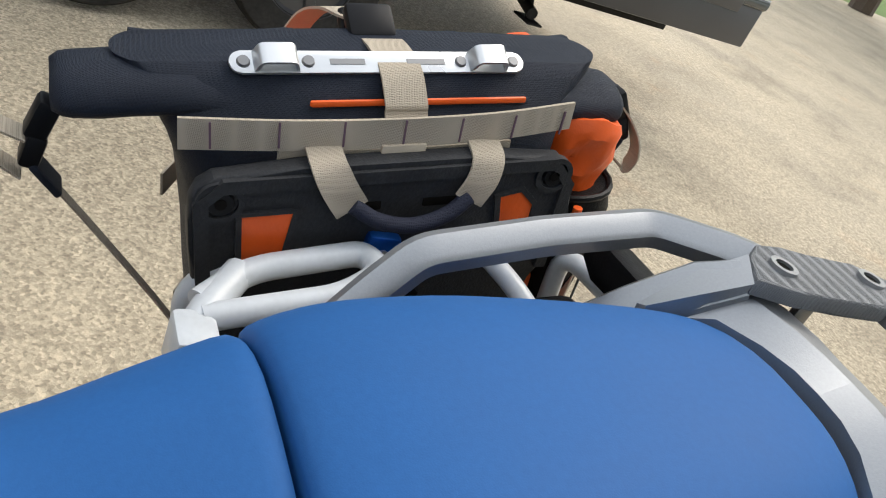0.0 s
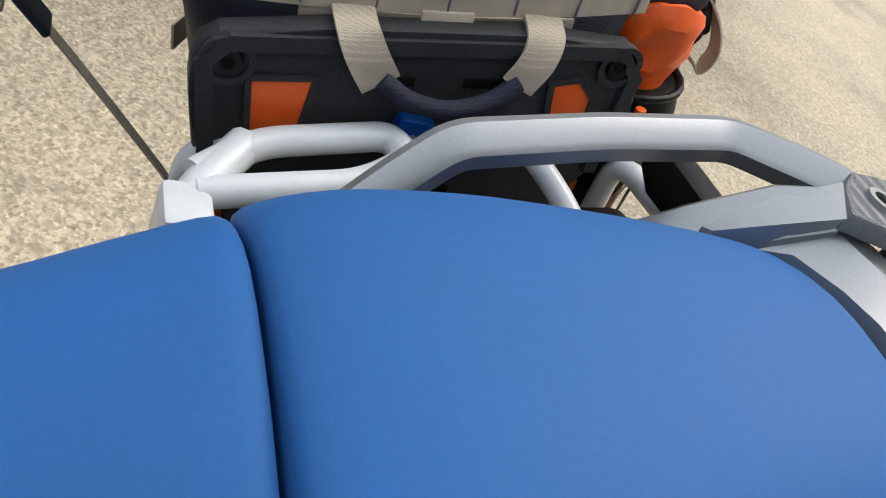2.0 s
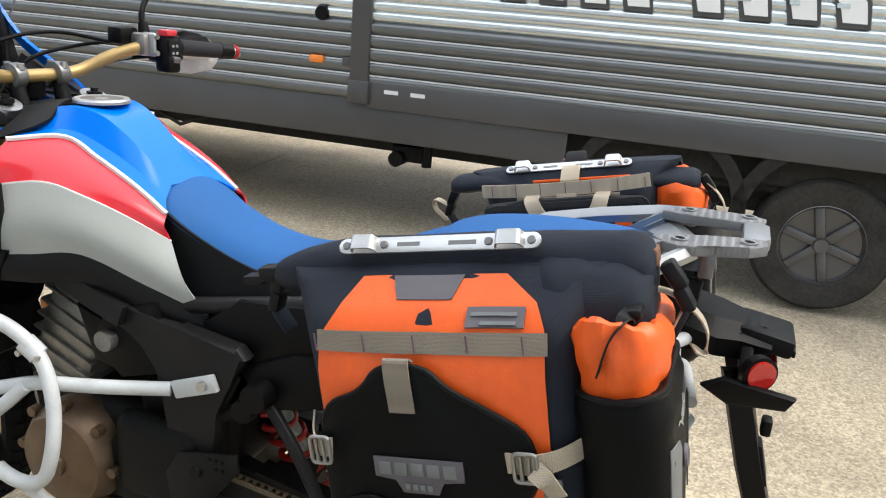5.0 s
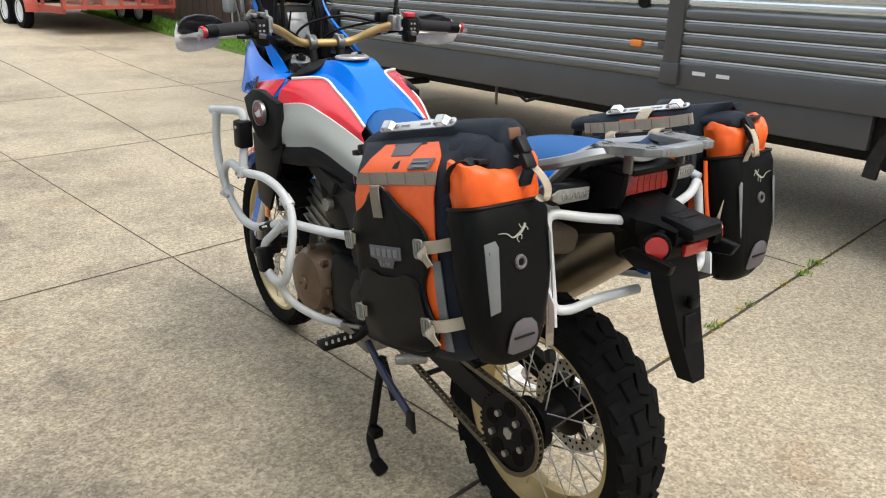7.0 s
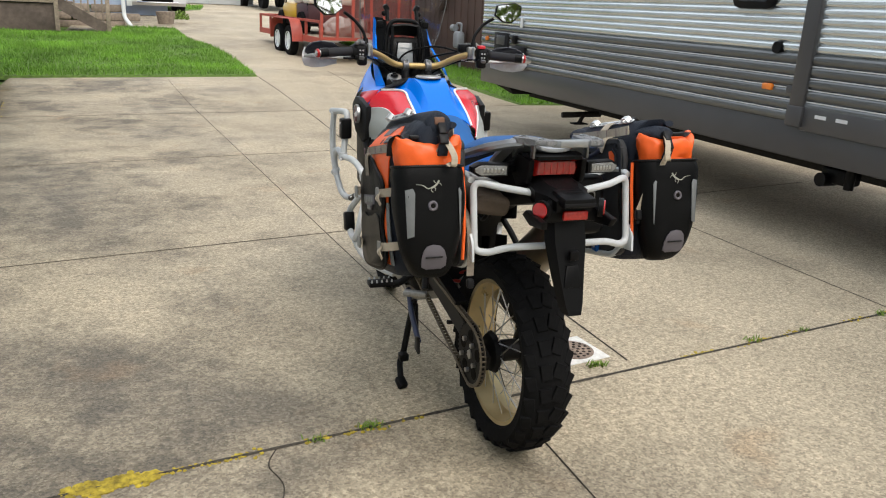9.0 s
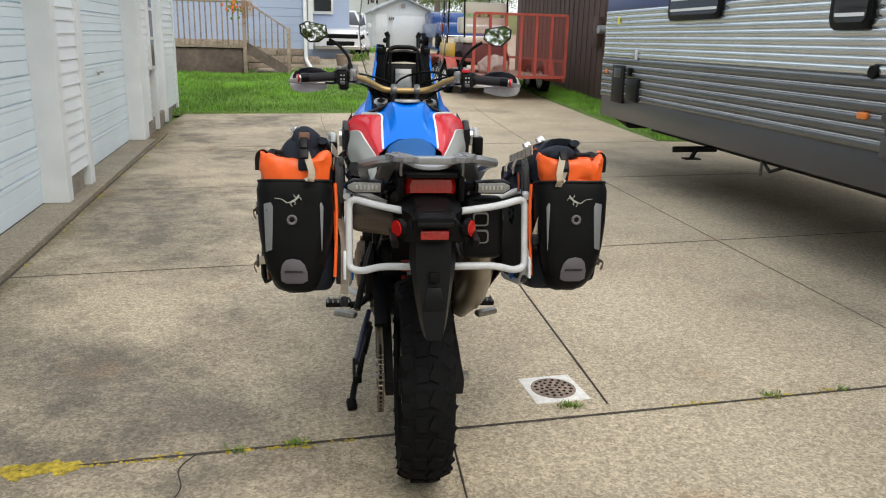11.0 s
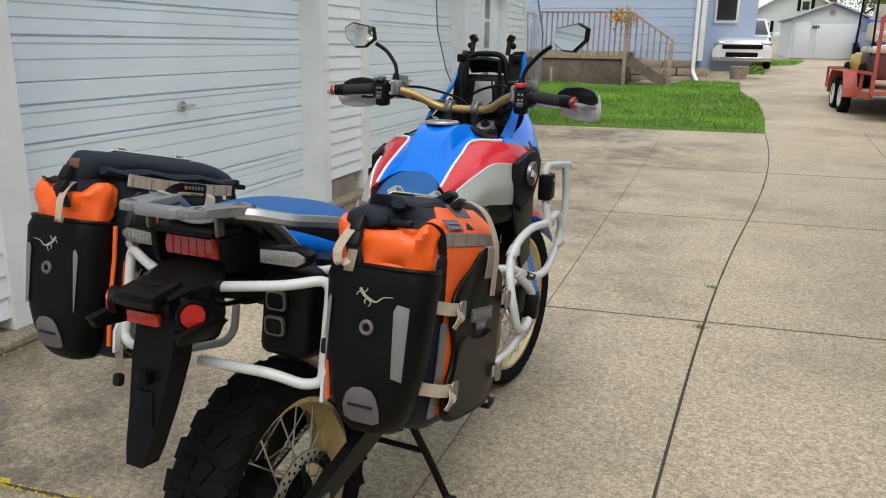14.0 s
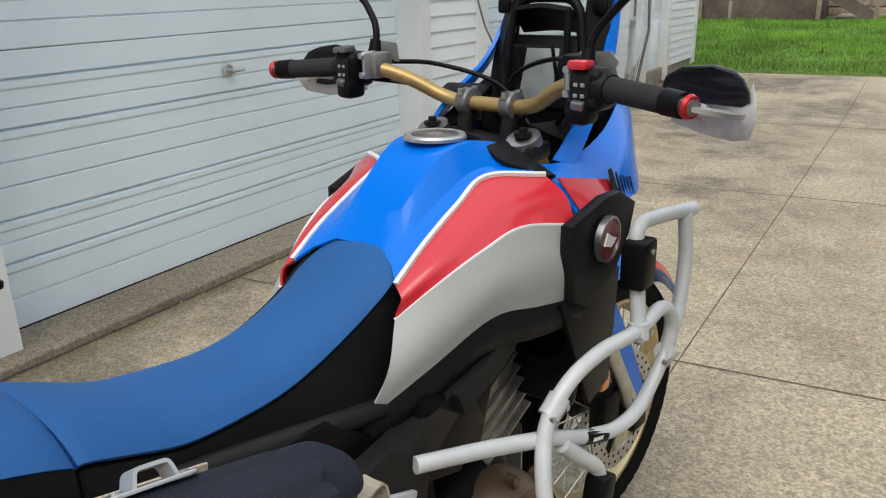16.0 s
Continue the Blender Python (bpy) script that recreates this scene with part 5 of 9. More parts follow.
def steered(bm):
    bmesh.ops.transform(bm, matrix=STEER, verts=bm.verts[:])
    return bm


def tyre_profile(r_rim, r_out, w):
    h = w / 2
    return [(r_rim, -h * 0.62), (r_rim + 0.012, -h * 0.86), (r_rim + (r_out - r_rim) * 0.55, -h), (r_out - 0.028, -h * 0.90), (r_out - 0.013, -h * 0.62), (r_out - 0.007, -h * 0.25), (r_out - 0.007, h * 0.25), (r_out - 0.013, h * 0.62), (r_out - 0.028, h * 0.90), (r_rim + (r_out - r_rim) * 0.55, h), (r_rim + 0.012, h * 0.86), (r_rim, h * 0.62)]


def rim_profile(r, w):
    h = w / 2
    return [(r + 0.008, -h), (r + 0.010, -h + 0.004), (r - 0.002, -h + 0.012), (r - 0.012, -h * 0.4), (r - 0.020, 0), (r - 0.012, h * 0.4), (r - 0.002, h - 0.012), (r + 0.010, h - 0.004), (r + 0.008, h), (r - 0.008, h - 0.002), (r - 0.018, h * 0.45), (r - 0.030, 0), (r - 0.018, -h * 0.45), (r - 0.008, -h + 0.002)]


def wheel(name, c, r_out, r_rim, w, rim_w, spokes, hub_r, front):
    fix = steered if front else (lambda b: b)
    tyre_bm = fix(add_lathe(bm_new(), tyre_profile(r_rim, r_out, w), c, "x", 90))
    hold = part(name, tyre_bm, M_RUBBER, bike, "spoked wheel with black knobbly tyre")
    rim = part("rim", fix(add_lathe(bm_new(), rim_profile(r_rim, rim_w), c, "x", 80)), M_RIMGOLD, hold, "pale gold spoked rim")
    part("hub", fix(add_lathe(bm_new(), [(0.012, -0.075), (hub_r, -0.07), (hub_r + 0.01, -0.055), (hub_r * 0.6, -0.03), (hub_r * 0.6, 0.03), (hub_r + 0.01, 0.055), (hub_r, 0.07), (0.012, 0.075)], c, "x", 30)), M_ENGBLACK, hold)
    for k in range(spokes):
        a = 2 * math.pi * k / spokes
        side = 1 if k % 2 else -1
        lean = 0.55 if (k // 2) % 2 else -0.55
        p = c + Vector((side * 0.058, hub_r * math.cos(a + lean), hub_r * math.sin(a + lean)))
        q = c + Vector((side * rim_w * 0.18, (r_rim - 0.014) * math.cos(a), (r_rim - 0.014) * math.sin(a)))
        part("spoke", fix(add_cyl(bm_new(), p, q, 0.0022, n=6)), M_STEEL, hold)
    return hold


rear = wheel("rear_wheel", RA, 0.334, 0.242, 0.158, 0.112, 36, 0.062, False)
front = wheel("front_wheel", FA, 0.352, 0.280, 0.098, 0.066, 36, 0.055, True)
# tread blocks
blocks = []
for x, w, ln, ang in ((-0.021, 0.044, 0.054, 14), (0.021, 0.044, 0.054, -14), (-0.061, 0.038, 0.052, 22), (0.061, 0.038, 0.052, -22)):
    bm = bm_new()
    out = [(-w / 2, -ln / 2 + 0.006), (w / 2 - 0.01, -ln / 2), (w / 2, ln / 2 - 0.008), (-w / 2 + 0.006, ln / 2)]
    tilt = -x * 6.5
    roll = Matrix.Rotation(radians(ang), 4, "Z")
    lean = Matrix.Rotation(tilt if abs(x) > 0.04 else tilt * 0.35, 4, "Y") if True else None
    r0 = 0.334 - (0.0085 if abs(x) < 0.04 else 0.0255)
    add_plate(bm, out, 0.016, 0.0025, lambda a, b, c, r0=r0, x=x, L=lean, R=roll: Vector((x, 0, r0)) + (Matrix.Rotation(-(tilt if abs(x) > 0.04 else tilt * 0.35), 4, "Y") @ R @ Vector((a, b, c))))
    bmesh.ops.recalc_face_normals(bm, faces=bm.faces)
    me = bpy.data.meshes.new("tread_block")
    bm.to_mesh(me)
    bm.free()
    me.materials.append(M_RUBBER)
    blocks.append((me, abs(x) > 0.04))
NB = 28
for me, outer in blocks:
    for k in range(NB):
        ob = new("tread_block", me)
        ob.parent = rear
        ob.matrix_basis = Matrix.Translation(RA) @ Matrix.Rotation(2 * math.pi * (k + (0.5 if outer else 0)) / NB, 4, "X")
fb = bm_new()
add_plate(fb, [(-0.014, -0.013), (0.014, -0.015), (0.013, 0.014), (-0.013, 0.012)], 0.014, 0.002, lambda a, b, c: Vector((a, b, 0.352 - 0.008 + c)))
bmesh.ops.recalc_face_normals(fb, faces=fb.faces)
fme = bpy.data.meshes.new("tread_block")
fb.to_mesh(fme)
fb.free()
fme.materials.append(M_RUBBER)
for x, tl, off in ((0.0, 0, 0), (-0.029, -0.7, 0.5), (0.029, 0.7, 0.5)):
    for k in range(52):
        ob = new("tread_block", fme)
        ob.parent = front
        ob.matrix_basis = STEER @ Matrix.Translation(FA) @ Matrix.Rotation(2 * math.pi * (k + off) / 52, 4, "X") @ Matrix.Translation((x, 0, -0.012 * abs(tl) - 0.0)) @ Matrix.Translation((0, 0, 0.34)) @ Matrix.Rotation(tl, 4, "Y") @ Matrix.Translation((0, 0, -0.34))


def disc(parent, c, r, x, fix, n_holes=28):
    part("brake_disc", fix(add_lathe(bm_new(), [(r * 0.72, -0.002), (r * 0.72, 0.002), (r, 0.002), (r, -0.002)], c + Vector((x, 0, 0)), "x", 60)), M_STEEL, parent, "perforated steel brake disc")
    bm = bm_new()
    for k in range(n_holes):
        a = 2 * math.pi * k / n_holes
        for rr in (0.79, 0.92):
            p = c + Vector((x, r * rr * math.cos(a + rr), r * rr * math.sin(a + rr)))
            add_cyl(bm, p - Vector((0.0026, 0, 0)), p + Vector((0.0026, 0, 0)), 0.0045, n=8)
    part("disc_holes", fix(bm), M_HOLE, parent)
    bm = bm_new()
    for k in range(5):
        a = 2 * math.pi * k / 5
        add_cyl(bm, c + Vector((x, 0.03 * math.cos(a), 0.03 * math.sin(a))), c + Vector((x, r * 0.75 * math.cos(a + 0.3), r * 0.75 * math.sin(a + 0.3))), 0.007, n=8)
    part("disc_carrier", fix(bm), M_ENGBLACK, parent)


disc(front, FA, 0.155, -0.072, steered)
disc(front, FA, 0.155, 0.072, steered)
disc(rear, RA, 0.128, 0.085, lambda b: b)
# rear sprocket
bm = bm_new()
teeth = 42
rows = []
for k in range(teeth * 4):
    a = 2 * math.pi * k / (teeth * 4)
    rr = 0.105 + (0.005 if k % 4 in (1, 2) else -0.003)
    rows.append((rr * math.cos(a), rr * math.sin(a)))
add_plate(bm, rows, 0.007, 0, lambda a, b, c: RA + Vector((-0.134 + c, a, b)))
part("sprocket", bm, M_ENGBLACK, rear, "dark rear sprocket", angle=20)
for k in range(5):
    a = 2 * math.pi * k / 5 + 0.3
    p = RA + Vector((-0.139, 0.066 * math.cos(a), 0.066 * math.sin(a)))
    part("sprocket_hole", add_cyl(bm_new(), p, p + Vector((0.002, 0, 0)), 0.021, n=18), M_HOLE, rear)
    b = a + 0.63
    p = RA + Vector((-0.140, 0.055 * math.cos(b), 0.055 * math.sin(b)))
    part("sprocket_bolt", add_cyl(bm_new(), p, p - Vector((0.012, 0, 0)), 0.009, n=6), M_STEEL, rear)

# swingarm, chain
PIV = Vector((0, 0.72, 0.47))
for sx in (-1, 1):
    x = 0.118 if sx > 0 else -0.106
    path = [Vector((sx * 0.10, 0.74, 0.47)), Vector((x, 0.60, 0.45)), Vector((x, 0.34, 0.39)), Vector((x, 0.072, 0.325))]
    part("swingarm", add_sweep(bm_new(), smooth_path(path, 5), [(-0.016, -0.036), (0.016, -0.036), (0.018, 0.0), (0.016, 0.036), (-0.016, 0.036), (-0.018, 0.0)], scale=[1.25 - 0.45 * k / 15 for k in range(16)]), M_FRAME, bike, "black aluminium swingarm")
    part("axle_plate", add_box(bm_new(), (x + sx * 0.014, 0.137, 0.334), (0.012, 0.075, 0.045), 0.008), M_ALU, bike, "aluminium chain adjuster block")
    part("axle_nut", add_cyl(bm_new(), (x + sx * 0.018, 0.137, 0.334), (x + sx * 0.036, 0.137, 0.334), 0.017, n=6), M_STEEL, bike)
part("swingarm_brace", add_box(bm_new(), (0, 0.60, 0.46), (0.2, 0.08, 0.05), 0.015), M_FRAME, bike)
part("chain_guard", add_sweep(bm_new(), smooth_path([(-0.128, 0.62, 0.52), (-0.128, 0.42, 0.492), (-0.128, 0.26, 0.468)], 4), rect_ring(0.045, 0.012)), M_BLACKPLASTIC, bike)
link_bm = bm_new()
add_box(link_bm, (-0.0075, 0, 0), (0.003, 0.0185, 0.0125), 0.001)
add_box(link_bm, (0.0075, 0, 0), (0.003, 0.0185, 0.0125), 0.001)
add_cyl(link_bm, (-0.01, 0.008, 0), (0.01, 0.008, 0), 0.0045, n=8)
lme = bpy.data.meshes.new("chain_link")
link_bm.to_mesh(lme)
link_bm.free()
lme.materials.append(M_CHAIN)
FSP, fr, rr_ = Vector((-0.134, 0.80, 0.46)), 0.038, 0.105
chain_path = []
for k in range(21):
    a = radians(92 + 176 * k / 20)
    chain_path.append(RA + Vector((-0.134, rr_ * math.cos(a), rr_ * math.sin(a))))
for k in range(13):
    a = radians(-88 + 172 * k / 12)
    chain_path.append(FSP + Vector((0, fr * math.cos(a), fr * math.sin(a))))
chain_path.append(chain_path[0])
pos, lens_ = [], 0.0
step = 0.0167
nxt = 0.0
for a, b in zip(chain_path, chain_path[1:]):
    seg = (b - a).length
    d = (b - a).normalized()
    while nxt <= lens_ + seg:
        pos.append((a + d * (nxt - lens_), d))
        nxt += step
    lens_ += seg
for p, d in pos:
    ob = new("chain_link", lme)
    ob.parent = bike
    ob.matrix_basis = Matrix.Translation(p) @ Matrix.Rotation(math.atan2(d.z, d.y), 4, "X")

# shock absorber
coil = [Vector((0.0 + 0.038 * math.cos(t * 0.5), 0.56 + 0.038 * math.sin(t * 0.5) + 0.0018 * t, 0.42 + 0.0022 * t)) for t in range(0, 100)]
part("shock_spring", add_sweep(bm_new(), coil, circle_ring(0.007, 8)), M_SPRING, bike, "red coil spring")
part("shock_body", add_cyl(bm_new(), (0, 0.55, 0.40), (0, 0.75, 0.70), 0.022), M_ALU, bike)
part("preload_knob", add_cyl(bm_new(), (-0.15, 0.60, 0.70), (-0.19, 0.60, 0.70), 0.03, 0.026, 12), M_BLACKPLASTIC, bike)

# main frame
for sx in (-1, 1):
    x = sx * 0.15
    path = smooth_path([(sx * 0.10, 1.24, 1.0), (sx * 0.15, 1.12, 0.90), (sx * 0.165, 1.0, 0.84), (sx * 0.165, 0.88, 0.795)], 5)
    part("frame_spar", add_sweep(bm_new(), path, [(-0.02, -0.032), (0.02, -0.032), (0.024, 0), (0.02, 0.032), (-0.02, 0.032), (-0.024, 0)], up=(sx, 0, 0)), M_FRAME, bike, "satin black frame spar")
    out = [(0.90, 0.825), (0.90, 0.765), (0.838, 0.748), (0.815, 0.700), (0.792, 0.641), (0.782, 0.521), (0.793, 0.385), (0.740, 0.385), (0.700, 0.47), (0.681, 0.564), (0.692, 0.646), (0.660, 0.715), (0.620, 0.765), (0.640, 0.785), (0.760, 0.785)]
    part("pivot_plate", add_plate(bm_new(), out, 0.034, 0.009, lambda a, b, c, x=x, sx=sx: Vector((x + sx * 0.014 + c, a, b))), M_FRAME, bike, "satin black frame side plate", angle=25)
    hg = part("heel_guard", add_plate(bm_new(), [(0.775, 0.445), (0.785, 0.50), (0.755, 0.555), (0.625, 0.585), (0.622, 0.55), (0.68, 0.475)], 0.008, 0.003, lambda a, b, c, x=x, sx=sx: Vector((x + sx * 0.046 + c, a, b))), M_DARKPLASTIC, bike, "black heel guard with holes")
    for k in range(5):
        q = Vector((x + sx * 0.0505, 0.655 + 0.014 * (k % 3), 0.562 - 0.018 * (k // 3)))
        part("guard_hole", add_cyl(bm_new(), q - Vector((sx * 0.002, 0, 0)), q + Vector((sx * 0.0005, 0, 0)), 0.004, n=10), M_HOLE, hg)
    q = Vector((x + sx * 0.05, 0.715, 0.525))
    part("guard_bolt", add_cyl(bm_new(), q, q + Vector((sx * 0.006, 0, 0)), 0.013, 0.011, 18), M_ENGBLACK, hg)
    part("spar_cover", add_plate(bm_new(), [(1.01, 0.79), (0.93, 0.765), (0.822, 0.702), (0.828, 0.684), (0.90, 0.672), (0.968, 0.672)], 0.03, 0.010, lambda a, b, c, sx=sx: Vector((sx * 0.158 + c, a, b))), M_BLACKPLASTIC, bike, "black moulded cover inside the spar", angle=25)
    cs = part("sprocket_cover", add_plate(bm_new(), [(0.935, 0.515), (0.86, 0.565), (0.778, 0.585), (0.778, 0.42), (0.85, 0.385), (0.925, 0.39)], 0.035, 0.012, lambda a, b, c, sx=sx: Vector((sx * 0.166 + c, a, b))), M_ENGBLACK, bike, "black angular casing cover", angle=25)
    part("cover_recess", add_plate(bm_new(), [(0.89, 0.50), (0.83, 0.52), (0.815, 0.47), (0.85, 0.43), (0.89, 0.44)], 0.006, 0.002, lambda a, b, c, sx=sx: Vector((sx * 0.185 + c, a, b))), M_DARKPLASTIC, cs)
    part("bar_bracket", add_box(bm_new(), (sx * 0.188, 0.722, 0.703 + sx * 0.0084), (0.012, 0.10, 0.034), 0.004, Euler((radians(-22), 0, 0)).to_matrix()), M_WHITETUBE, bike, "white bracket of the crash bar")
    q = Vector((sx * 0.194, 0.700, 0.713 + sx * 0.0084))
    part("bracket_bolt", add_cyl(bm_new(), q, q + Vector((sx * 0.008, 0, 0)), 0.010, n=12), M_STEEL, bike)
    part("side_box", add_plate(bm_new(), [(0.648, 0.735), (0.54, 0.785), (0.46, 0.80), (0.46, 0.70), (0.538, 0.68), (0.618, 0.655)], 0.02, 0.006, lambda a, b, c, sx=sx: Vector((sx * 0.145 + c, a, b))), M_BLACKPLASTIC, bike)
    part("adjuster_knob", add_cyl(bm_new(), (sx * 0.155, 0.632, 0.66), (sx * 0.178, 0.632, 0.66), 0.024, 0.022, 12), M_BLACKPLASTIC, bike, "ribbed black adjuster knob")
    part("subframe_rail", add_tube(bm_new(), [(sx * 0.13, 0.78, 0.82), (sx * 0.12, 0.4, 0.90), (sx * 0.09, 0.0, 1.0)], 0.016, 0.1), M_FRAME, bike)
    part("subframe_stay", add_tube(bm_new(), [(sx * 0.15, 0.70, 0.62), (sx * 0.12, 0.35, 0.82), (sx * 0.10, 0.15, 0.94)], 0.014, 0.1), M_FRAME, bike)
    # pegs
    part("peg_bracket", add_tube(bm_new(), [(sx * 0.16, 0.72, 0.42), (sx * 0.20, 0.73, 0.38), (sx * 0.24, 0.73, 0.375)], 0.014, 0.02), M_ENGBLACK, bike)
    peg = part("foot_peg", add_box(bm_new(), (sx * 0.285, 0.73, 0.385), (0.10, 0.05, 0.022), 0.006), M_ENGBLACK, bike, "wide toothed foot peg")
    for k in range(5):
        for e in (-1, 1):
            part("peg_tooth", add_cyl(bm_new(), (sx * (0.245 + 0.02 * k), 0.73 + e * 0.02, 0.394), (sx * (0.245 + 0.02 * k), 0.73 + e * 0.02, 0.404), 0.005, 0.003, 6), M_STEEL, peg)
    pil = part("pillion_peg", add_box(bm_new(), (sx * 0.25, 0.40, 0.46), (0.085, 0.032, 0.022), 0.008, Euler((0, 0, sx * 0.5)).to_matrix()), M_ALU, bike, "silver folding pillion peg")
    part("pillion_hanger", add_tube(bm_new(), [(sx * 0.14, 0.62, 0.70), (sx * 0.18, 0.50, 0.60), (sx * 0.21, 0.41, 0.47)], 0.012, 0.08), M_FRAME, bike)
# stands
part("prop_stand_leg", add_tube(bm_new(), [(0.10, 0.64, 0.34), (0.15, 0.70, 0.17), (0.185, 0.745, 0.035), (0.20, 0.735, 0.018)], 0.012, 0.04), M_ENGBLACK, bike, "thin black prop stand leg")
part("prop_stand_foot", add_box(bm_new(), (0.200, 0.735, 0.014), (0.040, 0.065, 0.024), 0.008), M_BLACKPLASTIC, bike)
part("stand_stay", add_tube(bm_new(), [(-0.02, 0.66, 0.22), (0.135, 0.69, 0.20)], 0.009), M_ENGBLACK, bike)
part("stand_leg", add_tube(bm_new(), [(-0.165, 0.66, 0.33), (-0.185, 0.655, 0.24), (-0.205, 0.655, 0.11), (-0.222, 0.648, 0.075), (-0.232, 0.592, 0.028)], 0.0125, 0.02), M_ENGBLACK, bike, "black centre stand leg with a kicked foot")
part("stand_foot", add_box(bm_new(), (-0.234, 0.577, 0.020), (0.040, 0.050, 0.032), 0.010, Euler((0.5, 0, 0.2)).to_matrix()), M_BLACKPLASTIC, bike)
part("stand_collar", add_box(bm_new(), (-0.212, 0.630, 0.105), (0.036, 0.040, 0.030), 0.006), M_BLACKPLASTIC, bike)
part("side_stand", add_tube(bm_new(), [(-0.165, 0.74, 0.345), (-0.190, 0.62, 0.300), (-0.215, 0.445, 0.252)], 0.011, 0.03), M_SIDESTAND, bike, "folded slate-blue side stand")
part("side_stand_foot", add_plate(bm_new(), [(0.415, 0.215), (0.455, 0.222), (0.452, 0.272), (0.425, 0.278)], 0.012, 0.003, lambda a, b, c: Vector((-0.222 + c, a, b))), M_FRAME, bike, "flat stand foot")
part("stand_spring", add_cyl(bm_new(), (-0.16, 0.66, 0.31), (-0.185, 0.57, 0.235), 0.011, n=12), M_ENGBLACK, bike)
part("gear_lever", add_tube(bm_new(), [(-0.19, 0.74, 0.40), (-0.20, 0.86, 0.37), (-0.23, 0.88, 0.375)], 0.007, 0.02), M_ALU, bike)
part("brake_pedal", add_tube(bm_new(), [(0.18, 0.74, 0.39), (0.20, 0.88, 0.36), (0.235, 0.90, 0.365)], 0.008, 0.02), M_ALU, bike)

# engine
part("crankcase", add_box(add_box(bm_new(), (0, 0.92, 0.45), (0.30, 0.40, 0.26), 0.05, seg=3), (0, 0.80, 0.55), (0.26, 0.24, 0.18), 0.04, seg=3), M_ENGBLACK, bike)
for sx in (-1, 1):
    cov = part("engine_cover", add_lathe(bm_new(), [(0.01, sx * 0.024), (0.05, sx * 0.024), (0.066, sx * 0.018), (0.095, sx * 0.012), (0.110, sx * -0.012), (0.114, sx * -0.07), (0.01, sx * -0.07)], (sx * 0.200, 1.035, 0.455), "x", 44), M_BRONZE, bike, "round bronze engine cover")
    part("cover_cap", add_lathe(bm_new(), [(0.005, sx * 0.006), (0.024, sx * 0.006), (0.028, sx * -0.01), (0.005, sx * -0.01)], (sx * 0.225, 1.035, 0.455), "x", 24), M_BRONZE, cov)
    for k in range(8):
        a = 2 * math.pi * k / 8
        p = Vector((sx * 0.180, 1.035 + 0.116 * math.cos(a), 0.455 + 0.116 * math.sin(a)))
        part("cover_bolt", add_cyl(bm_new(), p, p + Vector((sx * 0.02, 0, 0)), 0.011, n=10), M_BRONZE, cov)
    part("lower_cover", add_box(bm_new(), (sx * 0.165, 0.82, 0.50), (0.06, 0.20, 0.18), 0.03, seg=3), M_ENGBLACK if sx < 0 else M_BRONZE, bike)
tilt = Euler((radians(22), 0, 0)).to_matrix()
part("cylinder_block", add_box(bm_new(), (0, 1.085, 0.68), (0.25, 0.15, 0.22), 0.02, tilt), M_ALU, bike, "ribbed silver cylinder block")
for k in range(6):
    part("cylinder_rib", add_box(bm_new(), (0, 1.12 - 0.013 * k, 0.60 + 0.032 * k), (0.265, 0.158, 0.007), 0.002, tilt), M_ALU, bike)
part("cylinder_head", add_box(bm_new(), (0, 0.97, 0.83), (0.27, 0.20, 0.10), 0.03, tilt), M_ENGBLACK, bike)
part("throttle_body", add_cyl(add_cyl(bm_new(), (-0.17, 0.90, 0.70), (0.17, 0.90, 0.70), 0.035), (-0.2, 0.92, 0.74), (-0.12, 0.92, 0.74), 0.02), M_ALU, bike)
part("airbox", add_box(bm_new(), (0, 0.80, 0.76), (0.24, 0.24, 0.16), 0.04), M_ENGBLACK, bike)
for sx in (-1, 1):
    part("side_tunnel_cover", add_plate(bm_new(), [(0.78, 0.70), (0.90, 0.66), (0.97, 0.72), (0.93, 0.80), (0.82, 0.83)], 0.03, 0.01, lambda a, b, c, sx=sx: Vector((sx * 0.165 + c, a, b))), M_BLACKPLASTIC, bike)
    part("radiator", add_box(bm_new(), (sx * 0.16, 1.22, 0.78), (0.13, 0.04, 0.26), 0.01, Euler((radians(-18), 0, 0)).to_matrix()), M_ENGBLACK, bike)
    part("radiator_fan", add_lathe(bm_new(), [(0.05, -0.012), (0.07, -0.012), (0.07, 0.012), (0.05, 0.012)], (sx * 0.17, 1.17, 0.80), "y", 24), M_BLACKPLASTIC, bike)
    part("radiator_shroud", add_plate(bm_new(), [(1.08, 0.90), (1.20, 0.66), (1.28, 0.68), (1.30, 0.90)], 0.012, 0.004, lambda a, b, c, sx=sx: Vector((sx * 0.245 + c, a, b))), M_BLACKPLASTIC, bike)
bm = bm_new()
add_loft(bm, [[(-0.10, 1.22, 0.50), (0.10, 1.22, 0.50), (0.09, 1.23, 0.55), (-0.09, 1.23, 0.55)], [(-0.13, 1.12, 0.30), (0.13, 1.12, 0.30), (0.15, 1.13, 0.36), (-0.15, 1.13, 0.36)], [(-0.13, 0.80, 0.27), (0.13, 0.80, 0.27), (0.16, 0.80, 0.34), (-0.16, 0.80, 0.34)]])
part("skid_plate", bm, M_ALU, bike, "aluminium skid plate")
for x in (-0.045, 0.045):
    part("exhaust_header", add_tube(bm_new(), [(x, 1.10, 0.76), (x, 1.22, 0.62), (x * 1.4, 1.18, 0.42), (0.10, 0.95, 0.31), (0.13, 0.70, 0.33), (0.15, 0.55, 0.42)], 0.021, 0.07), M_MUFFLER, bike)

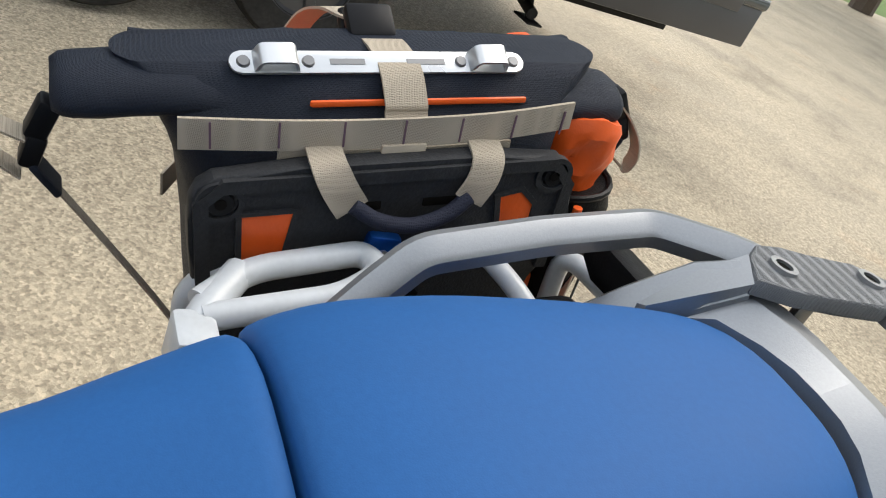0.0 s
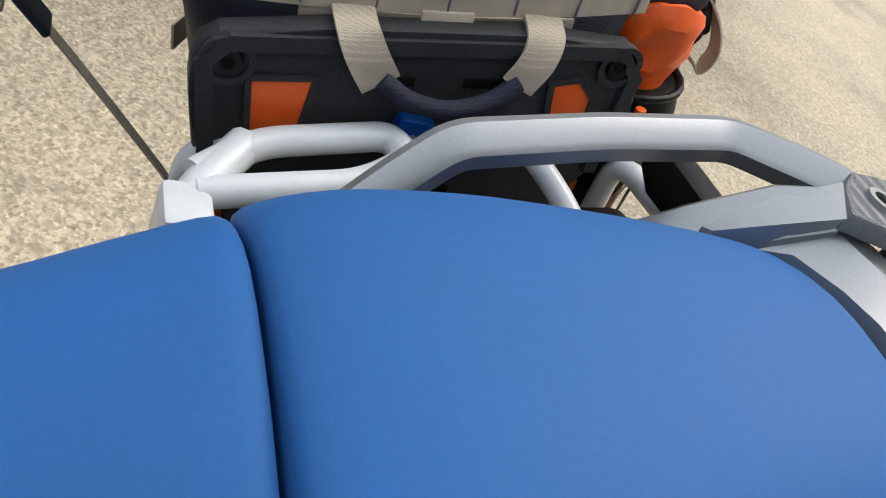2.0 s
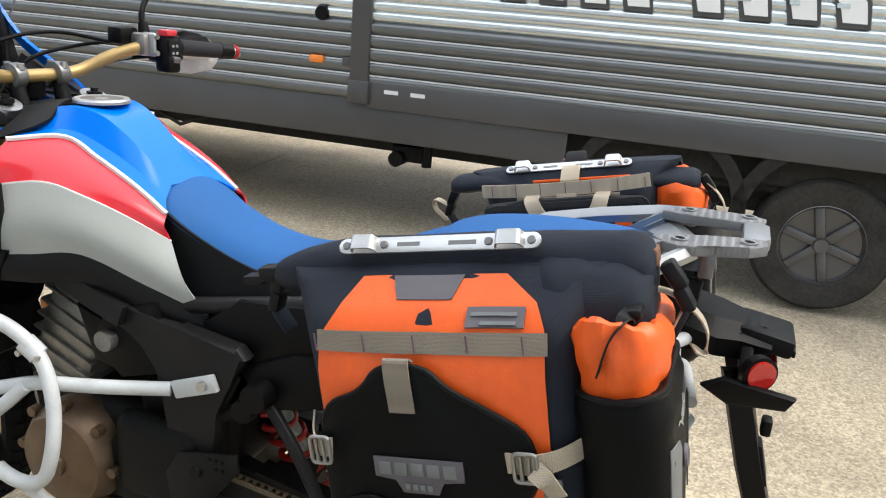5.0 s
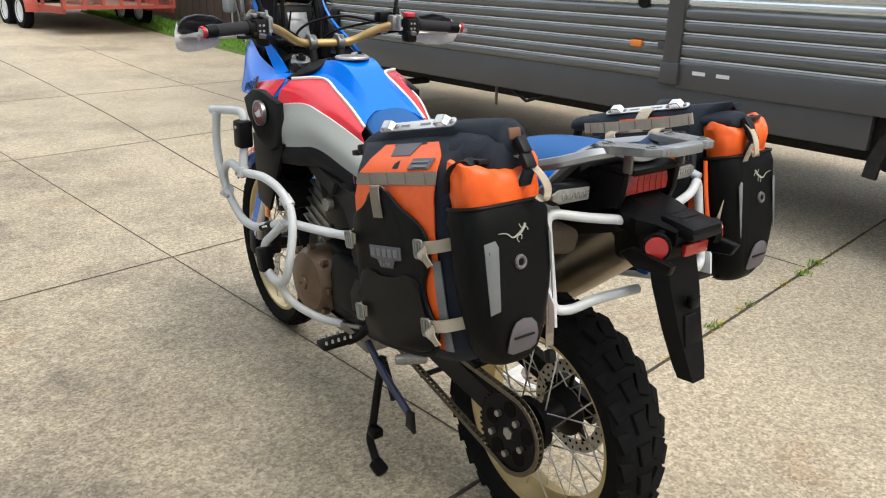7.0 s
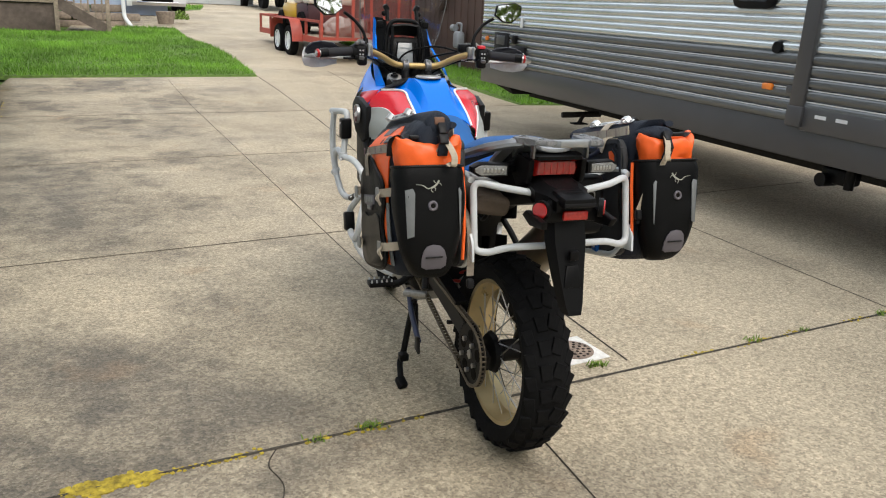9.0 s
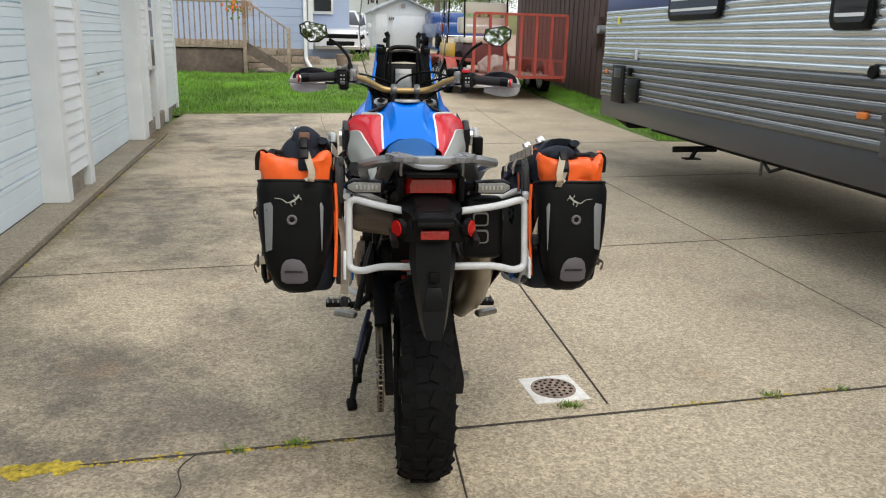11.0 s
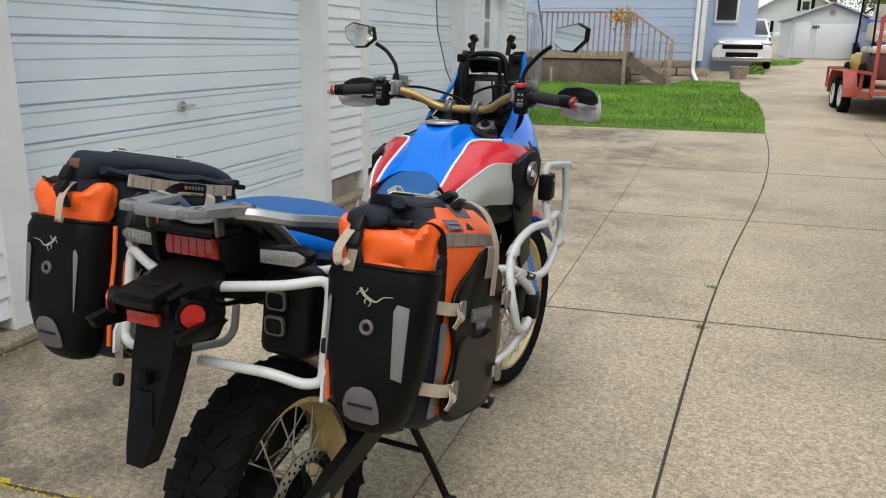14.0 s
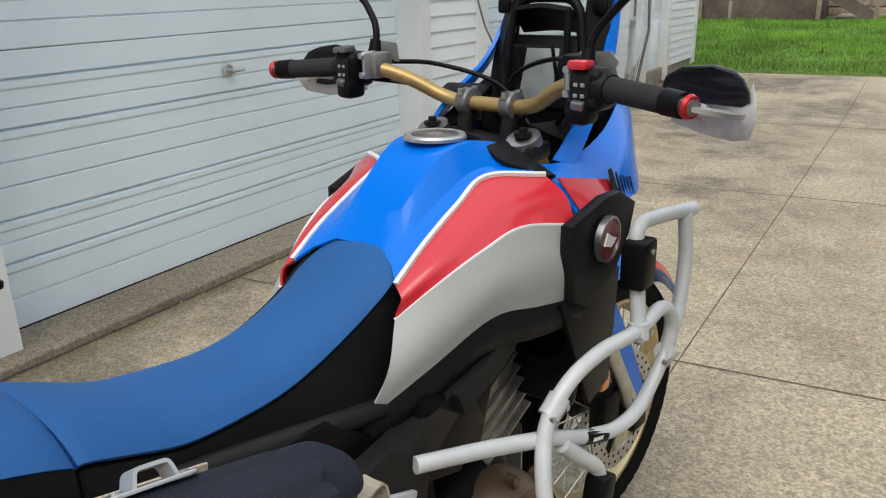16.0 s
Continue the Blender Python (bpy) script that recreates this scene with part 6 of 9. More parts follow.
# muffler
mpath = smooth_path([(0.172, 0.54, 0.44), (0.192, 0.41, 0.555), (0.186, 0.24, 0.69), (0.164, 0.07, 0.83)], 5)
part("muffler", add_sweep(bm_new(), mpath, [(0.057 * a, 0.080 * b) for a, b in circle_ring(1, 24)], scale=[0.65 + 0.35 * min(1, k / 5) for k in range(len(mpath))]), M_MUFFLER, bike, "steel muffler")
mrot = Euler((radians(-10), 0, 0)).to_matrix()
part("muffler_end_cap", add_box(bm_new(), (0.162, 0.035, 0.865), (0.122, 0.10, 0.185), 0.022, mrot, 3), M_BLACKPLASTIC, bike, "black muffler end cap with twin outlets")
for z in (0.900, 0.850):
    yo = -0.018 - (0.905 - z) * 0.17
    out = part("muffler_outlet", add_sweep(bm_new(), [Vector((0.152, yo, z)), Vector((0.152, yo - 0.008, z))], roundrect(0.046, 0.040, 0.010, 3)), M_CLAMP, bike)
    part("outlet_hole", add_sweep(bm_new(), [Vector((0.152, yo - 0.004, z)), Vector((0.152, yo - 0.0095, z))], roundrect(0.037, 0.031, 0.008, 3)), M_HOLE, out)
part("heat_shield", add_plate(bm_new(), [(0.12, 0.70), (0.36, 0.56), (0.40, 0.64), (0.14, 0.86)], 0.006, 0.002, lambda a, b, c: Vector((0.246 + c, a, b))), M_BLACKPLASTIC, bike)
part("muffler_clip", add_box(bm_new(), (0.185, 0.46, 0.52), (0.115, 0.03, 0.12), 0.01, Euler((radians(45), 0, 0)).to_matrix()), M_BLACKPLASTIC, bike)

# tank and fairing skins
def skin(curves, steps=5, rows=4, thick=0.004, facet=False, lean=0.0):
    """A smooth skin over several lengthwise curves of equal point count."""
    fine = [smooth_path(c, steps) for c in curves]
    n = min(len(f) for f in fine)
    cols = [[a[i].lerp(b[i], k / rows) for a, b in zip(fine, fine[1:]) for k in range(rows)] + [fine[-1][i]] if facet else smooth_path([f[i] for f in fine], rows) if len(fine) > 2 else [fine[0][i].lerp(fine[1][i], k / rows) for k in range(rows + 1)] for i in range(n)]
    bm = bm_new()
    vs = [[bm.verts.new((p.x, p.y, p.z + (lean * p.x if p.x > 0 else 0.0))) for p in c] for c in cols]
    for a, b in zip(vs, vs[1:]):
        for j in range(len(a) - 1):
            bm.faces.new((a[j], a[j + 1], b[j + 1], b[j]))
    bmesh.ops.recalc_face_normals(bm, faces=bm.faces)
    if thick:
        bmesh.ops.solidify(bm, geom=bm.faces[:], thickness=thick)
    return bm


CA = [(0, 0.882, 1.018), (0, 0.95, 1.085), (0, 1.02, 1.135), (0, 1.085, 1.149), (0, 1.17, 1.138)]
CB = [(0.046, 0.880, 1.016), (0.052, 0.95, 1.081), (0.060, 1.022, 1.130), (0.072, 1.09, 1.143), (0.080, 1.17, 1.128)]
CM = [(0.084, 0.862, 0.998), (0.079, 0.925, 1.040), (0.084, 1.005, 1.080), (0.096, 1.075, 1.103), (0.125, 1.155, 1.095)]
CC = [(0.107, 0.842, 0.978), (0.108, 0.910, 1.020), (0.108, 0.995, 1.060), (0.113, 1.068, 1.091), (0.190, 1.125, 1.089)]
CD = [(0.121, 0.822, 0.932), (0.155, 0.890, 0.974), (0.182, 0.962, 1.006), (0.203, 1.036, 1.025), (0.248, 1.122, 1.013)]
CE = [(0.124, 0.738, 0.806), (0.162, 0.845, 0.856), (0.198, 0.955, 0.904), (0.226, 1.045, 0.895), (0.250, 1.140, 0.884)]
part("fuel_tank", skin([flip(CC), flip(CM), flip(CB), CB, CM, CC], 8, 3, 0.004, True, 0.045), M_BLUE, bike, "glossy blue tank top with creased facets", angle=17)
for f in (lambda c: c, flip):
    mid = [tuple((Vector(a) + Vector(b)) / 2 + Vector((0.012, 0, 0.006))) for a, b in zip(CC, CD)]
    part("tank_stripe", skin([f(CC), f(mid), f(CD)], 6, 5, 0.004, False, 0.045), M_RED, bike, "glossy red tank side", angle=50)
    gm = [tuple((Vector(a) + Vector(b)) / 2 + Vector((0.016, 0, 0.0))) for a, b in zip(CD, CE)]
    part("side_panel", skin([f(CD), f(gm), f(CE)], 6, 5, 0.004, False, 0.045), M_GREYP, bike, "satin grey knee panel", angle=50)
    part("white_line", add_sweep(bm_new(), [p + Vector((0.001 if f(CC)[0][0] > 0 else -0.001, 0, 0.002 + (0.045 * p.x if p.x > 0 else 0.0))) for p in smooth_path(f(CC), 6)], rect_ring(0.008, 0.006)), M_WHITELINE, bike)
    part("grey_edge_line", add_sweep(bm_new(), [p + Vector((0.0, 0, 0.001 + (0.045 * p.x if p.x > 0 else 0.0))) for p in smooth_path(f(CD), 6)], rect_ring(0.005, 0.005)), M_WHITELINE, bike)
for f in (lambda c: c, flip):
    CE2 = [(0.122, 0.715, 0.752), (0.160, 0.835, 0.792), (0.192, 0.955, 0.842), (0.222, 1.045, 0.838), (0.246, 1.150, 0.832)]
    CE1 = [(x + 0.004, y, z + 0.004) for x, y, z in CE]
    CEm = [((a[0] + b[0]) / 2 + 0.010, (a[1] + b[1]) / 2, (a[2] + b[2]) / 2) for a, b in zip(CE, CE2)]
    part("knee_cover", skin([f(CE1), f(CEm), f(CE2)], 6, 4, 0.006, False, 0.045), M_DARKPLASTIC, bike, "black trim below the grey panel")
part("tank_core", add_loft(bm_new(), [[(x, y, z) for x, z in ((-w, zb), (w, zb), (w * 0.9, zt), (-w * 0.9, zt))] for y, w, zb, zt in ((0.80, 0.07, 0.82, 0.93), (0.93, 0.075, 0.86, 1.01), (1.05, 0.085, 0.90, 1.06), (1.2, 0.12, 0.90, 1.05))]), M_ENGBLACK, bike)
cap = part("tank_cap", add_lathe(bm_new(), [(0.004, 0.0), (0.004, 0.0040), (0.042, 0.0035), (0.044, 0.0045), (0.051, 0.0045), (0.054, 0.001), (0.054, -0.004)], axis="z", n=40), M_HGSILVER, bike, "round silver fuel cap")
cap.matrix_basis = pose(0, 1.083, 1.150, -1)
part("cap_ring", add_lathe(bm_new(), [(0.006, 0.0038), (0.040, 0.0042), (0.0415, 0.0030)], axis="z", n=32), M_CAPDARK, cap)
# black fairing side with badge, blue nose panels
for sx in (-1, 1):
    fx = (lambda c, sx=sx: [(sx * p[0], p[1], p[2]) for p in c])
    fo = [(1.125, 0.885), (1.106, 0.965), (1.108, 1.018), (1.210, 1.046), (1.265, 1.043), (1.350, 1.004), (1.300, 0.960), (1.262, 0.935), (1.252, 0.895), (1.168, 0.862)]
    part("fairing_side", add_plate(bm_new(), fo, 0.024, 0.008, lambda a, b, c, sx=sx: Vector((sx * (0.268 - 0.9 * (a - 1.23) ** 2 - 0.6 * (b - 0.97) ** 2) + c, a - 0.028, b + 0.012 + 0.004 * sx))), M_DARKPLASTIC, bike, "black angular side fairing", angle=25)
    p = Vector((sx * 0.2815, 1.173, 0.989 + 0.004 * sx))
    badge = part("badge", add_cyl(bm_new(), p - Vector((sx * 0.004, 0, 0)), p + Vector((sx * 0.004, 0.0, 0)), 0.037, n=36), M_BADGE, bike, "round red badge with a plain silver mark")
    part("badge_ring", add_lathe(bm_new(), [(0.035, -0.005), (0.039, -0.005), (0.039, 0.006), (0.035, 0.006)], p, "x", 36), M_STEEL, badge)
    part("badge_mark", add_plate(bm_new(), [(-0.022, -0.006), (0.004, -0.014), (0.022, -0.002), (0.004, 0.004), (-0.012, 0.014)], 0.003, 0, lambda a, b, c, p=p, sx=sx: p + Vector((sx * 0.005 + c, a, b))), M_WHITELINE, badge)
    T = [(0.135, 1.165, 1.100), (0.165, 1.25, 1.096), (0.165, 1.38, 1.125), (0.132, 1.52, 1.165), (0.10, 1.61, 1.17)]
    T2 = [(0.180, 1.165, 1.080), (0.214, 1.25, 1.072), (0.210, 1.38, 1.085), (0.165, 1.51, 1.115), (0.122, 1.61, 1.12)]
    B2 = [(0.235, 1.165, 1.022), (0.257, 1.25, 1.034), (0.242, 1.38, 1.022), (0.185, 1.50, 1.050), (0.130, 1.60, 1.065)]
    part("nose_panel", skin([fx(T), fx(T2), fx(B2)], 5, 5), M_BLUE, bike, "blue front side panel")
    part("red_flash", skin([fx([(0.190, 1.168, 1.085), (0.216, 1.22, 1.076), (0.236, 1.29, 1.062)]), fx([(0.240, 1.168, 1.028), (0.256, 1.21, 1.040), (0.252, 1.275, 1.040)])], 4, 3, 0.003), M_RED, bike)
    for ya, za, w, h in ((1.262, 1.060, 0.036, 0.046), (1.292, 1.054, 0.012, 0.038), (1.308, 1.049, 0.010, 0.030), (1.322, 1.046, 0.008, 0.030), (1.337, 1.042, 0.011, 0.028), (1.353, 1.039, 0.011, 0.028)):
        part("name_shape", add_plate(bm_new(), [(ya - w / 2, za - h / 2), (ya + w / 2 - 0.004, za - h / 2), (ya + w / 2 + 0.004, za + h / 2), (ya - w / 2 + (0.024 if w > 0.03 else 0.010), za + h / 2)], 0.002, 0, lambda a, b, c, sx=sx: Vector((sx * (0.249 - 0.15 * (a - 1.29) - 0.45 * (b - 1.04)) + c, a, b))), M_BLACKPLASTIC, bike)
    # inner upright of the cowl
    W1 = [(0.150, 1.22, 1.10), (0.155, 1.32, 1.17), (0.135, 1.44, 1.25), (0.118, 1.52, 1.37)]
    W2 = [(0.180, 1.25, 1.088), (0.166, 1.345, 1.152), (0.142, 1.465, 1.240), (0.122, 1.535, 1.37)]
    part("cowl_strut", skin([fx(W1), fx(W2)], 5, 3, 0.008), M_BLUE, bike, "blue cowl strut beside the dash")
    part("cowl_inner", skin([fx([(0.085, 1.46, 1.16), (0.082, 1.48, 1.26), (0.085, 1.50, 1.37)]), fx([(0.122, 1.46, 1.17), (0.118, 1.50, 1.27), (0.116, 1.525, 1.372)])], 4, 3, 0.006), M_BLACKPLASTIC, bike)
part("headlight_cowl", add_loft(bm_new(), [[(x, y, z) for x, z in ((-w, zb), (w, zb), (w * 0.9, zt), (-w * 0.9, zt))] for y, w, zb, zt in ((1.42, 0.15, 0.96, 1.16), (1.56, 0.13, 0.93, 1.19), (1.68, 0.09, 0.94, 1.10))]), M_BLACKPLASTIC, bike)

# dash, navigation frame
dash = part("dash_panel", add_box(bm_new(), (0, 1.455, 1.215), (0.17, 0.05, 0.15), 0.015, Euler((radians(-18), 0, 0)).to_matrix()), M_BLACKPLASTIC, bike, "black instrument panel")
part("display", add_box(bm_new(), (0, 1.427, 1.212), (0.075, 0.006, 0.115), 0.004, Euler((radians(-18), 0, 0)).to_matrix()), M_SCREEN, dash, "grey display glass")
part("dash_hoop", add_tube(bm_new(), [(-0.075, 1.42, 1.15), (-0.092, 1.44, 1.24), (-0.066, 1.46, 1.362), (0.066, 1.46, 1.362), (0.092, 1.44, 1.24), (0.075, 1.42, 1.15)], 0.010, 0.04), M_BLACKPLASTIC, bike, "black tubular dash hoop")
part("dash_visor", skin([[(-0.065, 1.43, 1.345), (0, 1.43, 1.352), (0.065, 1.43, 1.345)], [(-0.072, 1.49, 1.30), (0, 1.50, 1.305), (0.072, 1.49, 1.30)]], 4, 3, 0.01), M_BLACKPLASTIC, bike)
for sx in (-1, 1):
    camr = part("accessory_mount", add_box(add_cyl(bm_new(), (sx * 0.07, 1.48, 1.36), (sx * 0.07, 1.50, 1.41), 0.009), (sx * 0.072, 1.505, 1.415), (0.022, 0.03, 0.028), 0.004, Euler((0, 0.5 * sx, 0)).to_matrix()), M_BLACKPLASTIC, bike)
    part("mount_ball", add_sphere(bm_new(), (sx * 0.082, 1.50, 1.39), (0.012, 0.012, 0.012)), M_BLACKPLASTIC, camr)
    part("mount_clip", add_box(bm_new(), (sx * 0.108, 1.47, 1.345), (0.03, 0.012, 0.03), 0.006), M_BLACKPLASTIC, bike)
for sx in (-1, 1):
    part("dash_wing", skin([[(sx * 0.075, 1.425, 1.12), (sx * 0.080, 1.44, 1.24), (sx * 0.078, 1.47, 1.36)], [(sx * 0.128, 1.44, 1.14), (sx * 0.124, 1.47, 1.25), (sx * 0.110, 1.51, 1.37)]], 4, 3, 0.008), M_BLACKPLASTIC, bike, "black dash side wing")
    part("dash_stay", add_tube(bm_new(), [(sx * 0.06, 1.43, 1.12), (sx * 0.066, 1.415, 1.22), (sx * 0.06, 1.43, 1.34)], 0.007, 0.03), M_BLACKPLASTIC, bike)
    part("cowl_shelf", skin([[(sx * 0.05, 1.30, 1.135), (sx * 0.06, 1.37, 1.13), (sx * 0.07, 1.43, 1.13)], [(sx * 0.145, 1.27, 1.12), (sx * 0.150, 1.36, 1.155), (sx * 0.135, 1.44, 1.20)]], 4, 3, 0.006), M_BLACKPLASTIC, bike)
part("display_bezel", add_sweep(bm_new(), [Vector((a, 1.4235 - 0.325 * (b - 1.212), b)) for a, b in ((-0.042, 1.152), (0.042, 1.152), (0.042, 1.272), (-0.042, 1.272))], circle_ring(0.004, 8), closed=True), M_DARKPLASTIC, dash)
part("front_storage_pod", add_box(bm_new(), (-0.115, 1.335, 1.185), (0.10, 0.06, 0.022), 0.006, Euler((0.2, 0, 0.25)).to_matrix()), M_BLACKPLASTIC, bike, "flat black pod beside the dash")
M_GLASS = material("clear_screen", (0.95, 0.97, 0.98), 0.02, transmission=1.0)
sw = [[Vector((0.205 * math.sin(a) * k, 1.64 - 0.20 * s + 0.10 * (1 - math.cos(a)) * -1.0, 1.16 + 0.56 * s)) for a in [radians(-75 + 150 * i / 16) for i in range(17)]] for s, k in ((0.0, 0.72), (0.25, 0.95), (0.5, 1.02), (0.75, 0.95), (0.92, 0.75), (1.0, 0.45))]
bm = bm_new()
vs = [[bm.verts.new(p) for p in r] for r in sw]
for a, b in zip(vs, vs[1:]):
    for j in range(16):
        bm.faces.new((a[j], a[j + 1], b[j + 1], b[j]))
bmesh.ops.recalc_face_normals(bm, faces=bm.faces)
bmesh.ops.solidify(bm, geom=bm.faces[:], thickness=0.003)
screen = part("windscreen", bm, M_GLASS, bike, "tall clear windscreen")
screen.visible_shadow = False
edge = [r[0] for r in sw] + sw[-1][1:] + [r[-1] for r in reversed(sw[:-1])]
part("windscreen_edge", add_sweep(bm_new(), edge, circle_ring(0.0022, 6)), M_CLEAR, screen)

# fork, front mudguard
for sx in (-1, 1):
    x = sx * 0.105
    top, bot = Vector((x, 1.215, 1.128)), FA + Vector((x, -0.01, 0.02))
    part("fork_tube", steered(add_cyl(bm_new(), top, top.lerp(bot, 0.56), 0.0275)), M_GOLD, bike, "gold fork tube")
    part("fork_slider", steered(add_cyl(bm_new(), top.lerp(bot, 0.5), bot, 0.022)), M_STEEL, bike)
    part("fork_foot", steered(add_box(bm_new(), bot, (0.05, 0.07, 0.10), 0.015)), M_ENGBLACK, bike)
    part("fork_guard", steered(add_sweep(bm_new(), smooth_path([top.lerp(bot, 0.55) + Vector((sx * 0.012, 0.035, 0)), top.lerp(bot, 0.8) + Vector((sx * 0.014, 0.03, 0)), bot + Vector((sx * 0.014, 0.0, 0.02))], 4), rect_ring(0.055, 0.012), up=(sx, 0, 0))), M_BLUE, bike, "blue fork guard")
    part("brake_caliper", steered(add_box(bm_new(), FA + Vector((sx * 0.085, -0.12, 0.06)), (0.05, 0.08, 0.11), 0.015)), M_ENGBLACK, bike)
    part("fork_cap", steered(add_cyl(bm_new(), top - Vector((0, 0, 0.004)), top + Vector((0, -0.006, 0.010)), 0.032, 0.030, 24)), M_STEEL, bike)
    part("side_reflector", steered(add_box(bm_new(), (sx * 0.145, 1.47, 0.565), (0.012, 0.035, 0.045), 0.005)), M_PEARL, bike, "orange reflector")
part("top_clamp", steered(add_plate(bm_new(), [(-0.14, -0.03), (-0.05, -0.045), (0.05, -0.045), (0.14, -0.03), (0.13, 0.035), (0.05, 0.045), (-0.05, 0.045), (-0.13, 0.035)], 0.03, 0.006, lambda a, b, c: Vector((a, 1.222 + b, 1.112 + c)))), M_FRAME, bike, "black top clamp")
part("lower_clamp", steered(add_box(bm_new(), (0, 1.31, 0.97), (0.27, 0.09, 0.05), 0.015)), M_FRAME, bike)
G1 = [Vector((0, FA.y + 0.385 * math.cos(a), FA.z + 0.40 * math.sin(a))) for a in [radians(35 + 105 * k / 8) for k in range(9)]]
for nm, w0 in (("front_mudguard", 0.062),):
    l_ = [(-w0, p.y, p.z - 0.03) for p in G1]
    c_ = [(0, p.y, p.z + 0.01) for p in G1]
    r_ = [(w0, p.y, p.z - 0.03) for p in G1]
    part(nm, steered(skin([l_, c_, r_], 2, 4)), M_BLUE, bike, "blue front mudguard")
part("mudguard_stripe", steered(skin([[(0.064, p.y, p.z - 0.027) for p in G1[:5]], [(0.05, p.y, p.z - 0.004) for p in G1[:5]]], 2, 2, 0.002)), M_RED, bike)
part("mudguard_stripe", steered(skin([[(-0.064, p.y, p.z - 0.027) for p in G1[:5]], [(-0.05, p.y, p.z - 0.004) for p in G1[:5]]], 2, 2, 0.002)), M_RED, bike)

# handlebar
def add_lathe_dir(p, d):
    """A red ring round the end of a bar."""
    return add_sweep(bm_new(), [p, p + d * 0.003, p + d * 0.009], circle_ring(1.0, 24), up=(0, 0, 1), scale=[0.0160, 0.0178, 0.0155])


barp = [(-0.425, 1.115, 1.232), (-0.235, 1.175, 1.246), (-0.165, 1.215, 1.222), (-0.095, 1.250, 1.180), (0.095, 1.250, 1.180), (0.165, 1.215, 1.222), (0.235, 1.175, 1.246), (0.425, 1.115, 1.232)]
hbar = part("handlebar", steered(add_tube(bm_new(), barp, 0.0135, 0.05, 16)), M_GOLD, bike, "gold tapered handlebar")
for sx in (-1, 1):
    rz = part("bar_riser", steered(add_cyl(bm_new(), (sx * 0.05, 1.232, 1.105), (sx * 0.05, 1.247, 1.168), 0.017, 0.015, 18)), M_DARKPLASTIC, hbar, "black handlebar riser")
    ring = [(0.028 * math.cos(q), 0.026 * math.sin(q)) for q in [2 * math.pi * k / 20 for k in range(20)]]
    part("bar_clamp", steered(add_plate(bm_new(), ring, 0.026, 0.004, lambda a, b, c, sx=sx: Vector((sx * 0.05 + c, 1.250 + a, 1.182 + b)))), M_CLAMP, hbar, "grey handlebar clamp")
    for e in (-1, 1):
        bc = Vector((sx * 0.05, 1.250 + e * 0.020, 1.196))
        part("clamp_bolt", steered(add_cyl(bm_new(), bc, bc + Vector((0, 0, 0.012)), 0.007, n=14)), M_STEEL, hbar)
    fc = Vector((sx * 0.105, 1.209, 1.138))
    part("fork_adjuster", steered(add_cyl(add_cyl(bm_new(), fc, fc + Vector((0, 0, 0.008)), 0.016, n=8), fc, fc + Vector((0, 0, 0.016)), 0.008, n=8)), M_DARKPLASTIC, bike, "dark fork adjuster")
    part("bar_mark", steered(add_cyl(bm_new(), (sx * 0.140, 1.2285, 1.2065), (sx * 0.1415, 1.2277, 1.2075), 0.0139, n=16)), M_DARKPLASTIC, hbar) if sx < 0 else None
    g0, g1 = Vector((sx * 0.30, 1.154, 1.2405)), Vector((sx * 0.432, 1.113, 1.232))
    part("grip", steered(add_cyl(bm_new(), g0, g1, 0.0185, 0.0175, 24)), M_GRIP, hbar, "black rubber grip")
    part("grip_collar", steered(add_cyl(bm_new(), g1 - (g1 - g0).normalized() * 0.030, g1 + (g1 - g0).normalized() * 0.002, 0.0195, 0.0185, 14)), M_BLACKPLASTIC, hbar)
    part("bar_end_neck", steered(add_cyl(bm_new(), g1, g1 + (g1 - g0).normalized() * 0.010, 0.0135, n=18)), M_STEEL, hbar)
    part("bar_end", steered(add_lathe_dir(g1 + (g1 - g0).normalized() * 0.008, (g1 - g0).normalized())), M_REDANOD, hbar, "red bar end weight")
    part("bar_end_cap", steered(add_cyl(bm_new(), g1 + (g1 - g0).normalized() * 0.016, g1 + (g1 - g0).normalized() * 0.0185, 0.0115, n=18)), M_STEEL, hbar)
    sw_ = part("switch_housing", steered(add_box(add_box(bm_new(), (sx * 0.265, 1.163, 1.238), (0.058, 0.062, 0.066), 0.014, None, 3), (sx * 0.258, 1.145, 1.205), (0.04, 0.045, 0.04), 0.01)), M_BLACKPLASTIC, hbar, "black switch housing")
    for k in range(3):
        part("switch_button", steered(add_box(bm_new(), (sx * (0.25 + 0.016 * k), 1.131, 1.245 - 0.012 * k), (0.012, 0.008, 0.012), 0.003)), M_DARKPLASTIC, sw_)
    part("switch_barrel", steered(add_cyl(bm_new(), (sx * 0.288, 1.1578, 1.2400), (sx * 0.302, 1.1535, 1.2392), 0.030, 0.022, 20)), M_DARKPLASTIC, sw_)
    part("switch_panel", steered(add_box(bm_new(), (sx * 0.262, 1.1305, 1.236), (0.034, 0.006, 0.048), 0.004)), M_DARKPLASTIC, sw_)
    for k in range(4):
        part("switch_mark", steered(add_box(bm_new(), (sx * (0.256 + 0.012 * (k % 2)), 1.1268, 1.246 - 0.016 * (k // 2)), (0.007, 0.002, 0.006), 0.001)), M_HGSILVER, sw_)
    part("switch_rocker", steered(add_box(bm_new(), (sx * 0.262, 1.126, 1.216), (0.022, 0.014, 0.014), 0.004, Euler((0.3, 0.1, 0)).to_matrix())), M_CLAMP, sw_)
    part("clamp_cheek", steered(add_box(bm_new(), (sx * 0.2275, 1.168, 1.247), (0.010, 0.036, 0.052), 0.005, None, 3)), M_HGSILVER, sw_, "silver lever clamp")
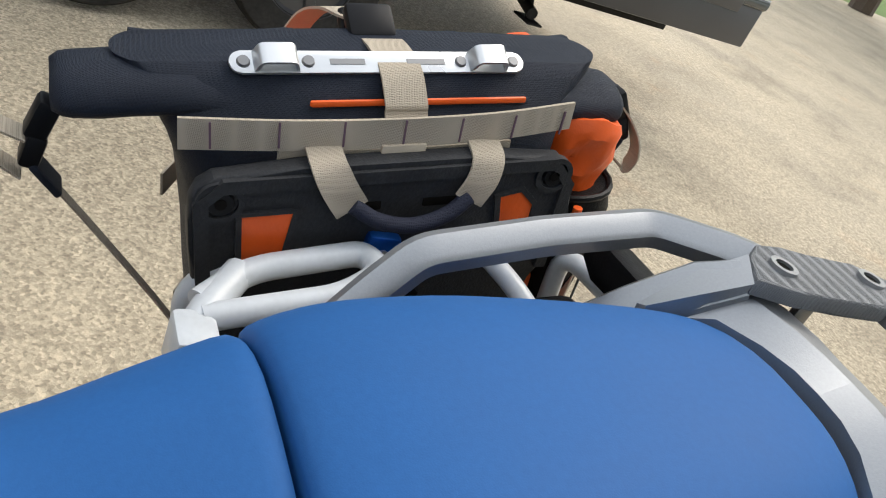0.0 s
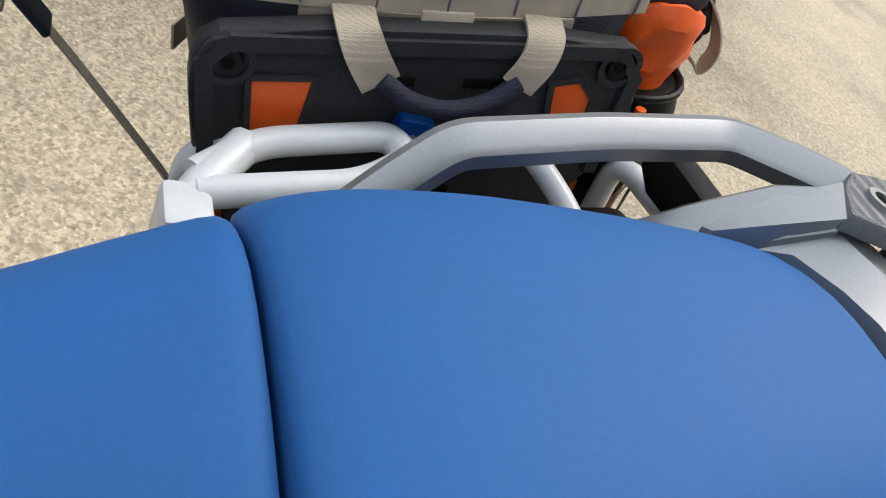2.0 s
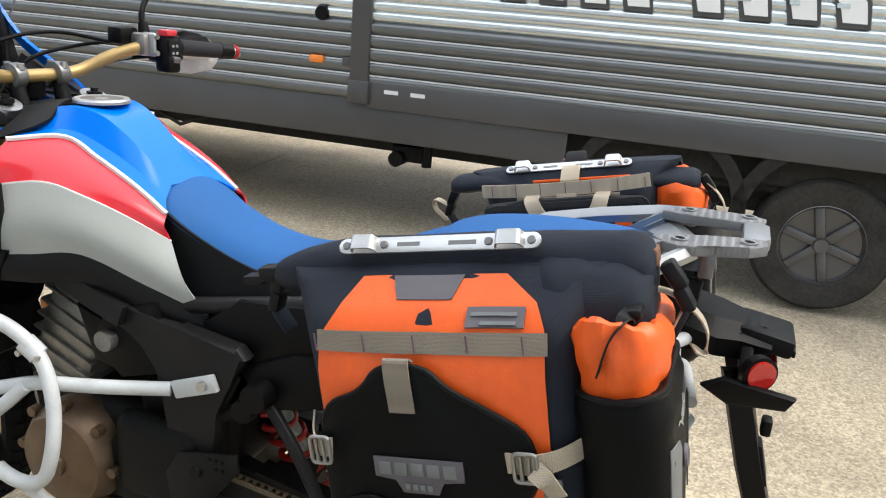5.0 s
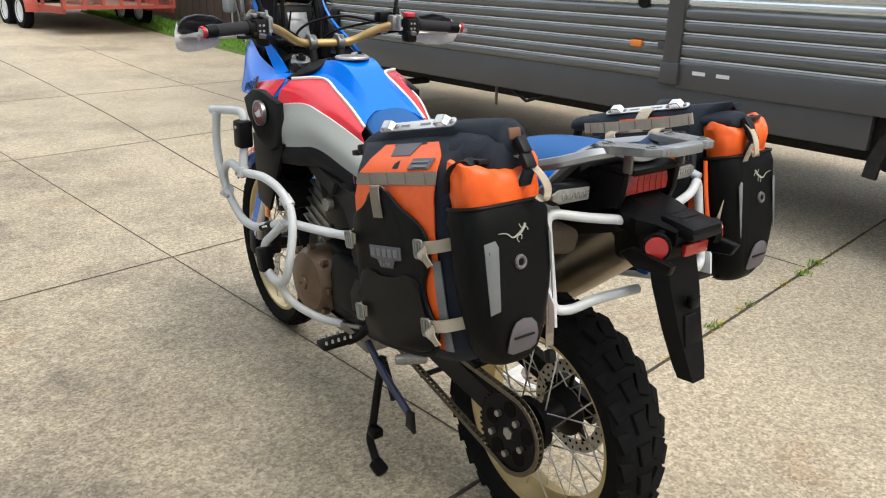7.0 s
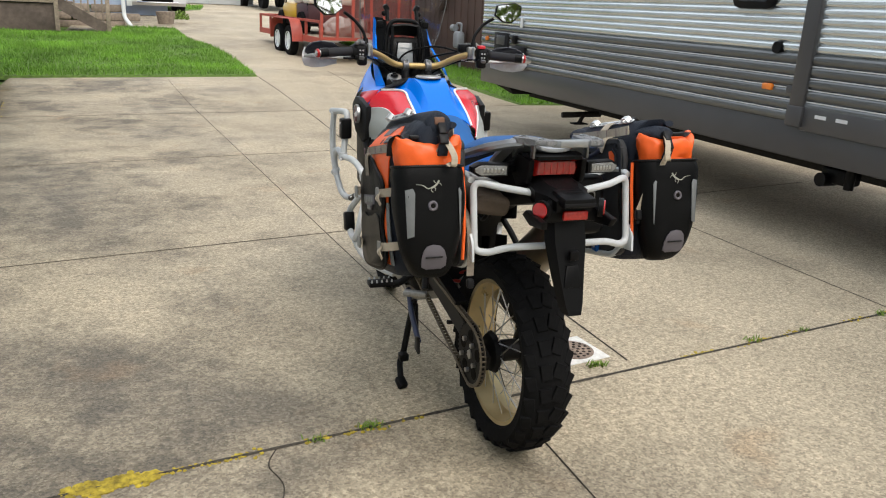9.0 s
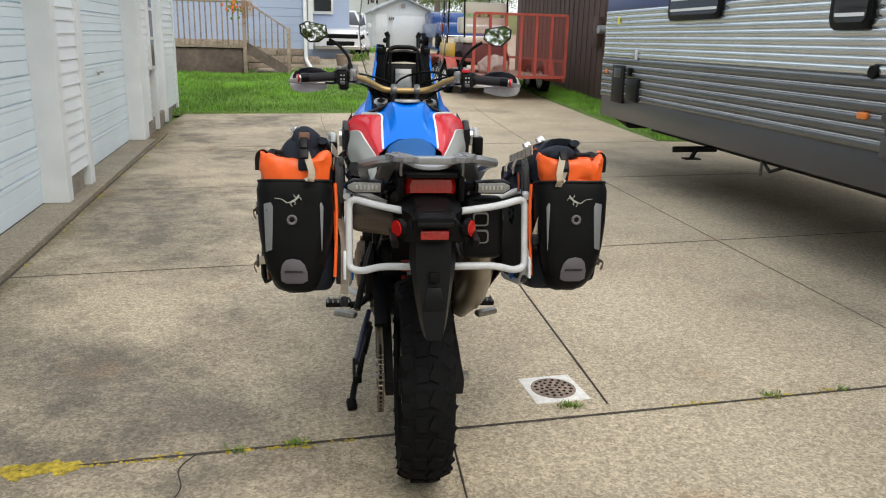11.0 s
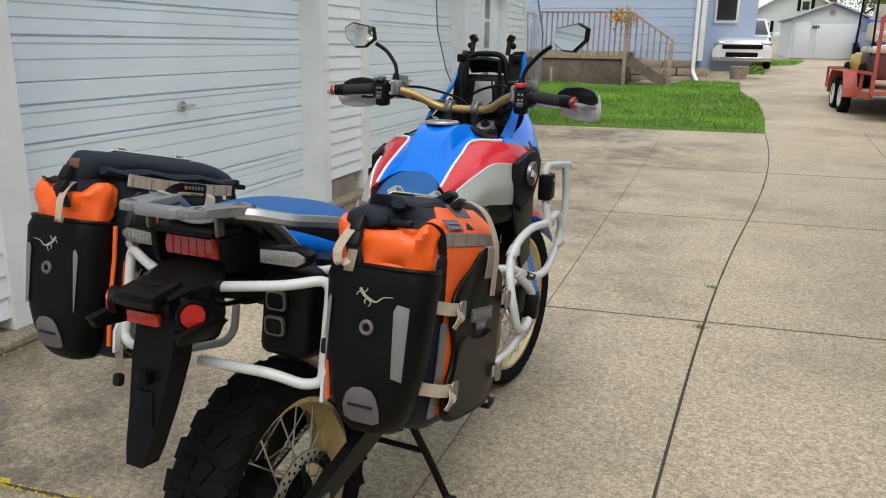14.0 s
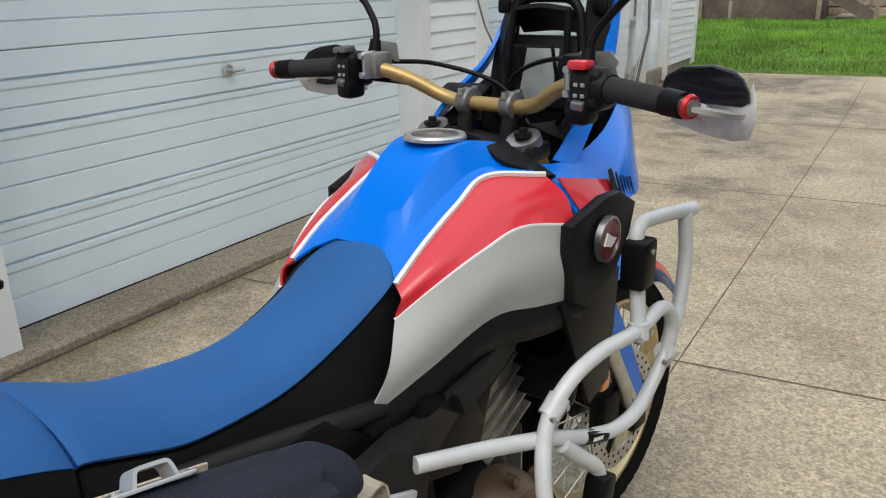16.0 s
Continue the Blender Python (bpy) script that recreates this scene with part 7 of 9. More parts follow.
    for e in (-1, 1):
        cb_ = Vector((sx * 0.2275, 1.150, 1.247 + e * 0.018))
        part("cheek_bolt", steered(add_cyl(bm_new(), cb_, cb_ - Vector((0, 0.006, 0)), 0.006, n=10)), M_STEEL, sw_)
    if sx < 0:
        part("trigger", steered(add_sweep(bm_new(), [Vector((-0.285, 1.150, 1.215)), Vector((-0.31, 1.135, 1.212)), Vector((-0.335, 1.130, 1.214))], rect_ring(0.014, 0.008))), M_DARKPLASTIC, sw_)
        part("top_switch", steered(add_box(add_box(bm_new(), (-0.258, 1.140, 1.277), (0.018, 0.03, 0.014), 0.004), (-0.280, 1.142, 1.274), (0.016, 0.026, 0.012), 0.004)), M_CLAMP, sw_)
    part("clear_tab", steered(add_plate(bm_new(), [(0.20, 1.250), (0.262, 1.248), (0.275, 1.272), (0.26, 1.288), (0.205, 1.285)], 0.002, 0, lambda a, b, c, sx=sx: Vector((sx * a, 1.222 + c, b)))), M_HGSILVER, hbar, "pale guard tab")
    if sx > 0:
        part("kill_switch", steered(add_box(bm_new(), (0.255, 1.142, 1.274), (0.032, 0.03, 0.014), 0.004)), M_RED, sw_, "red kill switch")
    lev = part("lever", steered(add_sweep(bm_new(), smooth_path([(sx * 0.24, 1.20, 1.236), (sx * 0.30, 1.215, 1.232), (sx * 0.37, 1.205, 1.222), (sx * 0.435, 1.185, 1.212)], 4), [(0.007 * a, 0.012 * b) for a, b in circle_ring(1, 10)])), M_HGSILVER, hbar, "silver control lever")
    part("lever_perch", steered(add_box(bm_new(), (sx * 0.222, 1.19, 1.246), (0.03, 0.05, 0.05), 0.01)), M_ALU, hbar)
    res = part("fluid_reservoir", steered(add_box(bm_new(), (sx * 0.205, 1.225, 1.262), (0.055, 0.045, 0.04), 0.01)), M_BLACKPLASTIC, hbar) if sx > 0 else None
    hgp = smooth_path([(sx * 0.432, 1.11, 1.232), (sx * 0.475, 1.135, 1.222), (sx * 0.47, 1.20, 1.212), (sx * 0.38, 1.255, 1.205), (sx * 0.25, 1.24, 1.21), (sx * 0.20, 1.215, 1.215)], 5)
    part("guard_bar", steered(add_sweep(bm_new(), hgp, rect_ring(0.024, 0.007))), M_HGSILVER, hbar, "aluminium hand guard bar")
    out = [(0.335, 1.218), (0.40, 1.214), (0.470, 1.217), (0.484, 1.226), (0.482, 1.240), (0.470, 1.258), (0.450, 1.268), (0.415, 1.273), (0.365, 1.268), (0.338, 1.252), (0.330, 1.232)]
    part("hand_guard", steered(add_plate(bm_new(), out, 0.012, 0.005, lambda a, b, c, sx=sx: Vector((sx * (a - 0.0), 1.262 - 6.5 * max(0, a - 0.40) ** 2 - 0.25 * max(0, b - 1.23) + c, b)))), M_HANDGUARD, hbar, "dark glossy hand guard")
    part("guard_deflector", steered(add_plate(bm_new(), [(0.345, 1.180), (0.40, 1.166), (0.45, 1.163), (0.486, 1.174), (0.496, 1.196), (0.495, 1.225), (0.482, 1.252), (0.474, 1.228), (0.40, 1.220), (0.345, 1.222)], 0.004, 0.001, lambda a, b, c, sx=sx: Vector((sx * a, 1.270 - 6.5 * max(0, a - 0.40) ** 2 + c, b)))), M_GUARDLIP, hbar, "pale translucent guard lip")
    st = [(sx * 0.235, 1.19, 1.262), (sx * 0.238, 1.205, 1.315), (sx * 0.285, 1.215, 1.368), (sx * 0.325, 1.205, 1.392)]
    mir = part("mirror_stem", steered(add_tube(bm_new(), st, 0.0068, 0.04, 10)), M_BLACKPLASTIC, bike, "black mirror stem with boot")
    part("stem_boot", steered(add_cyl(bm_new(), st[0], (sx * 0.236, 1.196, 1.292), 0.014, 0.010, 14)), M_BLACKPLASTIC, mir)
    head = [(-0.058, -0.012), (-0.05, 0.030), (0.03, 0.046), (0.062, 0.030), (0.060, -0.006), (0.020, -0.042), (-0.02, -0.040)]
    mc = Vector((sx * 0.385, 1.195, 1.418))
    mrt = Euler((radians(-4), 0, radians(sx * -9))).to_matrix()
    part("mirror_head", steered(add_plate(bm_new(), head, 0.026, 0.008, lambda a, b, c, sx=sx: mc + mrt @ Vector((sx * a, c + 0.012, b)))), M_BLACKPLASTIC, mir, "angular black mirror shell")
    part("mirror_glass", steered(add_plate(bm_new(), [(a * 0.90, b * 0.88) for a, b in head], 0.002, 0, lambda a, b, c, sx=sx: mc + mrt @ Vector((sx * a, c - 0.0025, b)))), M_MIRROR, mir, "mirror glass", smooth=False)
cables = [[(-0.22, 1.215, 1.25), (-0.17, 1.30, 1.24), (-0.06, 1.36, 1.20), (0.02, 1.36, 1.12)], [(0.22, 1.215, 1.25), (0.16, 1.30, 1.235), (0.06, 1.35, 1.20), (-0.02, 1.36, 1.12)], [(0.24, 1.18, 1.22), (0.18, 1.26, 1.20), (0.10, 1.33, 1.15), (0.05, 1.36, 1.08)], [(-0.24, 1.18, 1.22), (-0.18, 1.26, 1.20), (-0.10, 1.33, 1.15), (-0.05, 1.36, 1.08)], [(0.21, 1.22, 1.24), (0.10, 1.33, 1.26), (-0.03, 1.37, 1.22), (-0.08, 1.36, 1.12)]]
for c in cables:
    part("cable", steered(add_sweep(bm_new(), smooth_path(c, 6), circle_ring(0.0045, 8))), M_BLACKPLASTIC, bike)
for sx in (-1, 1):
    fx = (lambda c, sx=sx: [(sx * q[0], q[1], q[2]) for q in c])
    part("tank_cover", skin([fx([(0.0, 1.135, 1.150), (0.06, 1.125, 1.146), (0.110, 1.112, 1.118), (0.176, 1.150, 1.090)]), fx([(0.0, 1.20, 1.138), (0.07, 1.195, 1.132), (0.135, 1.175, 1.110), (0.186, 1.168, 1.088)])], 5, 4, 0.006), M_DARKPLASTIC, bike, "black cover between tank and handlebar clamp")
part("ignition_switch", steered(add_cyl(bm_new(), (0, 1.27, 1.14), (0, 1.265, 1.17), 0.026, 0.024)), M_BLACKPLASTIC, bike)

# seats
def closed_seat(stations, crown=3.6):
    bm = bm_new()
    rings = []
    for (y, w, ze, zc, zb) in stations:
        ring = []
        for k in range(-8, 9):
            t = k / 8
            ring.append(Vector((w * math.sin(t * math.pi / 2) * 1.0, y, ze + (zc - ze) * (1 - abs(math.sin(t * math.pi / 2)) ** crown))))
        ring.append(Vector((w * 0.98, y, ze - 0.004)))
        ring.append(Vector((-w * 0.98, y, ze - 0.004)))
        rings.append(ring)
    return add_loft(bm, rings)


def dense(stations, n=4):
    fine = []
    a = [Vector(s[:3]) for s in stations]
    b = [Vector((s[3], s[4], 0)) for s in stations]
    fa, fb = smooth_path(a, n), smooth_path(b, n)
    return [(p.x, p.y, p.z, q.x, q.y) for p, q in zip(fa, fb)]


pill = dense([(0.341, 0.128, 0.962, 0.998, 0.915), (0.337, 0.140, 0.976, 1.016, 0.918), (0.29, 0.143, 0.996, 1.036, 0.925), (0.22, 0.135, 1.014, 1.050, 0.945), (0.15, 0.123, 1.026, 1.058, 0.962), (0.09, 0.112, 1.034, 1.061, 0.975), (0.05, 0.105, 1.037, 1.062, 0.983), (0.024, 0.097, 1.039, 1.061, 0.988), (0.006, 0.082, 1.040, 1.059, 0.992), (-0.004, 0.058, 1.040, 1.056, 0.996), (-0.009, 0.026, 1.040, 1.049, 1.000)])
rider = dense([(0.343, 0.128, 0.955, 0.988, 0.84), (0.350, 0.136, 0.966, 1.002, 0.84), (0.40, 0.130, 0.946, 0.982, 0.83), (0.47, 0.119, 0.918, 0.952, 0.81), (0.55, 0.109, 0.906, 0.938, 0.80), (0.63, 0.099, 0.902, 0.933, 0.79), (0.71, 0.093, 0.916, 0.947, 0.79), (0.79, 0.094, 0.946, 0.975, 0.79), (0.84, 0.098, 0.974, 0.999, 0.79), (0.875, 0.090, 0.994, 1.016, 0.80), (0.890, 0.078, 1.000, 1.020, 0.82)])


def leaning(bm):
    """The parked machine rests a little over to its left."""
    for v in bm.verts:
        v.co.z += (0.045 if v.co.x > 0 else 0.10) * v.co.x
    return bm


for nm, st in (("pillion_seat", pill), ("rider_seat", rider)):
    s_ob = part(nm, leaning(closed_seat(st)) if nm == "rider_seat" else closed_seat(st), M_SEATBLUE, bike, "blue vinyl seat top", angle=55)
    bm = bm_new()
    add_loft(bm, [[(-w * 0.99, y, ze - 0.003), (w * 0.99, y, ze - 0.003), (w * 1.01 + fl * 0.35, y, (ze * 0.5 + zb * 0.5)), (w * 0.93 + fl, y, zb), (-w * 0.93 - fl * 0.6, y, zb), (-w * 1.01 - fl * 0.2, y, (ze * 0.5 + zb * 0.5))] for y, w, ze, zc, zb in st for fl in (max(0.0, 0.132 - w) if nm == "rider_seat" else 0.0,)])
    part("seat_side", bm, M_SEATSIDE, s_ob, "black textured seat side", angle=55)

# blue tail side panels, under-tail
for sx in (-1, 1):
    U = [(sx * 0.136, 0.32, 0.925), (sx * 0.138, 0.22, 0.962), (sx * 0.132, 0.13, 0.998), (sx * 0.120, 0.055, 1.026)]
    Mid = [(sx * 0.146, 0.32, 0.900), (sx * 0.148, 0.22, 0.940), (sx * 0.142, 0.13, 0.972), (sx * 0.128, 0.050, 1.006)]
    L = [(sx * 0.138, 0.32, 0.875), (sx * 0.140, 0.22, 0.918), (sx * 0.134, 0.13, 0.948), (sx * 0.122, 0.045, 0.985)]
    part("tail_side_panel", skin([U, Mid, L], 5, 4, 0.006), M_BLUE, bike, "glossy blue panel under the pillion seat")
    part("side_cover", add_plate(bm_new(), [(0.50, 0.72), (0.72, 0.70), (0.74, 0.80), (0.66, 0.86), (0.48, 0.88), (0.40, 0.86)], 0.02, 0.008, lambda a, b, c, sx=sx: Vector((sx * 0.135 + c, a, b))), M_BLACKPLASTIC, bike, "black side cover below the seat")
part("tail_body", add_loft(bm_new(), [[(x, y, z) for x, z in ((-w, zb), (w, zb), (w, zt - 0.02), (w * 0.8, zt), (-w * 0.8, zt), (-w, zt - 0.02))] for y, w, zb, zt in ((0.45, 0.11, 0.82, 0.89), (0.25, 0.115, 0.86, 0.935), (0.08, 0.10, 0.92, 0.975), (-0.02, 0.085, 0.95, 1.02), (-0.05, 0.075, 0.965, 1.045))]), M_BLACKPLASTIC, bike, "black tail housing")

# grab rail and rear rack
def mirrored(bm, sx):
    if sx < 0:
        for v in bm.verts:
            v.co.x = -v.co.x
        bmesh.ops.reverse_faces(bm, faces=bm.faces[:])
    return bm


for sx in (-1, 1):
    rail = [Vector(p) for p in ((0.150, 0.325, 0.895), (0.162, 0.280, 0.935), (0.177, 0.234, 0.984), (0.185, 0.205, 1.013), (0.188, 0.10, 1.040), (0.186, -0.002, 1.062), (0.136, -0.050, 1.077), (0.104, -0.070, 1.081))]
    if sx < 0:
        rail = [Vector((q.x, q.y, q.z - 0.018 * min(1, max(0, (q.y + 0.08) / 0.18)))) for q in rail]
    rail = round_corners(rail, 0.014, 4)
    bm = add_sweep(bm_new(), rail, [(-0.012, -0.012), (0.013, -0.012), (0.014, 0.002), (0.010, 0.006), (-0.006, 0.012), (-0.013, 0.009), (-0.016, -0.003)], up=(0, 0, 1), scale=[0.8 + 0.2 * min(1, k / 6) for k in range(len(rail))])
    part("grab_rail", mirrored(bm, sx), M_RACK, bike, "cast silver-grey grab rail", angle=30)
    arm = [Vector(p) for p in ((0.152, 0.100, 0.942), (0.146, 0.074, 0.972), (0.130, 0.036, 1.020), (0.112, 0.002, 1.062), (0.100, -0.022, 1.080))]
    bm = add_sweep(bm_new(), arm, [(-0.018, -0.009), (0.022, -0.009), (0.024, 0.0), (0.014, 0.007), (-0.014, 0.008), (-0.022, 0.0)], up=(0, 0.4, 1), scale=[0.7, 0.85, 0.95, 1.0, 0.8])
    part("rack_arm", mirrored(bm, sx), M_RACK, bike, "cast rack arm", angle=25)
    # bevelled bridge round the seat end
    rows = []
    for inner, crest, outer in (((0.094, 0.018, 1.040), (0.092, -0.008, 1.066), (0.096, -0.034, 1.076)), ((0.080, 0.004, 1.052), (0.082, -0.026, 1.072), (0.070, -0.052, 1.074)), ((0.050, -0.018, 1.054), (0.052, -0.044, 1.070), (0.046, -0.074, 1.066)), ((0.024, -0.028, 1.055), (0.026, -0.054, 1.068), (0.024, -0.080, 1.062)), ((0.0, -0.030, 1.055), (0.0, -0.057, 1.067), (0.0, -0.083, 1.061))):
        i_, c_, o_ = Vector(inner), Vector(crest), Vector(outer)
        rows.append([i_, c_, c_ + (o_ - c_) * 0.94, o_ - Vector((0, 0, 0.004)), o_ - Vector((0, 0, 0.009)), i_ - Vector((0, 0, 0.020))])
    part("rack_bridge", mirrored(add_loft(bm_new(), rows), sx), M_RACK, bike, "bevelled cast bridge behind the seat", angle=20)
    facet = bm_new()
    add_loft(facet, [[(0.106, 0.050, 1.040), (0.116, 0.048, 1.034), (0.112, 0.050, 1.018), (0.102, 0.050, 1.020)], [(0.094, 0.018, 1.064), (0.118, 0.004, 1.070), (0.114, 0.010, 1.044), (0.094, 0.018, 1.040)], [(0.083, -0.014, 1.086), (0.114, -0.032, 1.092), (0.110, -0.030, 1.066), (0.086, -0.014, 1.062)]])
    part("rack_gusset_facet", mirrored(facet, sx), M_RACK, bike, "bright bevelled cast facet beside the seat", angle=20)
    side = [(0.083, -0.014), (0.112, -0.032), (0.128, -0.054), (0.126, -0.080), (0.112, -0.100), (0.106, -0.150), (0.084, -0.174), (0.052, -0.172), (0.048, -0.130), (0.058, -0.090), (0.066, -0.050)]
    rk = part("rear_rack", add_plate(bm_new(), side, 0.016, 0.003, lambda a, b, c, sx=sx: Vector((sx * a, b, 1.0870 - 0.07 * b + c - 0.005))), M_RACKTEX, bike, "cast rack plate with a chequered top", angle=25)
    for yy in (-0.055, -0.148):
        p = Vector((sx * (0.097 if yy > -0.1 else 0.082), yy, 1.0870 - 0.07 * yy + 0.003))
        part("rack_boss", add_lathe(bm_new(), [(0.0075, -0.001), (0.0120, -0.001), (0.0120, 0.0030), (0.0075, 0.0030)], p, "z", 20), M_RACK, rk)
        part("rack_hole", add_cyl(bm_new(), p - Vector((0, 0, 0.002)), p + Vector((0, 0, 0.0006)), 0.0075, n=16), M_HOLE, rk)
    part("rack_leg", add_box(bm_new(), (sx * 0.085, -0.098, 1.062), (0.008, 0.022, 0.046), 0.003), M_CLAMP, rk)
part("rack_rear_bar", add_plate(bm_new(), [(-0.054, -0.140), (0.054, -0.140), (0.062, -0.162), (0.042, -0.178), (-0.042, -0.178), (-0.062, -0.162)], 0.020, 0.004, lambda a, b, c: Vector((a, b, 1.0860 - 0.07 * b + c - 0.006))), M_RACK, bike, angle=25)

# tail lamp, indicators
part("lamp_hood", add_loft(bm_new(), [[(-w, y, z), (w, y, z), (w * 0.96, y, z + 0.010), (-w * 0.96, y, z + 0.010)] for y, w, z in ((-0.040, 0.092, 1.037), (-0.080, 0.086, 1.036), (-0.104, 0.072, 1.034))]), M_BLACKPLASTIC, bike, "black hood over the tail lamp")
for sx in (-1, 1):
    part("lamp_cheek", add_plate(bm_new(), [(-0.098, 1.034), (-0.020, 1.040), (0.02, 0.985), (-0.020, 0.945), (-0.085, 0.965), (-0.094, 0.985)], 0.018, 0.005, lambda a, b, c, sx=sx: Vector((sx * (0.086 - 0.06 * max(0.0, -a - 0.06)) + c, a, b))), M_BLACKPLASTIC, bike, "black tail housing beside the lamp", angle=25)
lamp = part("tail_lamp", add_loft(bm_new(), [[(x, y, z) for x, z in ((-w, zb), (w, zb), (w * 1.05, (zb + zt) / 2), (w * 0.95, zt), (-w * 0.95, zt), (-w * 1.05, (zb + zt) / 2))] for y, w, zb, zt in ((-0.062, 0.072, 0.982, 1.030), (-0.082, 0.067, 0.985, 1.032), (-0.092, 0.056, 0.990, 1.027))]), M_TAILRED, bike, "red tail lamp lens")
for k in range(5):
    part("lens_rib", add_box(bm_new(), (-0.04 + 0.02 * k, -0.091, 1.008), (0.003, 0.006, 0.034), 0.001), M_REDLENS, lamp)
for sx in (-1, 1):
    part("indicator_stalk", add_tube(bm_new(), [(sx * 0.07, 0.0, 0.99), (sx * 0.135, -0.02, 0.993)], 0.011), M_BLACKPLASTIC, bike)
    ind = part("indicator", add_plate(bm_new(), [(0.128, -0.018), (0.215, -0.021), (0.238, -0.008), (0.238, 0.008), (0.215, 0.02), (0.128, 0.018)], 0.035, 0.008, lambda a, b, c, sx=sx: Vector((sx * a, -0.028 + 0.12 * (a - 0.13) + c, 0.996 + b))), M_BLACKPLASTIC, bike, "turn signal with clear lens")
    part("lens", add_plate(bm_new(), [(0.138, -0.013), (0.213, -0.015), (0.231, -0.005), (0.231, 0.005), (0.213, 0.014), (0.138, 0.013)], 0.008, 0.002, lambda a, b, c, sx=sx: Vector((sx * a, -0.0475 + 0.12 * (a - 0.13) + c, 0.996 + b))), M_CLEAR, ind, "ribbed clear lens")
    for k in range(6):
        part("lens_led", add_box(bm_new(), (sx * (0.15 + 0.011 * k), -0.051 + 0.12 * (0.02 + 0.011 * k), 0.996), (0.006, 0.004, 0.012), 0.001), M_STEEL, ind)

# licence bracket and mudguard
hang = [[(x, y, z) for x, y, z in ((-w, y, z), (w, y, z), (w, y + dy, z - dz), (-w, y + dy, z - dz))] for y, z, w, dy, dz in ((-0.03, 0.985, 0.062, 0.03, 0.05), (-0.10, 0.965, 0.060, 0.02, 0.05), (-0.165, 0.955, 0.052, 0.0, 0.04))]
lic = part("plate_bracket", add_loft(bm_new(), hang), M_BLACKPLASTIC, bike, "black plate bracket with lamp")
part("plate_lamp", add_box(bm_new(), (0, -0.20, 0.945), (0.10, 0.085, 0.032), 0.010, Euler((radians(8), 0, 0)).to_matrix()), M_BLACKPLASTIC, lic, "black plate lamp housing")
part("lamp_edge", add_box(bm_new(), (0, -0.241, 0.936), (0.096, 0.006, 0.012), 0.003), M_DARKPLASTIC, lic)
part("maker_mark_bar", add_box(bm_new(), (0, -0.195, 0.9625), (0.055, 0.010, 0.001)), M_DARKPLASTIC, lic)
part("plate_backing", add_plate(bm_new(), [(-0.082, 0.875), (0.082, 0.875), (0.088, 0.905), (0.05, 0.95), (-0.05, 0.95), (-0.088, 0.905)], 0.02, 0.005, lambda a, b, c: Vector((a, -0.175 - 0.1 * (0.95 - b) + c, b))), M_BLACKPLASTIC, lic)
part("rear_reflector", add_box(bm_new(), (0, -0.218, 0.902), (0.076, 0.012, 0.026), 0.004), M_TAILRED, lic, "red reflector bar")
for sx in (-1, 1):
    p = Vector((sx * 0.092, -0.195, 0.915))
    d = Vector((sx * 0.85, -0.5, 0)).normalized()
    rf = part("round_reflector", add_cyl(bm_new(), p, p + d * 0.012, 0.022, n=30), M_REDLENS, lic, "round red reflector")
    part("reflector_ring", add_cyl(bm_new(), p - d * 0.006, p + d * 0.008, 0.027, n=30), M_BLACKPLASTIC, rf)
    part("bracket_wing", add_plate(bm_new(), [(-0.25, 0.895), (-0.15, 0.905), (-0.12, 0.885), (-0.16, 0.862), (-0.24, 0.872)], 0.02, 0.005, lambda a, b, c, sx=sx: Vector((sx * (0.105 + 0.25 * (b - 0.88)) + c, a, b))), M_BLACKPLASTIC, lic)
mg = [(-0.185, 0.895, 0.062), (-0.208, 0.82, 0.064), (-0.235, 0.73, 0.050), (-0.262, 0.655, 0.036), (-0.272, 0.625, 0.026)]
bm = bm_new()
add_loft(bm, [[(-w, y + 0.035, z), (-w * 0.75, y, z), (w * 0.75, y, z), (w, y + 0.035, z), (w * 0.8, y + 0.04, z), (w * 0.6, y + 0.012, z), (-w * 0.6, y + 0.012, z), (-w * 0.8, y + 0.04, z)] for y, z, w in mg])
flap = part("rear_mudguard", bm, M_BLACKPLASTIC, lic, "long black rear mudguard", angle=25)
part("mudguard_boss", add_box(bm_new(), (0, -0.232, 0.79), (0.028, 0.016, 0.028), 0.004), M_BLACKPLASTIC, flap)
part("mudguard_rib", add_plate(bm_new(), [(-0.03, 0.70), (0.03, 0.70), (0.018, 0.76), (-0.018, 0.76)], 0.012, 0.003, lambda a, b, c: Vector((a, -0.232 - 0.3 * (0.74 - b) + c, b))), M_BLACKPLASTIC, flap)
part("inner_mudguard", add_loft(bm_new(), [[(-0.085, y, z), (0.085, y, z), (0.085, y, z + 0.02), (-0.085, y, z + 0.02)] for y, z in ((0.52, 0.62), (0.42, 0.74), (0.25, 0.84), (0.05, 0.90), (-0.08, 0.93))]), M_BLACKPLASTIC, bike)
part("undertray", add_loft(bm_new(), [[(x, y, z) for x, z in ((-w, zb + 0.03), (-w * 0.7, zb), (w * 0.7, zb), (w, zb + 0.03), (w, zt), (-w, zt))] for y, w, zb, zt in ((0.50, 0.105, 0.76, 0.86), (0.30, 0.11, 0.80, 0.90), (0.10, 0.10, 0.85, 0.95), (-0.06, 0.075, 0.90, 0.985))]), M_BLACKPLASTIC, bike, "black undertray below the seat", angle=25)
part("battery_strap", add_box(bm_new(), (-0.075, 0.30, 0.80), (0.05, 0.16, 0.05), 0.012), M_DARKPLASTIC, bike)
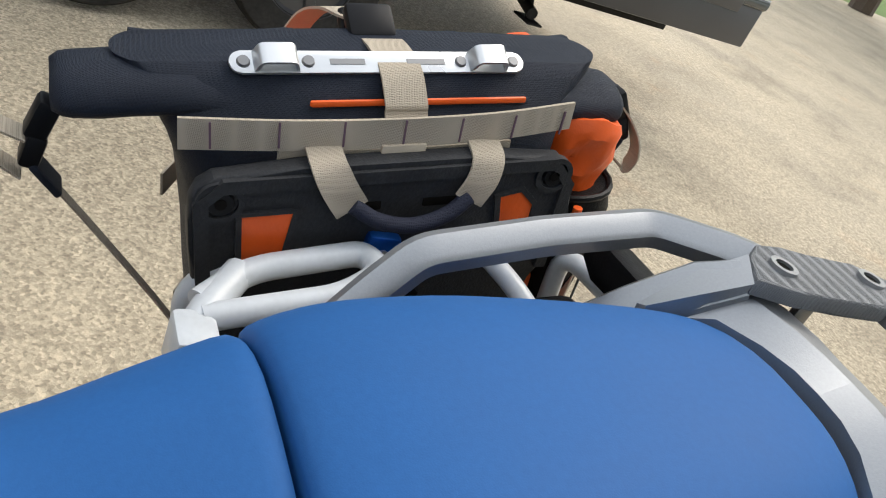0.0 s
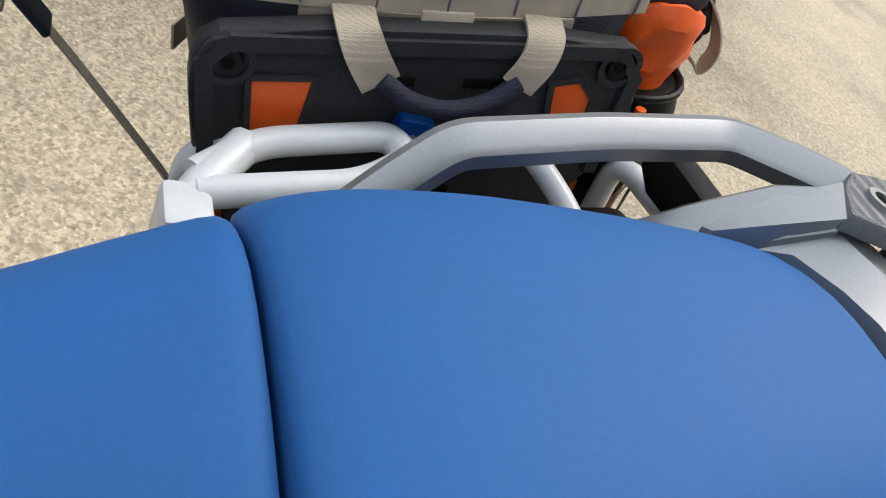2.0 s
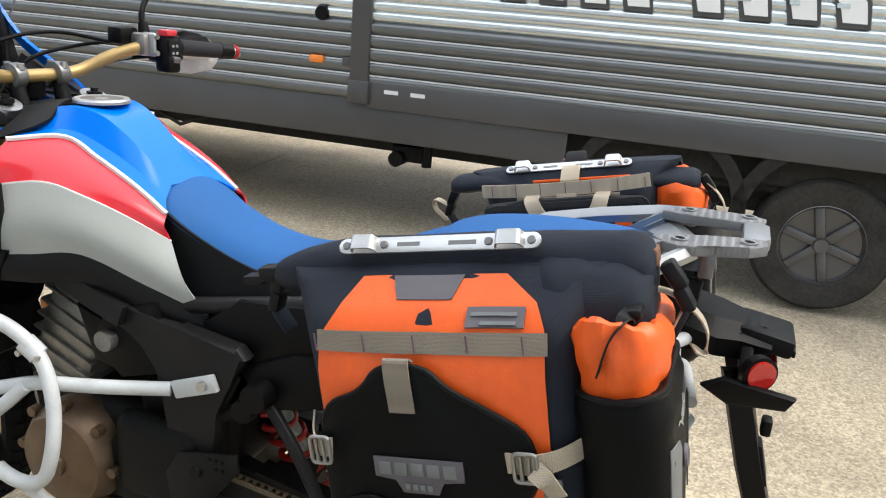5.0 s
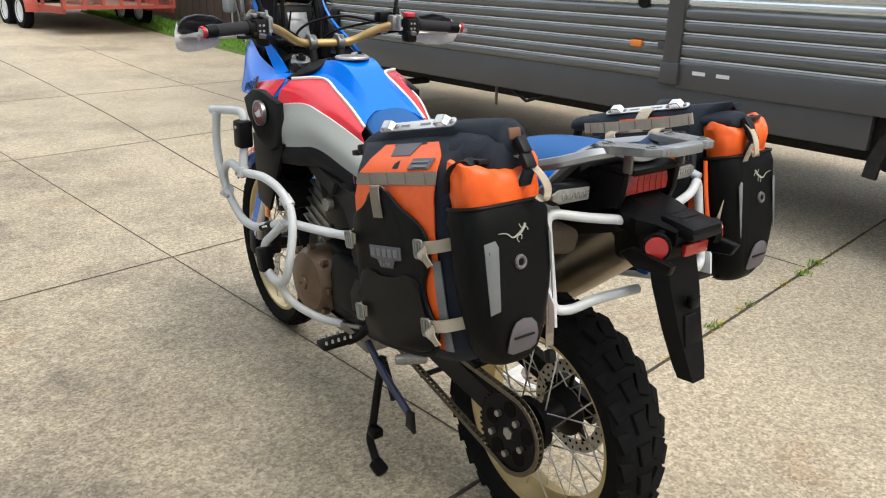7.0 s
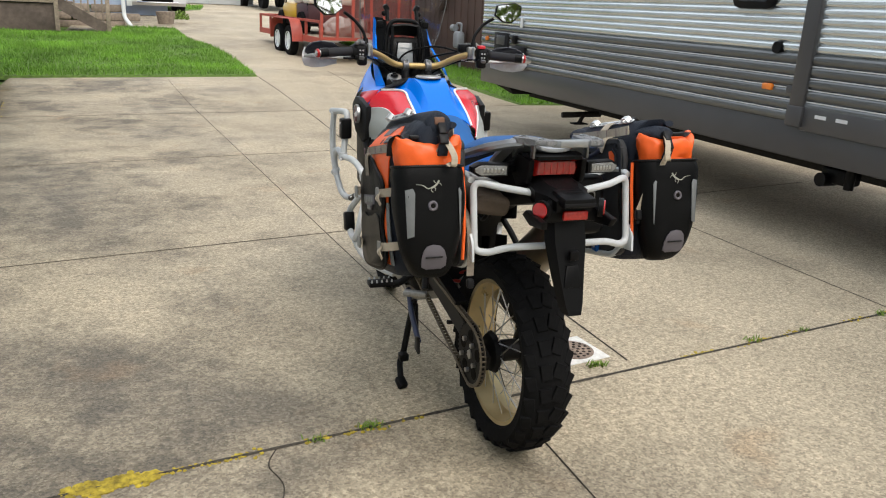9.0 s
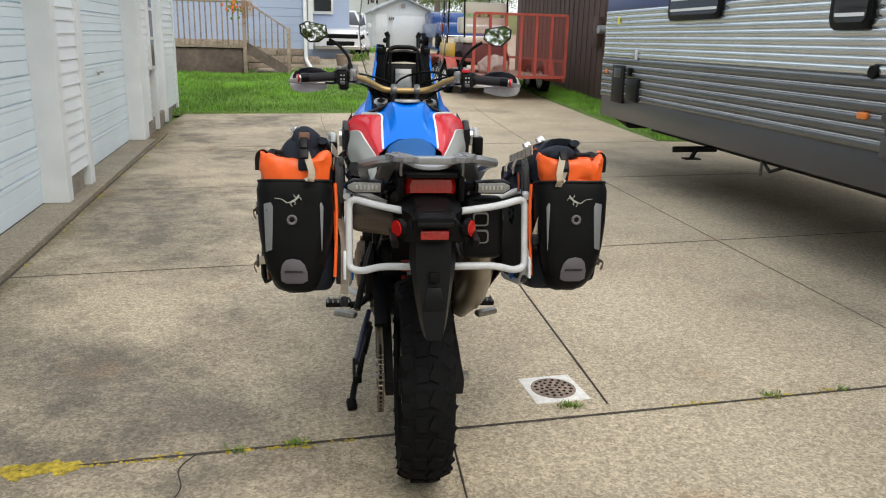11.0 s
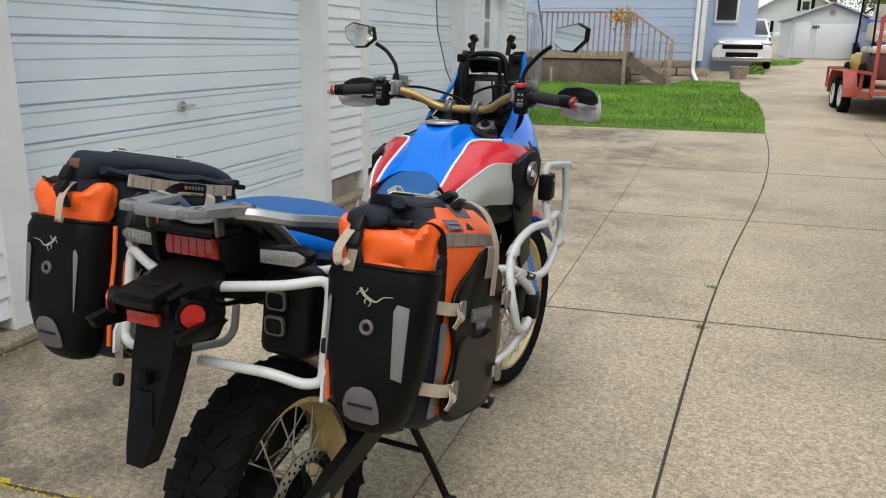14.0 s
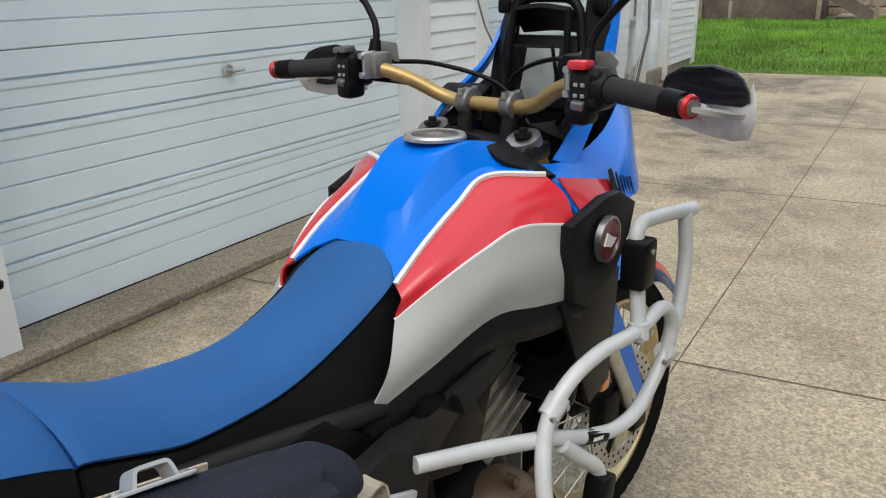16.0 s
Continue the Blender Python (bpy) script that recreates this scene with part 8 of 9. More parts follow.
for zz, yy in ((0.80, 0.08), (0.78, 0.16)):
    part("wiring", add_tube(bm_new(), [(-0.11, yy, zz + 0.06), (-0.13, yy + 0.04, zz), (-0.10, yy + 0.14, zz - 0.01), (-0.08, yy + 0.24, zz + 0.03)], 0.006, 0.03), M_BLACKPLASTIC, bike)
hood = add_loft(bm_new(), [[(x, y, z) for x, z in ((-w, z0 - 0.05), (-w * 1.05, z0 - 0.02), (-w * 0.6, z0), (w * 0.6, z0), (w * 1.05, z0 - 0.02), (w, z0 - 0.05))] for y, w, z0 in ((-0.02, 0.055, 0.992), (-0.08, 0.078, 0.982), (-0.13, 0.080, 0.972), (-0.165, 0.058, 0.966), (-0.21, 0.054, 0.960))])
part("bracket_hood", hood, M_BLACKPLASTIC, lic, "flared black hood over the plate", angle=22)
roll = part("tool_pouch", add_box(bm_new(), (-0.155, 0.10, 0.885), (0.13, 0.20, 0.06), 0.02, Euler((0.1, 0.15, 0)).to_matrix(), 3), woven("brown_pouch", (0.11, 0.085, 0.065), 500), bike, "brown cloth pouch on the rack frame")

# white pannier racks
for sx, xo in ((-1, 0.228), (1, 0.280)):
    def P(*q, sx=sx):
        return [(sx * a, b, c) for a, b, c in q]
    part("pannier_rack", add_tube(bm_new(), P((0.045, -0.10, 0.935), (xo - 0.08, -0.06, 0.948), (xo, -0.02, 0.962), (xo, -0.06, 0.765), (xo - 0.035, -0.075, 0.760), (xo - 0.09, -0.095, 0.780), (0.03, -0.115, 0.785)), 0.0105, 0.03), M_WHITETUBE, bike, "white tubular pannier rack")
    part("rack_side_tube", add_tube(bm_new(), P((xo + 0.006, -0.02, 0.965), (xo + 0.006, 0.02, 0.975), (xo + 0.006, 0.31, 0.91), (xo + 0.004, 0.34, 0.88), (xo + 0.004, 0.30, 0.66), (xo + 0.004, 0.26, 0.64), (xo + 0.004, 0.0, 0.70), (xo + 0.004, -0.055, 0.765)), 0.0105, 0.03), M_WHITETUBE, bike, "white tubular pannier rack hoop")
    dx = xo - 0.280
    if sx > 0:
        part("rack_inner_tube", add_tube(bm_new(), P((0.205 + dx, 0.345, 0.922), (0.214 + dx, 0.235, 0.942), (0.235 + dx, 0.198, 0.952), (0.264 + dx, 0.205, 0.950), (0.252 + dx, 0.305, 0.932), (0.222 + dx, 0.345, 0.922)), 0.0115, 0.022), M_WHITETUBE, bike)
    if sx > 0:
        part("rack_stay", add_tube(bm_new(), P((0.252 + dx, 0.31, 0.93), (0.205 + dx, 0.348, 0.92), (0.17 + dx, 0.36, 0.90), (0.145, 0.36, 0.86)), 0.0135, 0.03), M_WHITETUBE, bike)
    if sx > 0:
        part("rack_block", add_box(bm_new(), (sx * (0.188 + dx), 0.352, 0.908), (0.04, 0.032, 0.045), 0.005), M_WHITETUBE, bike)
    part("rack_rear_stay", add_tube(bm_new(), P((xo, 0.09, 0.962), (xo - 0.06, 0.06, 0.95), (0.12, 0.05, 0.93)), 0.010, 0.03), M_WHITETUBE, bike)
    part("rack_gusset", add_plate(bm_new(), [(-0.085, 0.738), (-0.030, 0.732), (-0.012, 0.806), (-0.055, 0.815), (-0.078, 0.785)], 0.008, 0.002, lambda a, b, c, sx=sx, xo=xo: Vector((sx * (xo + 0.012) + c, a, b))), M_WHITETUBE, bike)
    for yy, zz in ((-0.060, 0.752), (-0.045, 0.790)):
        part("gusset_bolt", add_cyl(bm_new(), (sx * (xo + 0.015), yy, zz), (sx * (xo + 0.022), yy, zz), 0.007, n=10), M_STEEL, bike)
    for yy, zz in ((0.185, 0.945), (0.10, 0.70)):
        part("blue_clamp", add_box(bm_new(), (sx * (xo + 0.004), yy, zz), (0.03, 0.032, 0.036), 0.004), M_BLUEANOD, bike, "blue anodised rack clamp")
        part("clamp_bolt", add_cyl(bm_new(), (sx * (xo - 0.013), yy, zz), (sx * (xo - 0.008), yy, zz), 0.006, n=10), M_STEEL, bike)

# crash bars
def barpart(name, bm, mat, parent, label="", **kw):
    """The bars lean over with the parked machine."""
    for v in bm.verts:
        v.co.z += 0.045 * v.co.x
    return part(name, bm, mat, parent, label, **kw)


for sx in (-1, 1):
    def P(*q, sx=sx):
        return [(sx * a, b, c) for a, b, c in q]
    barpart("crash_bar", add_tube(bm_new(), P((0.335, 1.378, 0.978), (0.339, 1.390, 0.90), (0.340, 1.376, 0.80), (0.336, 1.325, 0.712), (0.330, 1.235, 0.644), (0.318, 1.165, 0.636), (0.305, 1.06, 0.672), (0.292, 0.985, 0.702 + 0.006 * sx), (0.245, 0.885, 0.708 + 0.020 * sx), (0.188, 0.775, 0.712 + 0.028 * sx)), 0.0132, 0.05, 14), M_WHITETUBE, bike, "white tubular crash bar")
    barpart("crash_bar_brace", add_tube(bm_new(), P((0.337, 1.412, 0.980), (0.322, 1.310, 0.992), (0.310, 1.218, 0.998), (0.318, 1.213, 0.92), (0.332, 1.206, 0.812)), 0.0132, 0.03, 14), M_WHITETUBE, bike)
    barpart("crash_bar_loop", add_tube(bm_new(), P((0.336, 1.325, 0.712), (0.340, 1.352, 0.785), (0.336, 1.300, 0.832), (0.332, 1.21, 0.812), (0.318, 1.085, 0.822), (0.300, 1.015, 0.796), (0.288, 0.968, 0.742), (0.305, 0.932, 0.672), (0.325, 0.920, 0.60), (0.332, 0.940, 0.525), (0.332, 1.004, 0.504), (0.332, 1.068, 0.525), (0.328, 1.092, 0.605), (0.318, 1.040, 0.648), (0.302, 1.0, 0.690)), 0.0132, 0.04, 14), M_WHITETUBE, bike, "white tubular crash bar loop")
    barpart("crash_bar_lower", add_tube(bm_new(), P((0.332, 0.985, 0.508), (0.310, 0.950, 0.450), (0.250, 0.895, 0.400), (0.195, 0.845, 0.382)), 0.0120, 0.05, 14), M_WHITETUBE, bike)
    for p, q in (((0.337, 1.342, 0.716), (0.337, 1.318, 0.730)), ((0.332, 1.206, 0.800), (0.331, 1.207, 0.830)), ((0.288, 0.978, 0.748), (0.293, 1.004, 0.772))):
        barpart("bar_collar", add_cyl(bm_new(), (sx * p[0], p[1], p[2]), (sx * q[0], q[1], q[2]), 0.0180, n=20), M_WHITETUBE, bike)
        for e in (-1, 1):
            cy, cz = (p[1] + q[1]) / 2 + e * 0.022, (p[2] + q[2]) / 2
            barpart("collar_bolt", add_cyl(bm_new(), (sx * (p[0] + 0.004), cy, cz - 0.010), (sx * (p[0] + 0.016), cy, cz - 0.010), 0.006, n=8), M_STEEL, bike)
    barpart("bar_sticker", add_cyl(bm_new(), (sx * 0.3050, 1.062, 0.6715), (sx * 0.3130, 1.125, 0.6480), 0.0138, n=16), M_BLACKPLASTIC, bike)
    barpart("sticker_mark", add_box(bm_new(), (sx * 0.3235, 1.093, 0.660), (0.001, 0.05, 0.006), 0, Euler((radians(-20), 0, 0)).to_matrix()), M_WHITELINE, bike)
    fog = barpart("crash_bar_pad", add_box(bm_new(), (sx * 0.320, 1.214, 0.932), (0.045, 0.055, 0.085), 0.008), M_BLACKPLASTIC, bike, "black rubber pad on the crash bar")
    barpart("pad_screw", add_cyl(bm_new(), (sx * 0.3425, 1.214, 0.955), (sx * 0.3455, 1.214, 0.955), 0.005, n=8), M_STEEL, fog)
    barpart("crash_bar_pad", add_box(bm_new(), (sx * 0.332, 1.078, 0.560), (0.042, 0.045, 0.080), 0.008, Euler((radians(-14), 0, 0)).to_matrix()), M_BLACKPLASTIC, bike, "black rubber pad on the crash bar")

# ---- panniers ----
M_ORANGE = material("orange_dry_bag_vinyl", (0.90, 0.125, 0.014), 0.42, grain=0.05, grain_scale=60, stain=0.10, stain_scale=12, bump=0.12, bump_scale=260)
M_BAGBLACK = woven("black_ballistic_nylon", (0.0170, 0.0215, 0.0320), 2100, 0.52, 0.5, 0.5)
M_NEOPRENE = material("black_neoprene", (0.0050, 0.0052, 0.0055), 0.46, spec=0.10, grain=0.15, grain_scale=300, stain=0.2, stain_scale=14, bump=0.3, bump_scale=500)
M_VINYLBLACK = material("black_coated_cloth", (0.0065, 0.0067, 0.0072), 0.36, spec=0.13, grain=0.1, grain_scale=200, stain=0.15, stain_scale=10, bump=0.15, bump_scale=300)
M_WEB = woven("tan_webbing", (0.46, 0.395, 0.305), 1300, 0.75, 0.6, 0.25)
M_WEBGREY = woven("grey_brown_webbing", (0.24, 0.205, 0.165), 1300, 0.75, 0.6, 0.25)
M_STITCH = material("purple_stitch", (0.16, 0.09, 0.12), 0.7)
M_BACKPLATE = material("moulded_black_plate", (0.040, 0.041, 0.043), 0.48, grain=0.15, grain_scale=250, stain=0.25, stain_scale=16, bump=0.25, bump_scale=400)
M_REFLECT = material("grey_reflective_tape", (0.175, 0.185, 0.19), 0.45, 0.2, stain=0.12, stain_scale=30)
M_MARK = material("pale_print", (0.34, 0.34, 0.29), 0.5)
M_HYPALON = material("grey_hypalon_patch", (0.11, 0.10, 0.115), 0.5, stain=0.15, stain_scale=20)
M_ALUPLATE = material("brushed_aluminium_strip", (0.62, 0.63, 0.63), 0.3, 0.7, stain=0.1, stain_scale=20)
M_RIVET = material("rivet_grey", (0.22, 0.22, 0.22), 0.4, 0.7)
M_BUCKLE = material("black_buckle", (0.012, 0.012, 0.013), 0.35)
M_BUCKLEGREY = material("grey_metal_buckle", (0.30, 0.29, 0.27), 0.35, 0.8)
BAGS = "soft saddlebags on the motorcycle"


def crumple(bm, amp, scale, seed, cuts=1, crease=0.5):
    """Loosens a sheet of cloth with soft folds and a few sharp creases."""
    bmesh.ops.recalc_face_normals(bm, faces=bm.faces)
    if cuts:
        bmesh.ops.subdivide_edges(bm, edges=bm.edges[:], cuts=cuts, use_grid_fill=True, smooth=0.4)
    bm.normal_update()
    off = Vector((seed * 3.1, seed * 1.7, 0))
    moves = []
    for v in bm.verts:
        q = v.co * scale + off
        a = noise.noise(q)
        b = 1 - 2 * abs(noise.noise(q * 1.7 + Vector((5, 2, 9))))
        moves.append(v.normal * amp * (a * (1 - crease) + b * crease - 0.25 * crease))
    for v, m_ in zip(bm.verts, moves):
        v.co += m_
    return bm


def soften(outline, turns=2):
    """Cuts the corners of a closed outline until it runs in curves."""
    for _ in range(turns):
        cut = []
        for (a, b), (c, d) in zip(outline, outline[1:] + outline[:1]):
            cut += [(a * 0.78 + c * 0.22, b * 0.78 + d * 0.22), (a * 0.22 + c * 0.78, b * 0.22 + d * 0.78)]
        outline = cut
    return outline


def pannier(sx, xi, seed):
    """A soft pannier. x runs outward from the wheel, f forward, u up in the tilted frame of the bag."""
    r = random.Random(seed)
    B = lambda x, f, u: Vector((sx * x, 0.19 + 0.976 * f + 0.216 * u, 0.88 - 0.216 * f + 0.976 * u))
    tiltm = Matrix.Rotation(math.atan2(-0.216, 0.976), 3, "X")
    UPV, FWD, OUT = Vector((0, 0.216, 0.976)), Vector((0, 0.976, -0.216)), Vector((sx, 0, 0))
    bag = thing("saddlebag", "black and orange soft saddlebag with tan straps on a white rack", "saddlebag", BAGS, at=Matrix.Translation(B(xi + 0.1, 0, -0.23)))
    inv = bag.matrix_world.inverted()

    def bp(name, bm, mat, parent=None, label="", smooth=True, angle=40):
        bmesh.ops.transform(bm, matrix=inv, verts=bm.verts[:])
        return part(name, bm, mat, bag if parent is None else parent, label, smooth, angle)

    def bbox(bm, x, f, u, sxx, sf, su, bevel=0.0, seg=2, extra=None):
        return add_box(bm, B(x, f, u), (sxx, sf, su), bevel, tiltm if extra is None else tiltm @ extra, seg)

    def ringxf(x0, x1, f0, f1, u, rad, n=4, wob=0.0):
        out = []
        w, d = x1 - x0, f1 - f0
        for a, b in roundrect(w, d, min(rad, w * 0.45, d * 0.45), n):
            p = Vector(((x0 + x1) / 2 + a, (f0 + f1) / 2 + b, u))
            k = 1 + wob * noise.noise(Vector((p.x * 14 + seed, p.y * 14, u * 14)))
            out.append(B((x0 + x1) / 2 + a * k, (f0 + f1) / 2 + b * k, u))
        return out

    # main body
    xo = xi + 0.200
    lv = [(-0.238, 0.035, 0.150, -0.14, 0.07), (-0.232, 0.022, 0.175, -0.17, 0.095), (-0.20, 0.012, 0.192, -0.195, 0.118), (-0.12, 0.010, 0.200, -0.205, 0.128), (0.0, 0.010, 0.202, -0.205, 0.132), (0.10, 0.012, 0.196, -0.205, 0.138), (0.15, 0.020, 0.180, -0.215, 0.150), (0.18, 0.040, 0.150, -0.235, 0.170), (0.205, 0.060, 0.120, -0.25, 0.185)]
    rings = [ringxf(xi + a, xi + b, f0, f1, u, 0.045, 5, 0.02) for u, a, b, f0, f1 in lv]
    bp("bag_body", crumple(add_loft(bm_new(), rings), 0.0022, 11, seed), M_BAGBLACK, None, "black woven nylon bag body", angle=60)
    # orange outer panel
    def wrap(f0, f1, us, lift):
        rows = []
        for u in us:
            b = np.interp(u, [l[0] for l in lv], [l[2] for l in lv])
            row = []
            for k in range(9):
                f = f0(u) + (f1(u) - f0(u)) * k / 8
                e = max(0.0, (f - 0.085) / 0.05) if f > 0.085 else max(0.0, (-0.16 - f) / 0.05)
                row.append(B(xi + b + lift - 0.014 * e * e + 0.002 * noise.noise(Vector((f * 20, u * 20, seed))), f, u))
            rows.append(row)
        bm = bm_new()
        vs = [[bm.verts.new(p) for p in q] for q in rows]
        for a, b in zip(vs, vs[1:]):
            for j in range(8):
                bm.faces.new((a[j], a[j + 1], b[j + 1], b[j]))
        bmesh.ops.recalc_face_normals(bm, faces=bm.faces)
        bmesh.ops.solidify(bm, geom=bm.faces[:], thickness=0.003)
        return bm
    us = [-0.20 + 0.398 * k / 16 for k in range(17)]
    f_lo = lambda u: -0.172 + (0.055 * max(0, (u - 0.15) / 0.05) ** 2 if u > 0.15 else 0)
    f_hi = lambda u: 0.112 - (0.05 * max(0, (u - 0.12) / 0.08) ** 1.5 if u > 0.12 else 0)
    bp("front_panel", wrap(f_lo, f_hi, us, 0.007), M_ORANGE, None, "bright orange vinyl front panel", angle=60)
    bp("top_tab", wrap(lambda u: -0.070 + 0.5 * (0.198 - u), lambda u: 0.022 - 0.5 * (0.198 - u), [0.176, 0.182, 0.187, 0.193, 0.198], 0.009), M_HYPALON, None, "dark grip tab")
    bp("outer_webbing", wrap(lambda u: -0.176, lambda u: 0.112, [0.122, 0.130, 0.138, 0.146], 0.010), M_WEBGREY, None, "grey-brown webbing band")
    for k in range(5):
        f = -0.15 + 0.065 * k
        x = np.interp(0.134, [l[0] for l in lv], [l[2] for l in lv])
        bp("webbing_stitch", bbox(bm_new(), xi + x + 0.0135, f, 0.134, 0.001, 0.002, 0.022), M_STITCH)
    bp("maker_patch", wrap(lambda u: -0.150, lambda u: -0.082, [0.152, 0.158, 0.164, 0.170], 0.012), M_HYPALON, None, "grey woven patch with unreadable writing")
    for k in range(2):
        bp("patch_bar", wrap(lambda u: -0.142, lambda u, k=k: -0.100 + 0.012 * k, [0.155 + 0.008 * k, 0.158 + 0.008 * k], 0.0155), M_REFLECT)
    # rolled closure with flattened ends
    xr = xi + (0.085 if sx < 0 else 0.080)
    ur, rw, rh = (0.206, 0.036, 0.029) if sx < 0 else (0.172, 0.044, 0.022)
    fs = [-0.283, -0.272, -0.24, -0.20, -0.15, -0.08, 0.0, 0.08, 0.13, 0.17, 0.205, 0.224] if sx < 0 else [-0.288, -0.277, -0.24, -0.20, -0.155, -0.08, 0.0, 0.08, 0.13, 0.175, 0.215, 0.228]
    prof = []
    for i, f in enumerate(fs):
        flat = 1.0 if -0.19 < f < 0.12 else 0.78
        end = ((0.6, 0.9, 1.0, 1.0, 1.0, 1.0, 1.0, 1.0, 1.0, 0.96, 0.9, 0.72)[i] if sx > 0 else 0.6 if i == 0 else 0.34 if i == len(fs) - 1 else 0.62 if i == len(fs) - 2 else 0.85 if i == len(fs) - 3 else 1.0)
        droop = 0.0 if -0.2 < f < 0.13 else 0.004 if sx > 0 and f > 0 else -0.010 - 0.25 * max(0, abs(f + 0.04) - 0.18) * 0.4
        ring = []
        for k in range(14):
            a = 2 * math.pi * k / 14
            nz = (0.06 if sx < 0 else 0.07) * noise.noise(Vector((math.cos(a) * 1.4, math.sin(a) * 1.4, f * 16 + seed)))
            ring.append(B(xr + rw * math.cos(a) * (1 + nz) * end - (0.012 if sx > 0 and flat == 1 and math.cos(a) > 0 else 0), f, ur + droop + rh * math.sin(a) * (1 + nz) * end * (1.25 if flat < 1 and sx < 0 else 1) * ((1.2 if math.sin(a) > 0 else 0.7) if sx > 0 and flat < 1 else 1)))
        prof.append(ring)
    roll = bp("roll_top", crumple(add_loft(bm_new(), prof), 0.004 if sx > 0 else 0.0025, 17, seed + 4), M_BAGBLACK, None, "rolled black nylon closure", angle=60)
    if sx < 0:
        dr = [(-0.150, 0.150, 0.052, 0.058), (-0.200, 0.140, 0.058, 0.070), (-0.240, 0.132, 0.056, 0.074), (-0.268, 0.140, 0.046, 0.060), (-0.280, 0.150, 0.030, 0.040)]
        rr = [[B(xr + 0.014 + w_ * math.cos(a_), f_, u_ + h_ * math.sin(a_)) for a_ in [2 * math.pi * k / 14 for k in range(14)]] for f_, u_, w_, h_ in dr]
        bp("roll_drape", crumple(add_loft(bm_new(), rr), 0.008, 15, 6, 2, 0.6), M_BAGBLACK, roll, "sagging black cloth at the roll end", angle=60)
    bp("roll_fold", add_sweep(bm_new(), [B(xr + 0.047 * sx, f, 0.190 + 0.004 * math.sin(f * 40)) for f in (-0.25, -0.2, -0.12, -0.04, 0.04, 0.12, 0.17)], [(0.016 * a, 0.010 * b) for a, b in circle_ring(1, 8)], up=UPV), M_BAGBLACK, roll)
    bp("roll_lining", bbox(bm_new(), xr, -0.281, ur - 0.005, 0.030, 0.010, 0.022, 0.004), material("brown_lining", (0.16, 0.075, 0.04), 0.6) if sx < 0 else M_BAGBLACK, roll)
    if sx > 0:
        op = [[B(xr + 0.018 + 0.019 * k, f, 0.184 + 0.012 * math.sin(math.pi * (0.25 + 0.75 * k / 4)) - 0.006 * k) for k in range(5)] for f in (-0.145, -0.12, -0.06, 0.0, 0.06, 0.10, 0.125)]
        bmo = bm_new()
        vs = [[bmo.verts.new(q) for q in row] for row in op]
        for a_, b_ in zip(vs, vs[1:]):
            for j in range(4):
                bmo.faces.new((a_[j], a_[j + 1], b_[j + 1], b_[j]))
        bmesh.ops.recalc_face_normals(bmo, faces=bmo.faces)
        bmesh.ops.solidify(bmo, geom=bmo.faces[:], thickness=0.006)
        bp("orange_top", bmo, M_ORANGE, None, "orange vinyl fold behind the roll", angle=60)
    # silver strip with two loops, facing the same way on both bags
    s1 = -1.0
    def S(off, f, u):
        return B(xr, f, u) + Vector((s1 * off, 0, 0))
    n_ = (Vector((s1 * 0.80, 0, 0)) + UPV * 0.6) if sx < 0 else (Vector((s1 * 0.55, 0, 0)) + UPV * 0.835)
    def SP(a, b, c):
        up2 = (UPV * 0.8 - Vector((s1 * 0.6, 0, 0))) if sx < 0 else (UPV * 0.55 - Vector((s1 * 0.835, 0, 0)))
        return B(xr, -0.03 + a, ur) + n_ * ((0.044 if sx < 0 else 0.042) + c) + up2 * b
    bp("metal_strip", add_plate(bm_new(), [(x, y) for x, y in roundrect(0.262, 0.020, 0.0095, 5)], 0.003, 0.0008, lambda a, b, c: SP(a, b, c)), M_ALUPLATE, None, "silver metal strip with two raised loops")
    for f in (-0.094, 0.094):
        loop = [SP(f - 0.017, 0, 0.001), SP(f - 0.013, 0, 0.014), SP(f + 0.013, 0, 0.014), SP(f + 0.017, 0, 0.001)]
        bp("strip_loop", add_sweep(bm_new(), round_corners(loop, 0.004, 3), rect_ring(0.018, 0.003), up=n_), M_ALUPLATE)
    for f in (-0.120, -0.068, 0.068, 0.120):
        bp("rivet", add_cyl(bm_new(), SP(f, 0, 0.001), SP(f, 0, 0.004), 0.0058, 0.0045, 14), M_RIVET)
    for f, w in ((-0.035, 0.035), (0.035, 0.03)):
        bp("strip_mark", add_plate(bm_new(), [(f - w / 2, -0.0025), (f + w / 2, -0.0025), (f + w / 2, 0.0025), (f - w / 2, 0.0025)], 0.0006, 0, lambda a, b, c: SP(a, b, c + 0.0018)), M_RIVET)
    # centre strap over the roll
    st = [B(xi + 0.012, -0.04, 0.165), B(xi + 0.022, -0.04, 0.178), B(xr - 0.055, -0.04, 0.186), B(xr - 0.028, -0.04, 0.206), B(xr + 0.02, -0.04, 0.207), B(xr + 0.055, -0.04, 0.192), B(xi + 0.165, -0.04, 0.172)] if sx > 0 else [B(xr + 0.02, -0.03, 0.25), B(xr - 0.03, -0.03, 0.252), B(xr - 0.05, -0.03, 0.225), B(xi + 0.028, -0.03, 0.19), B(xi + 0.015, -0.03, 0.165)]
    if sx > 0:
        bp("top_strap", add_strap(bm_new(), st, 0.038, 0.0025, FWD), M_WEB, None, "tan centre strap")
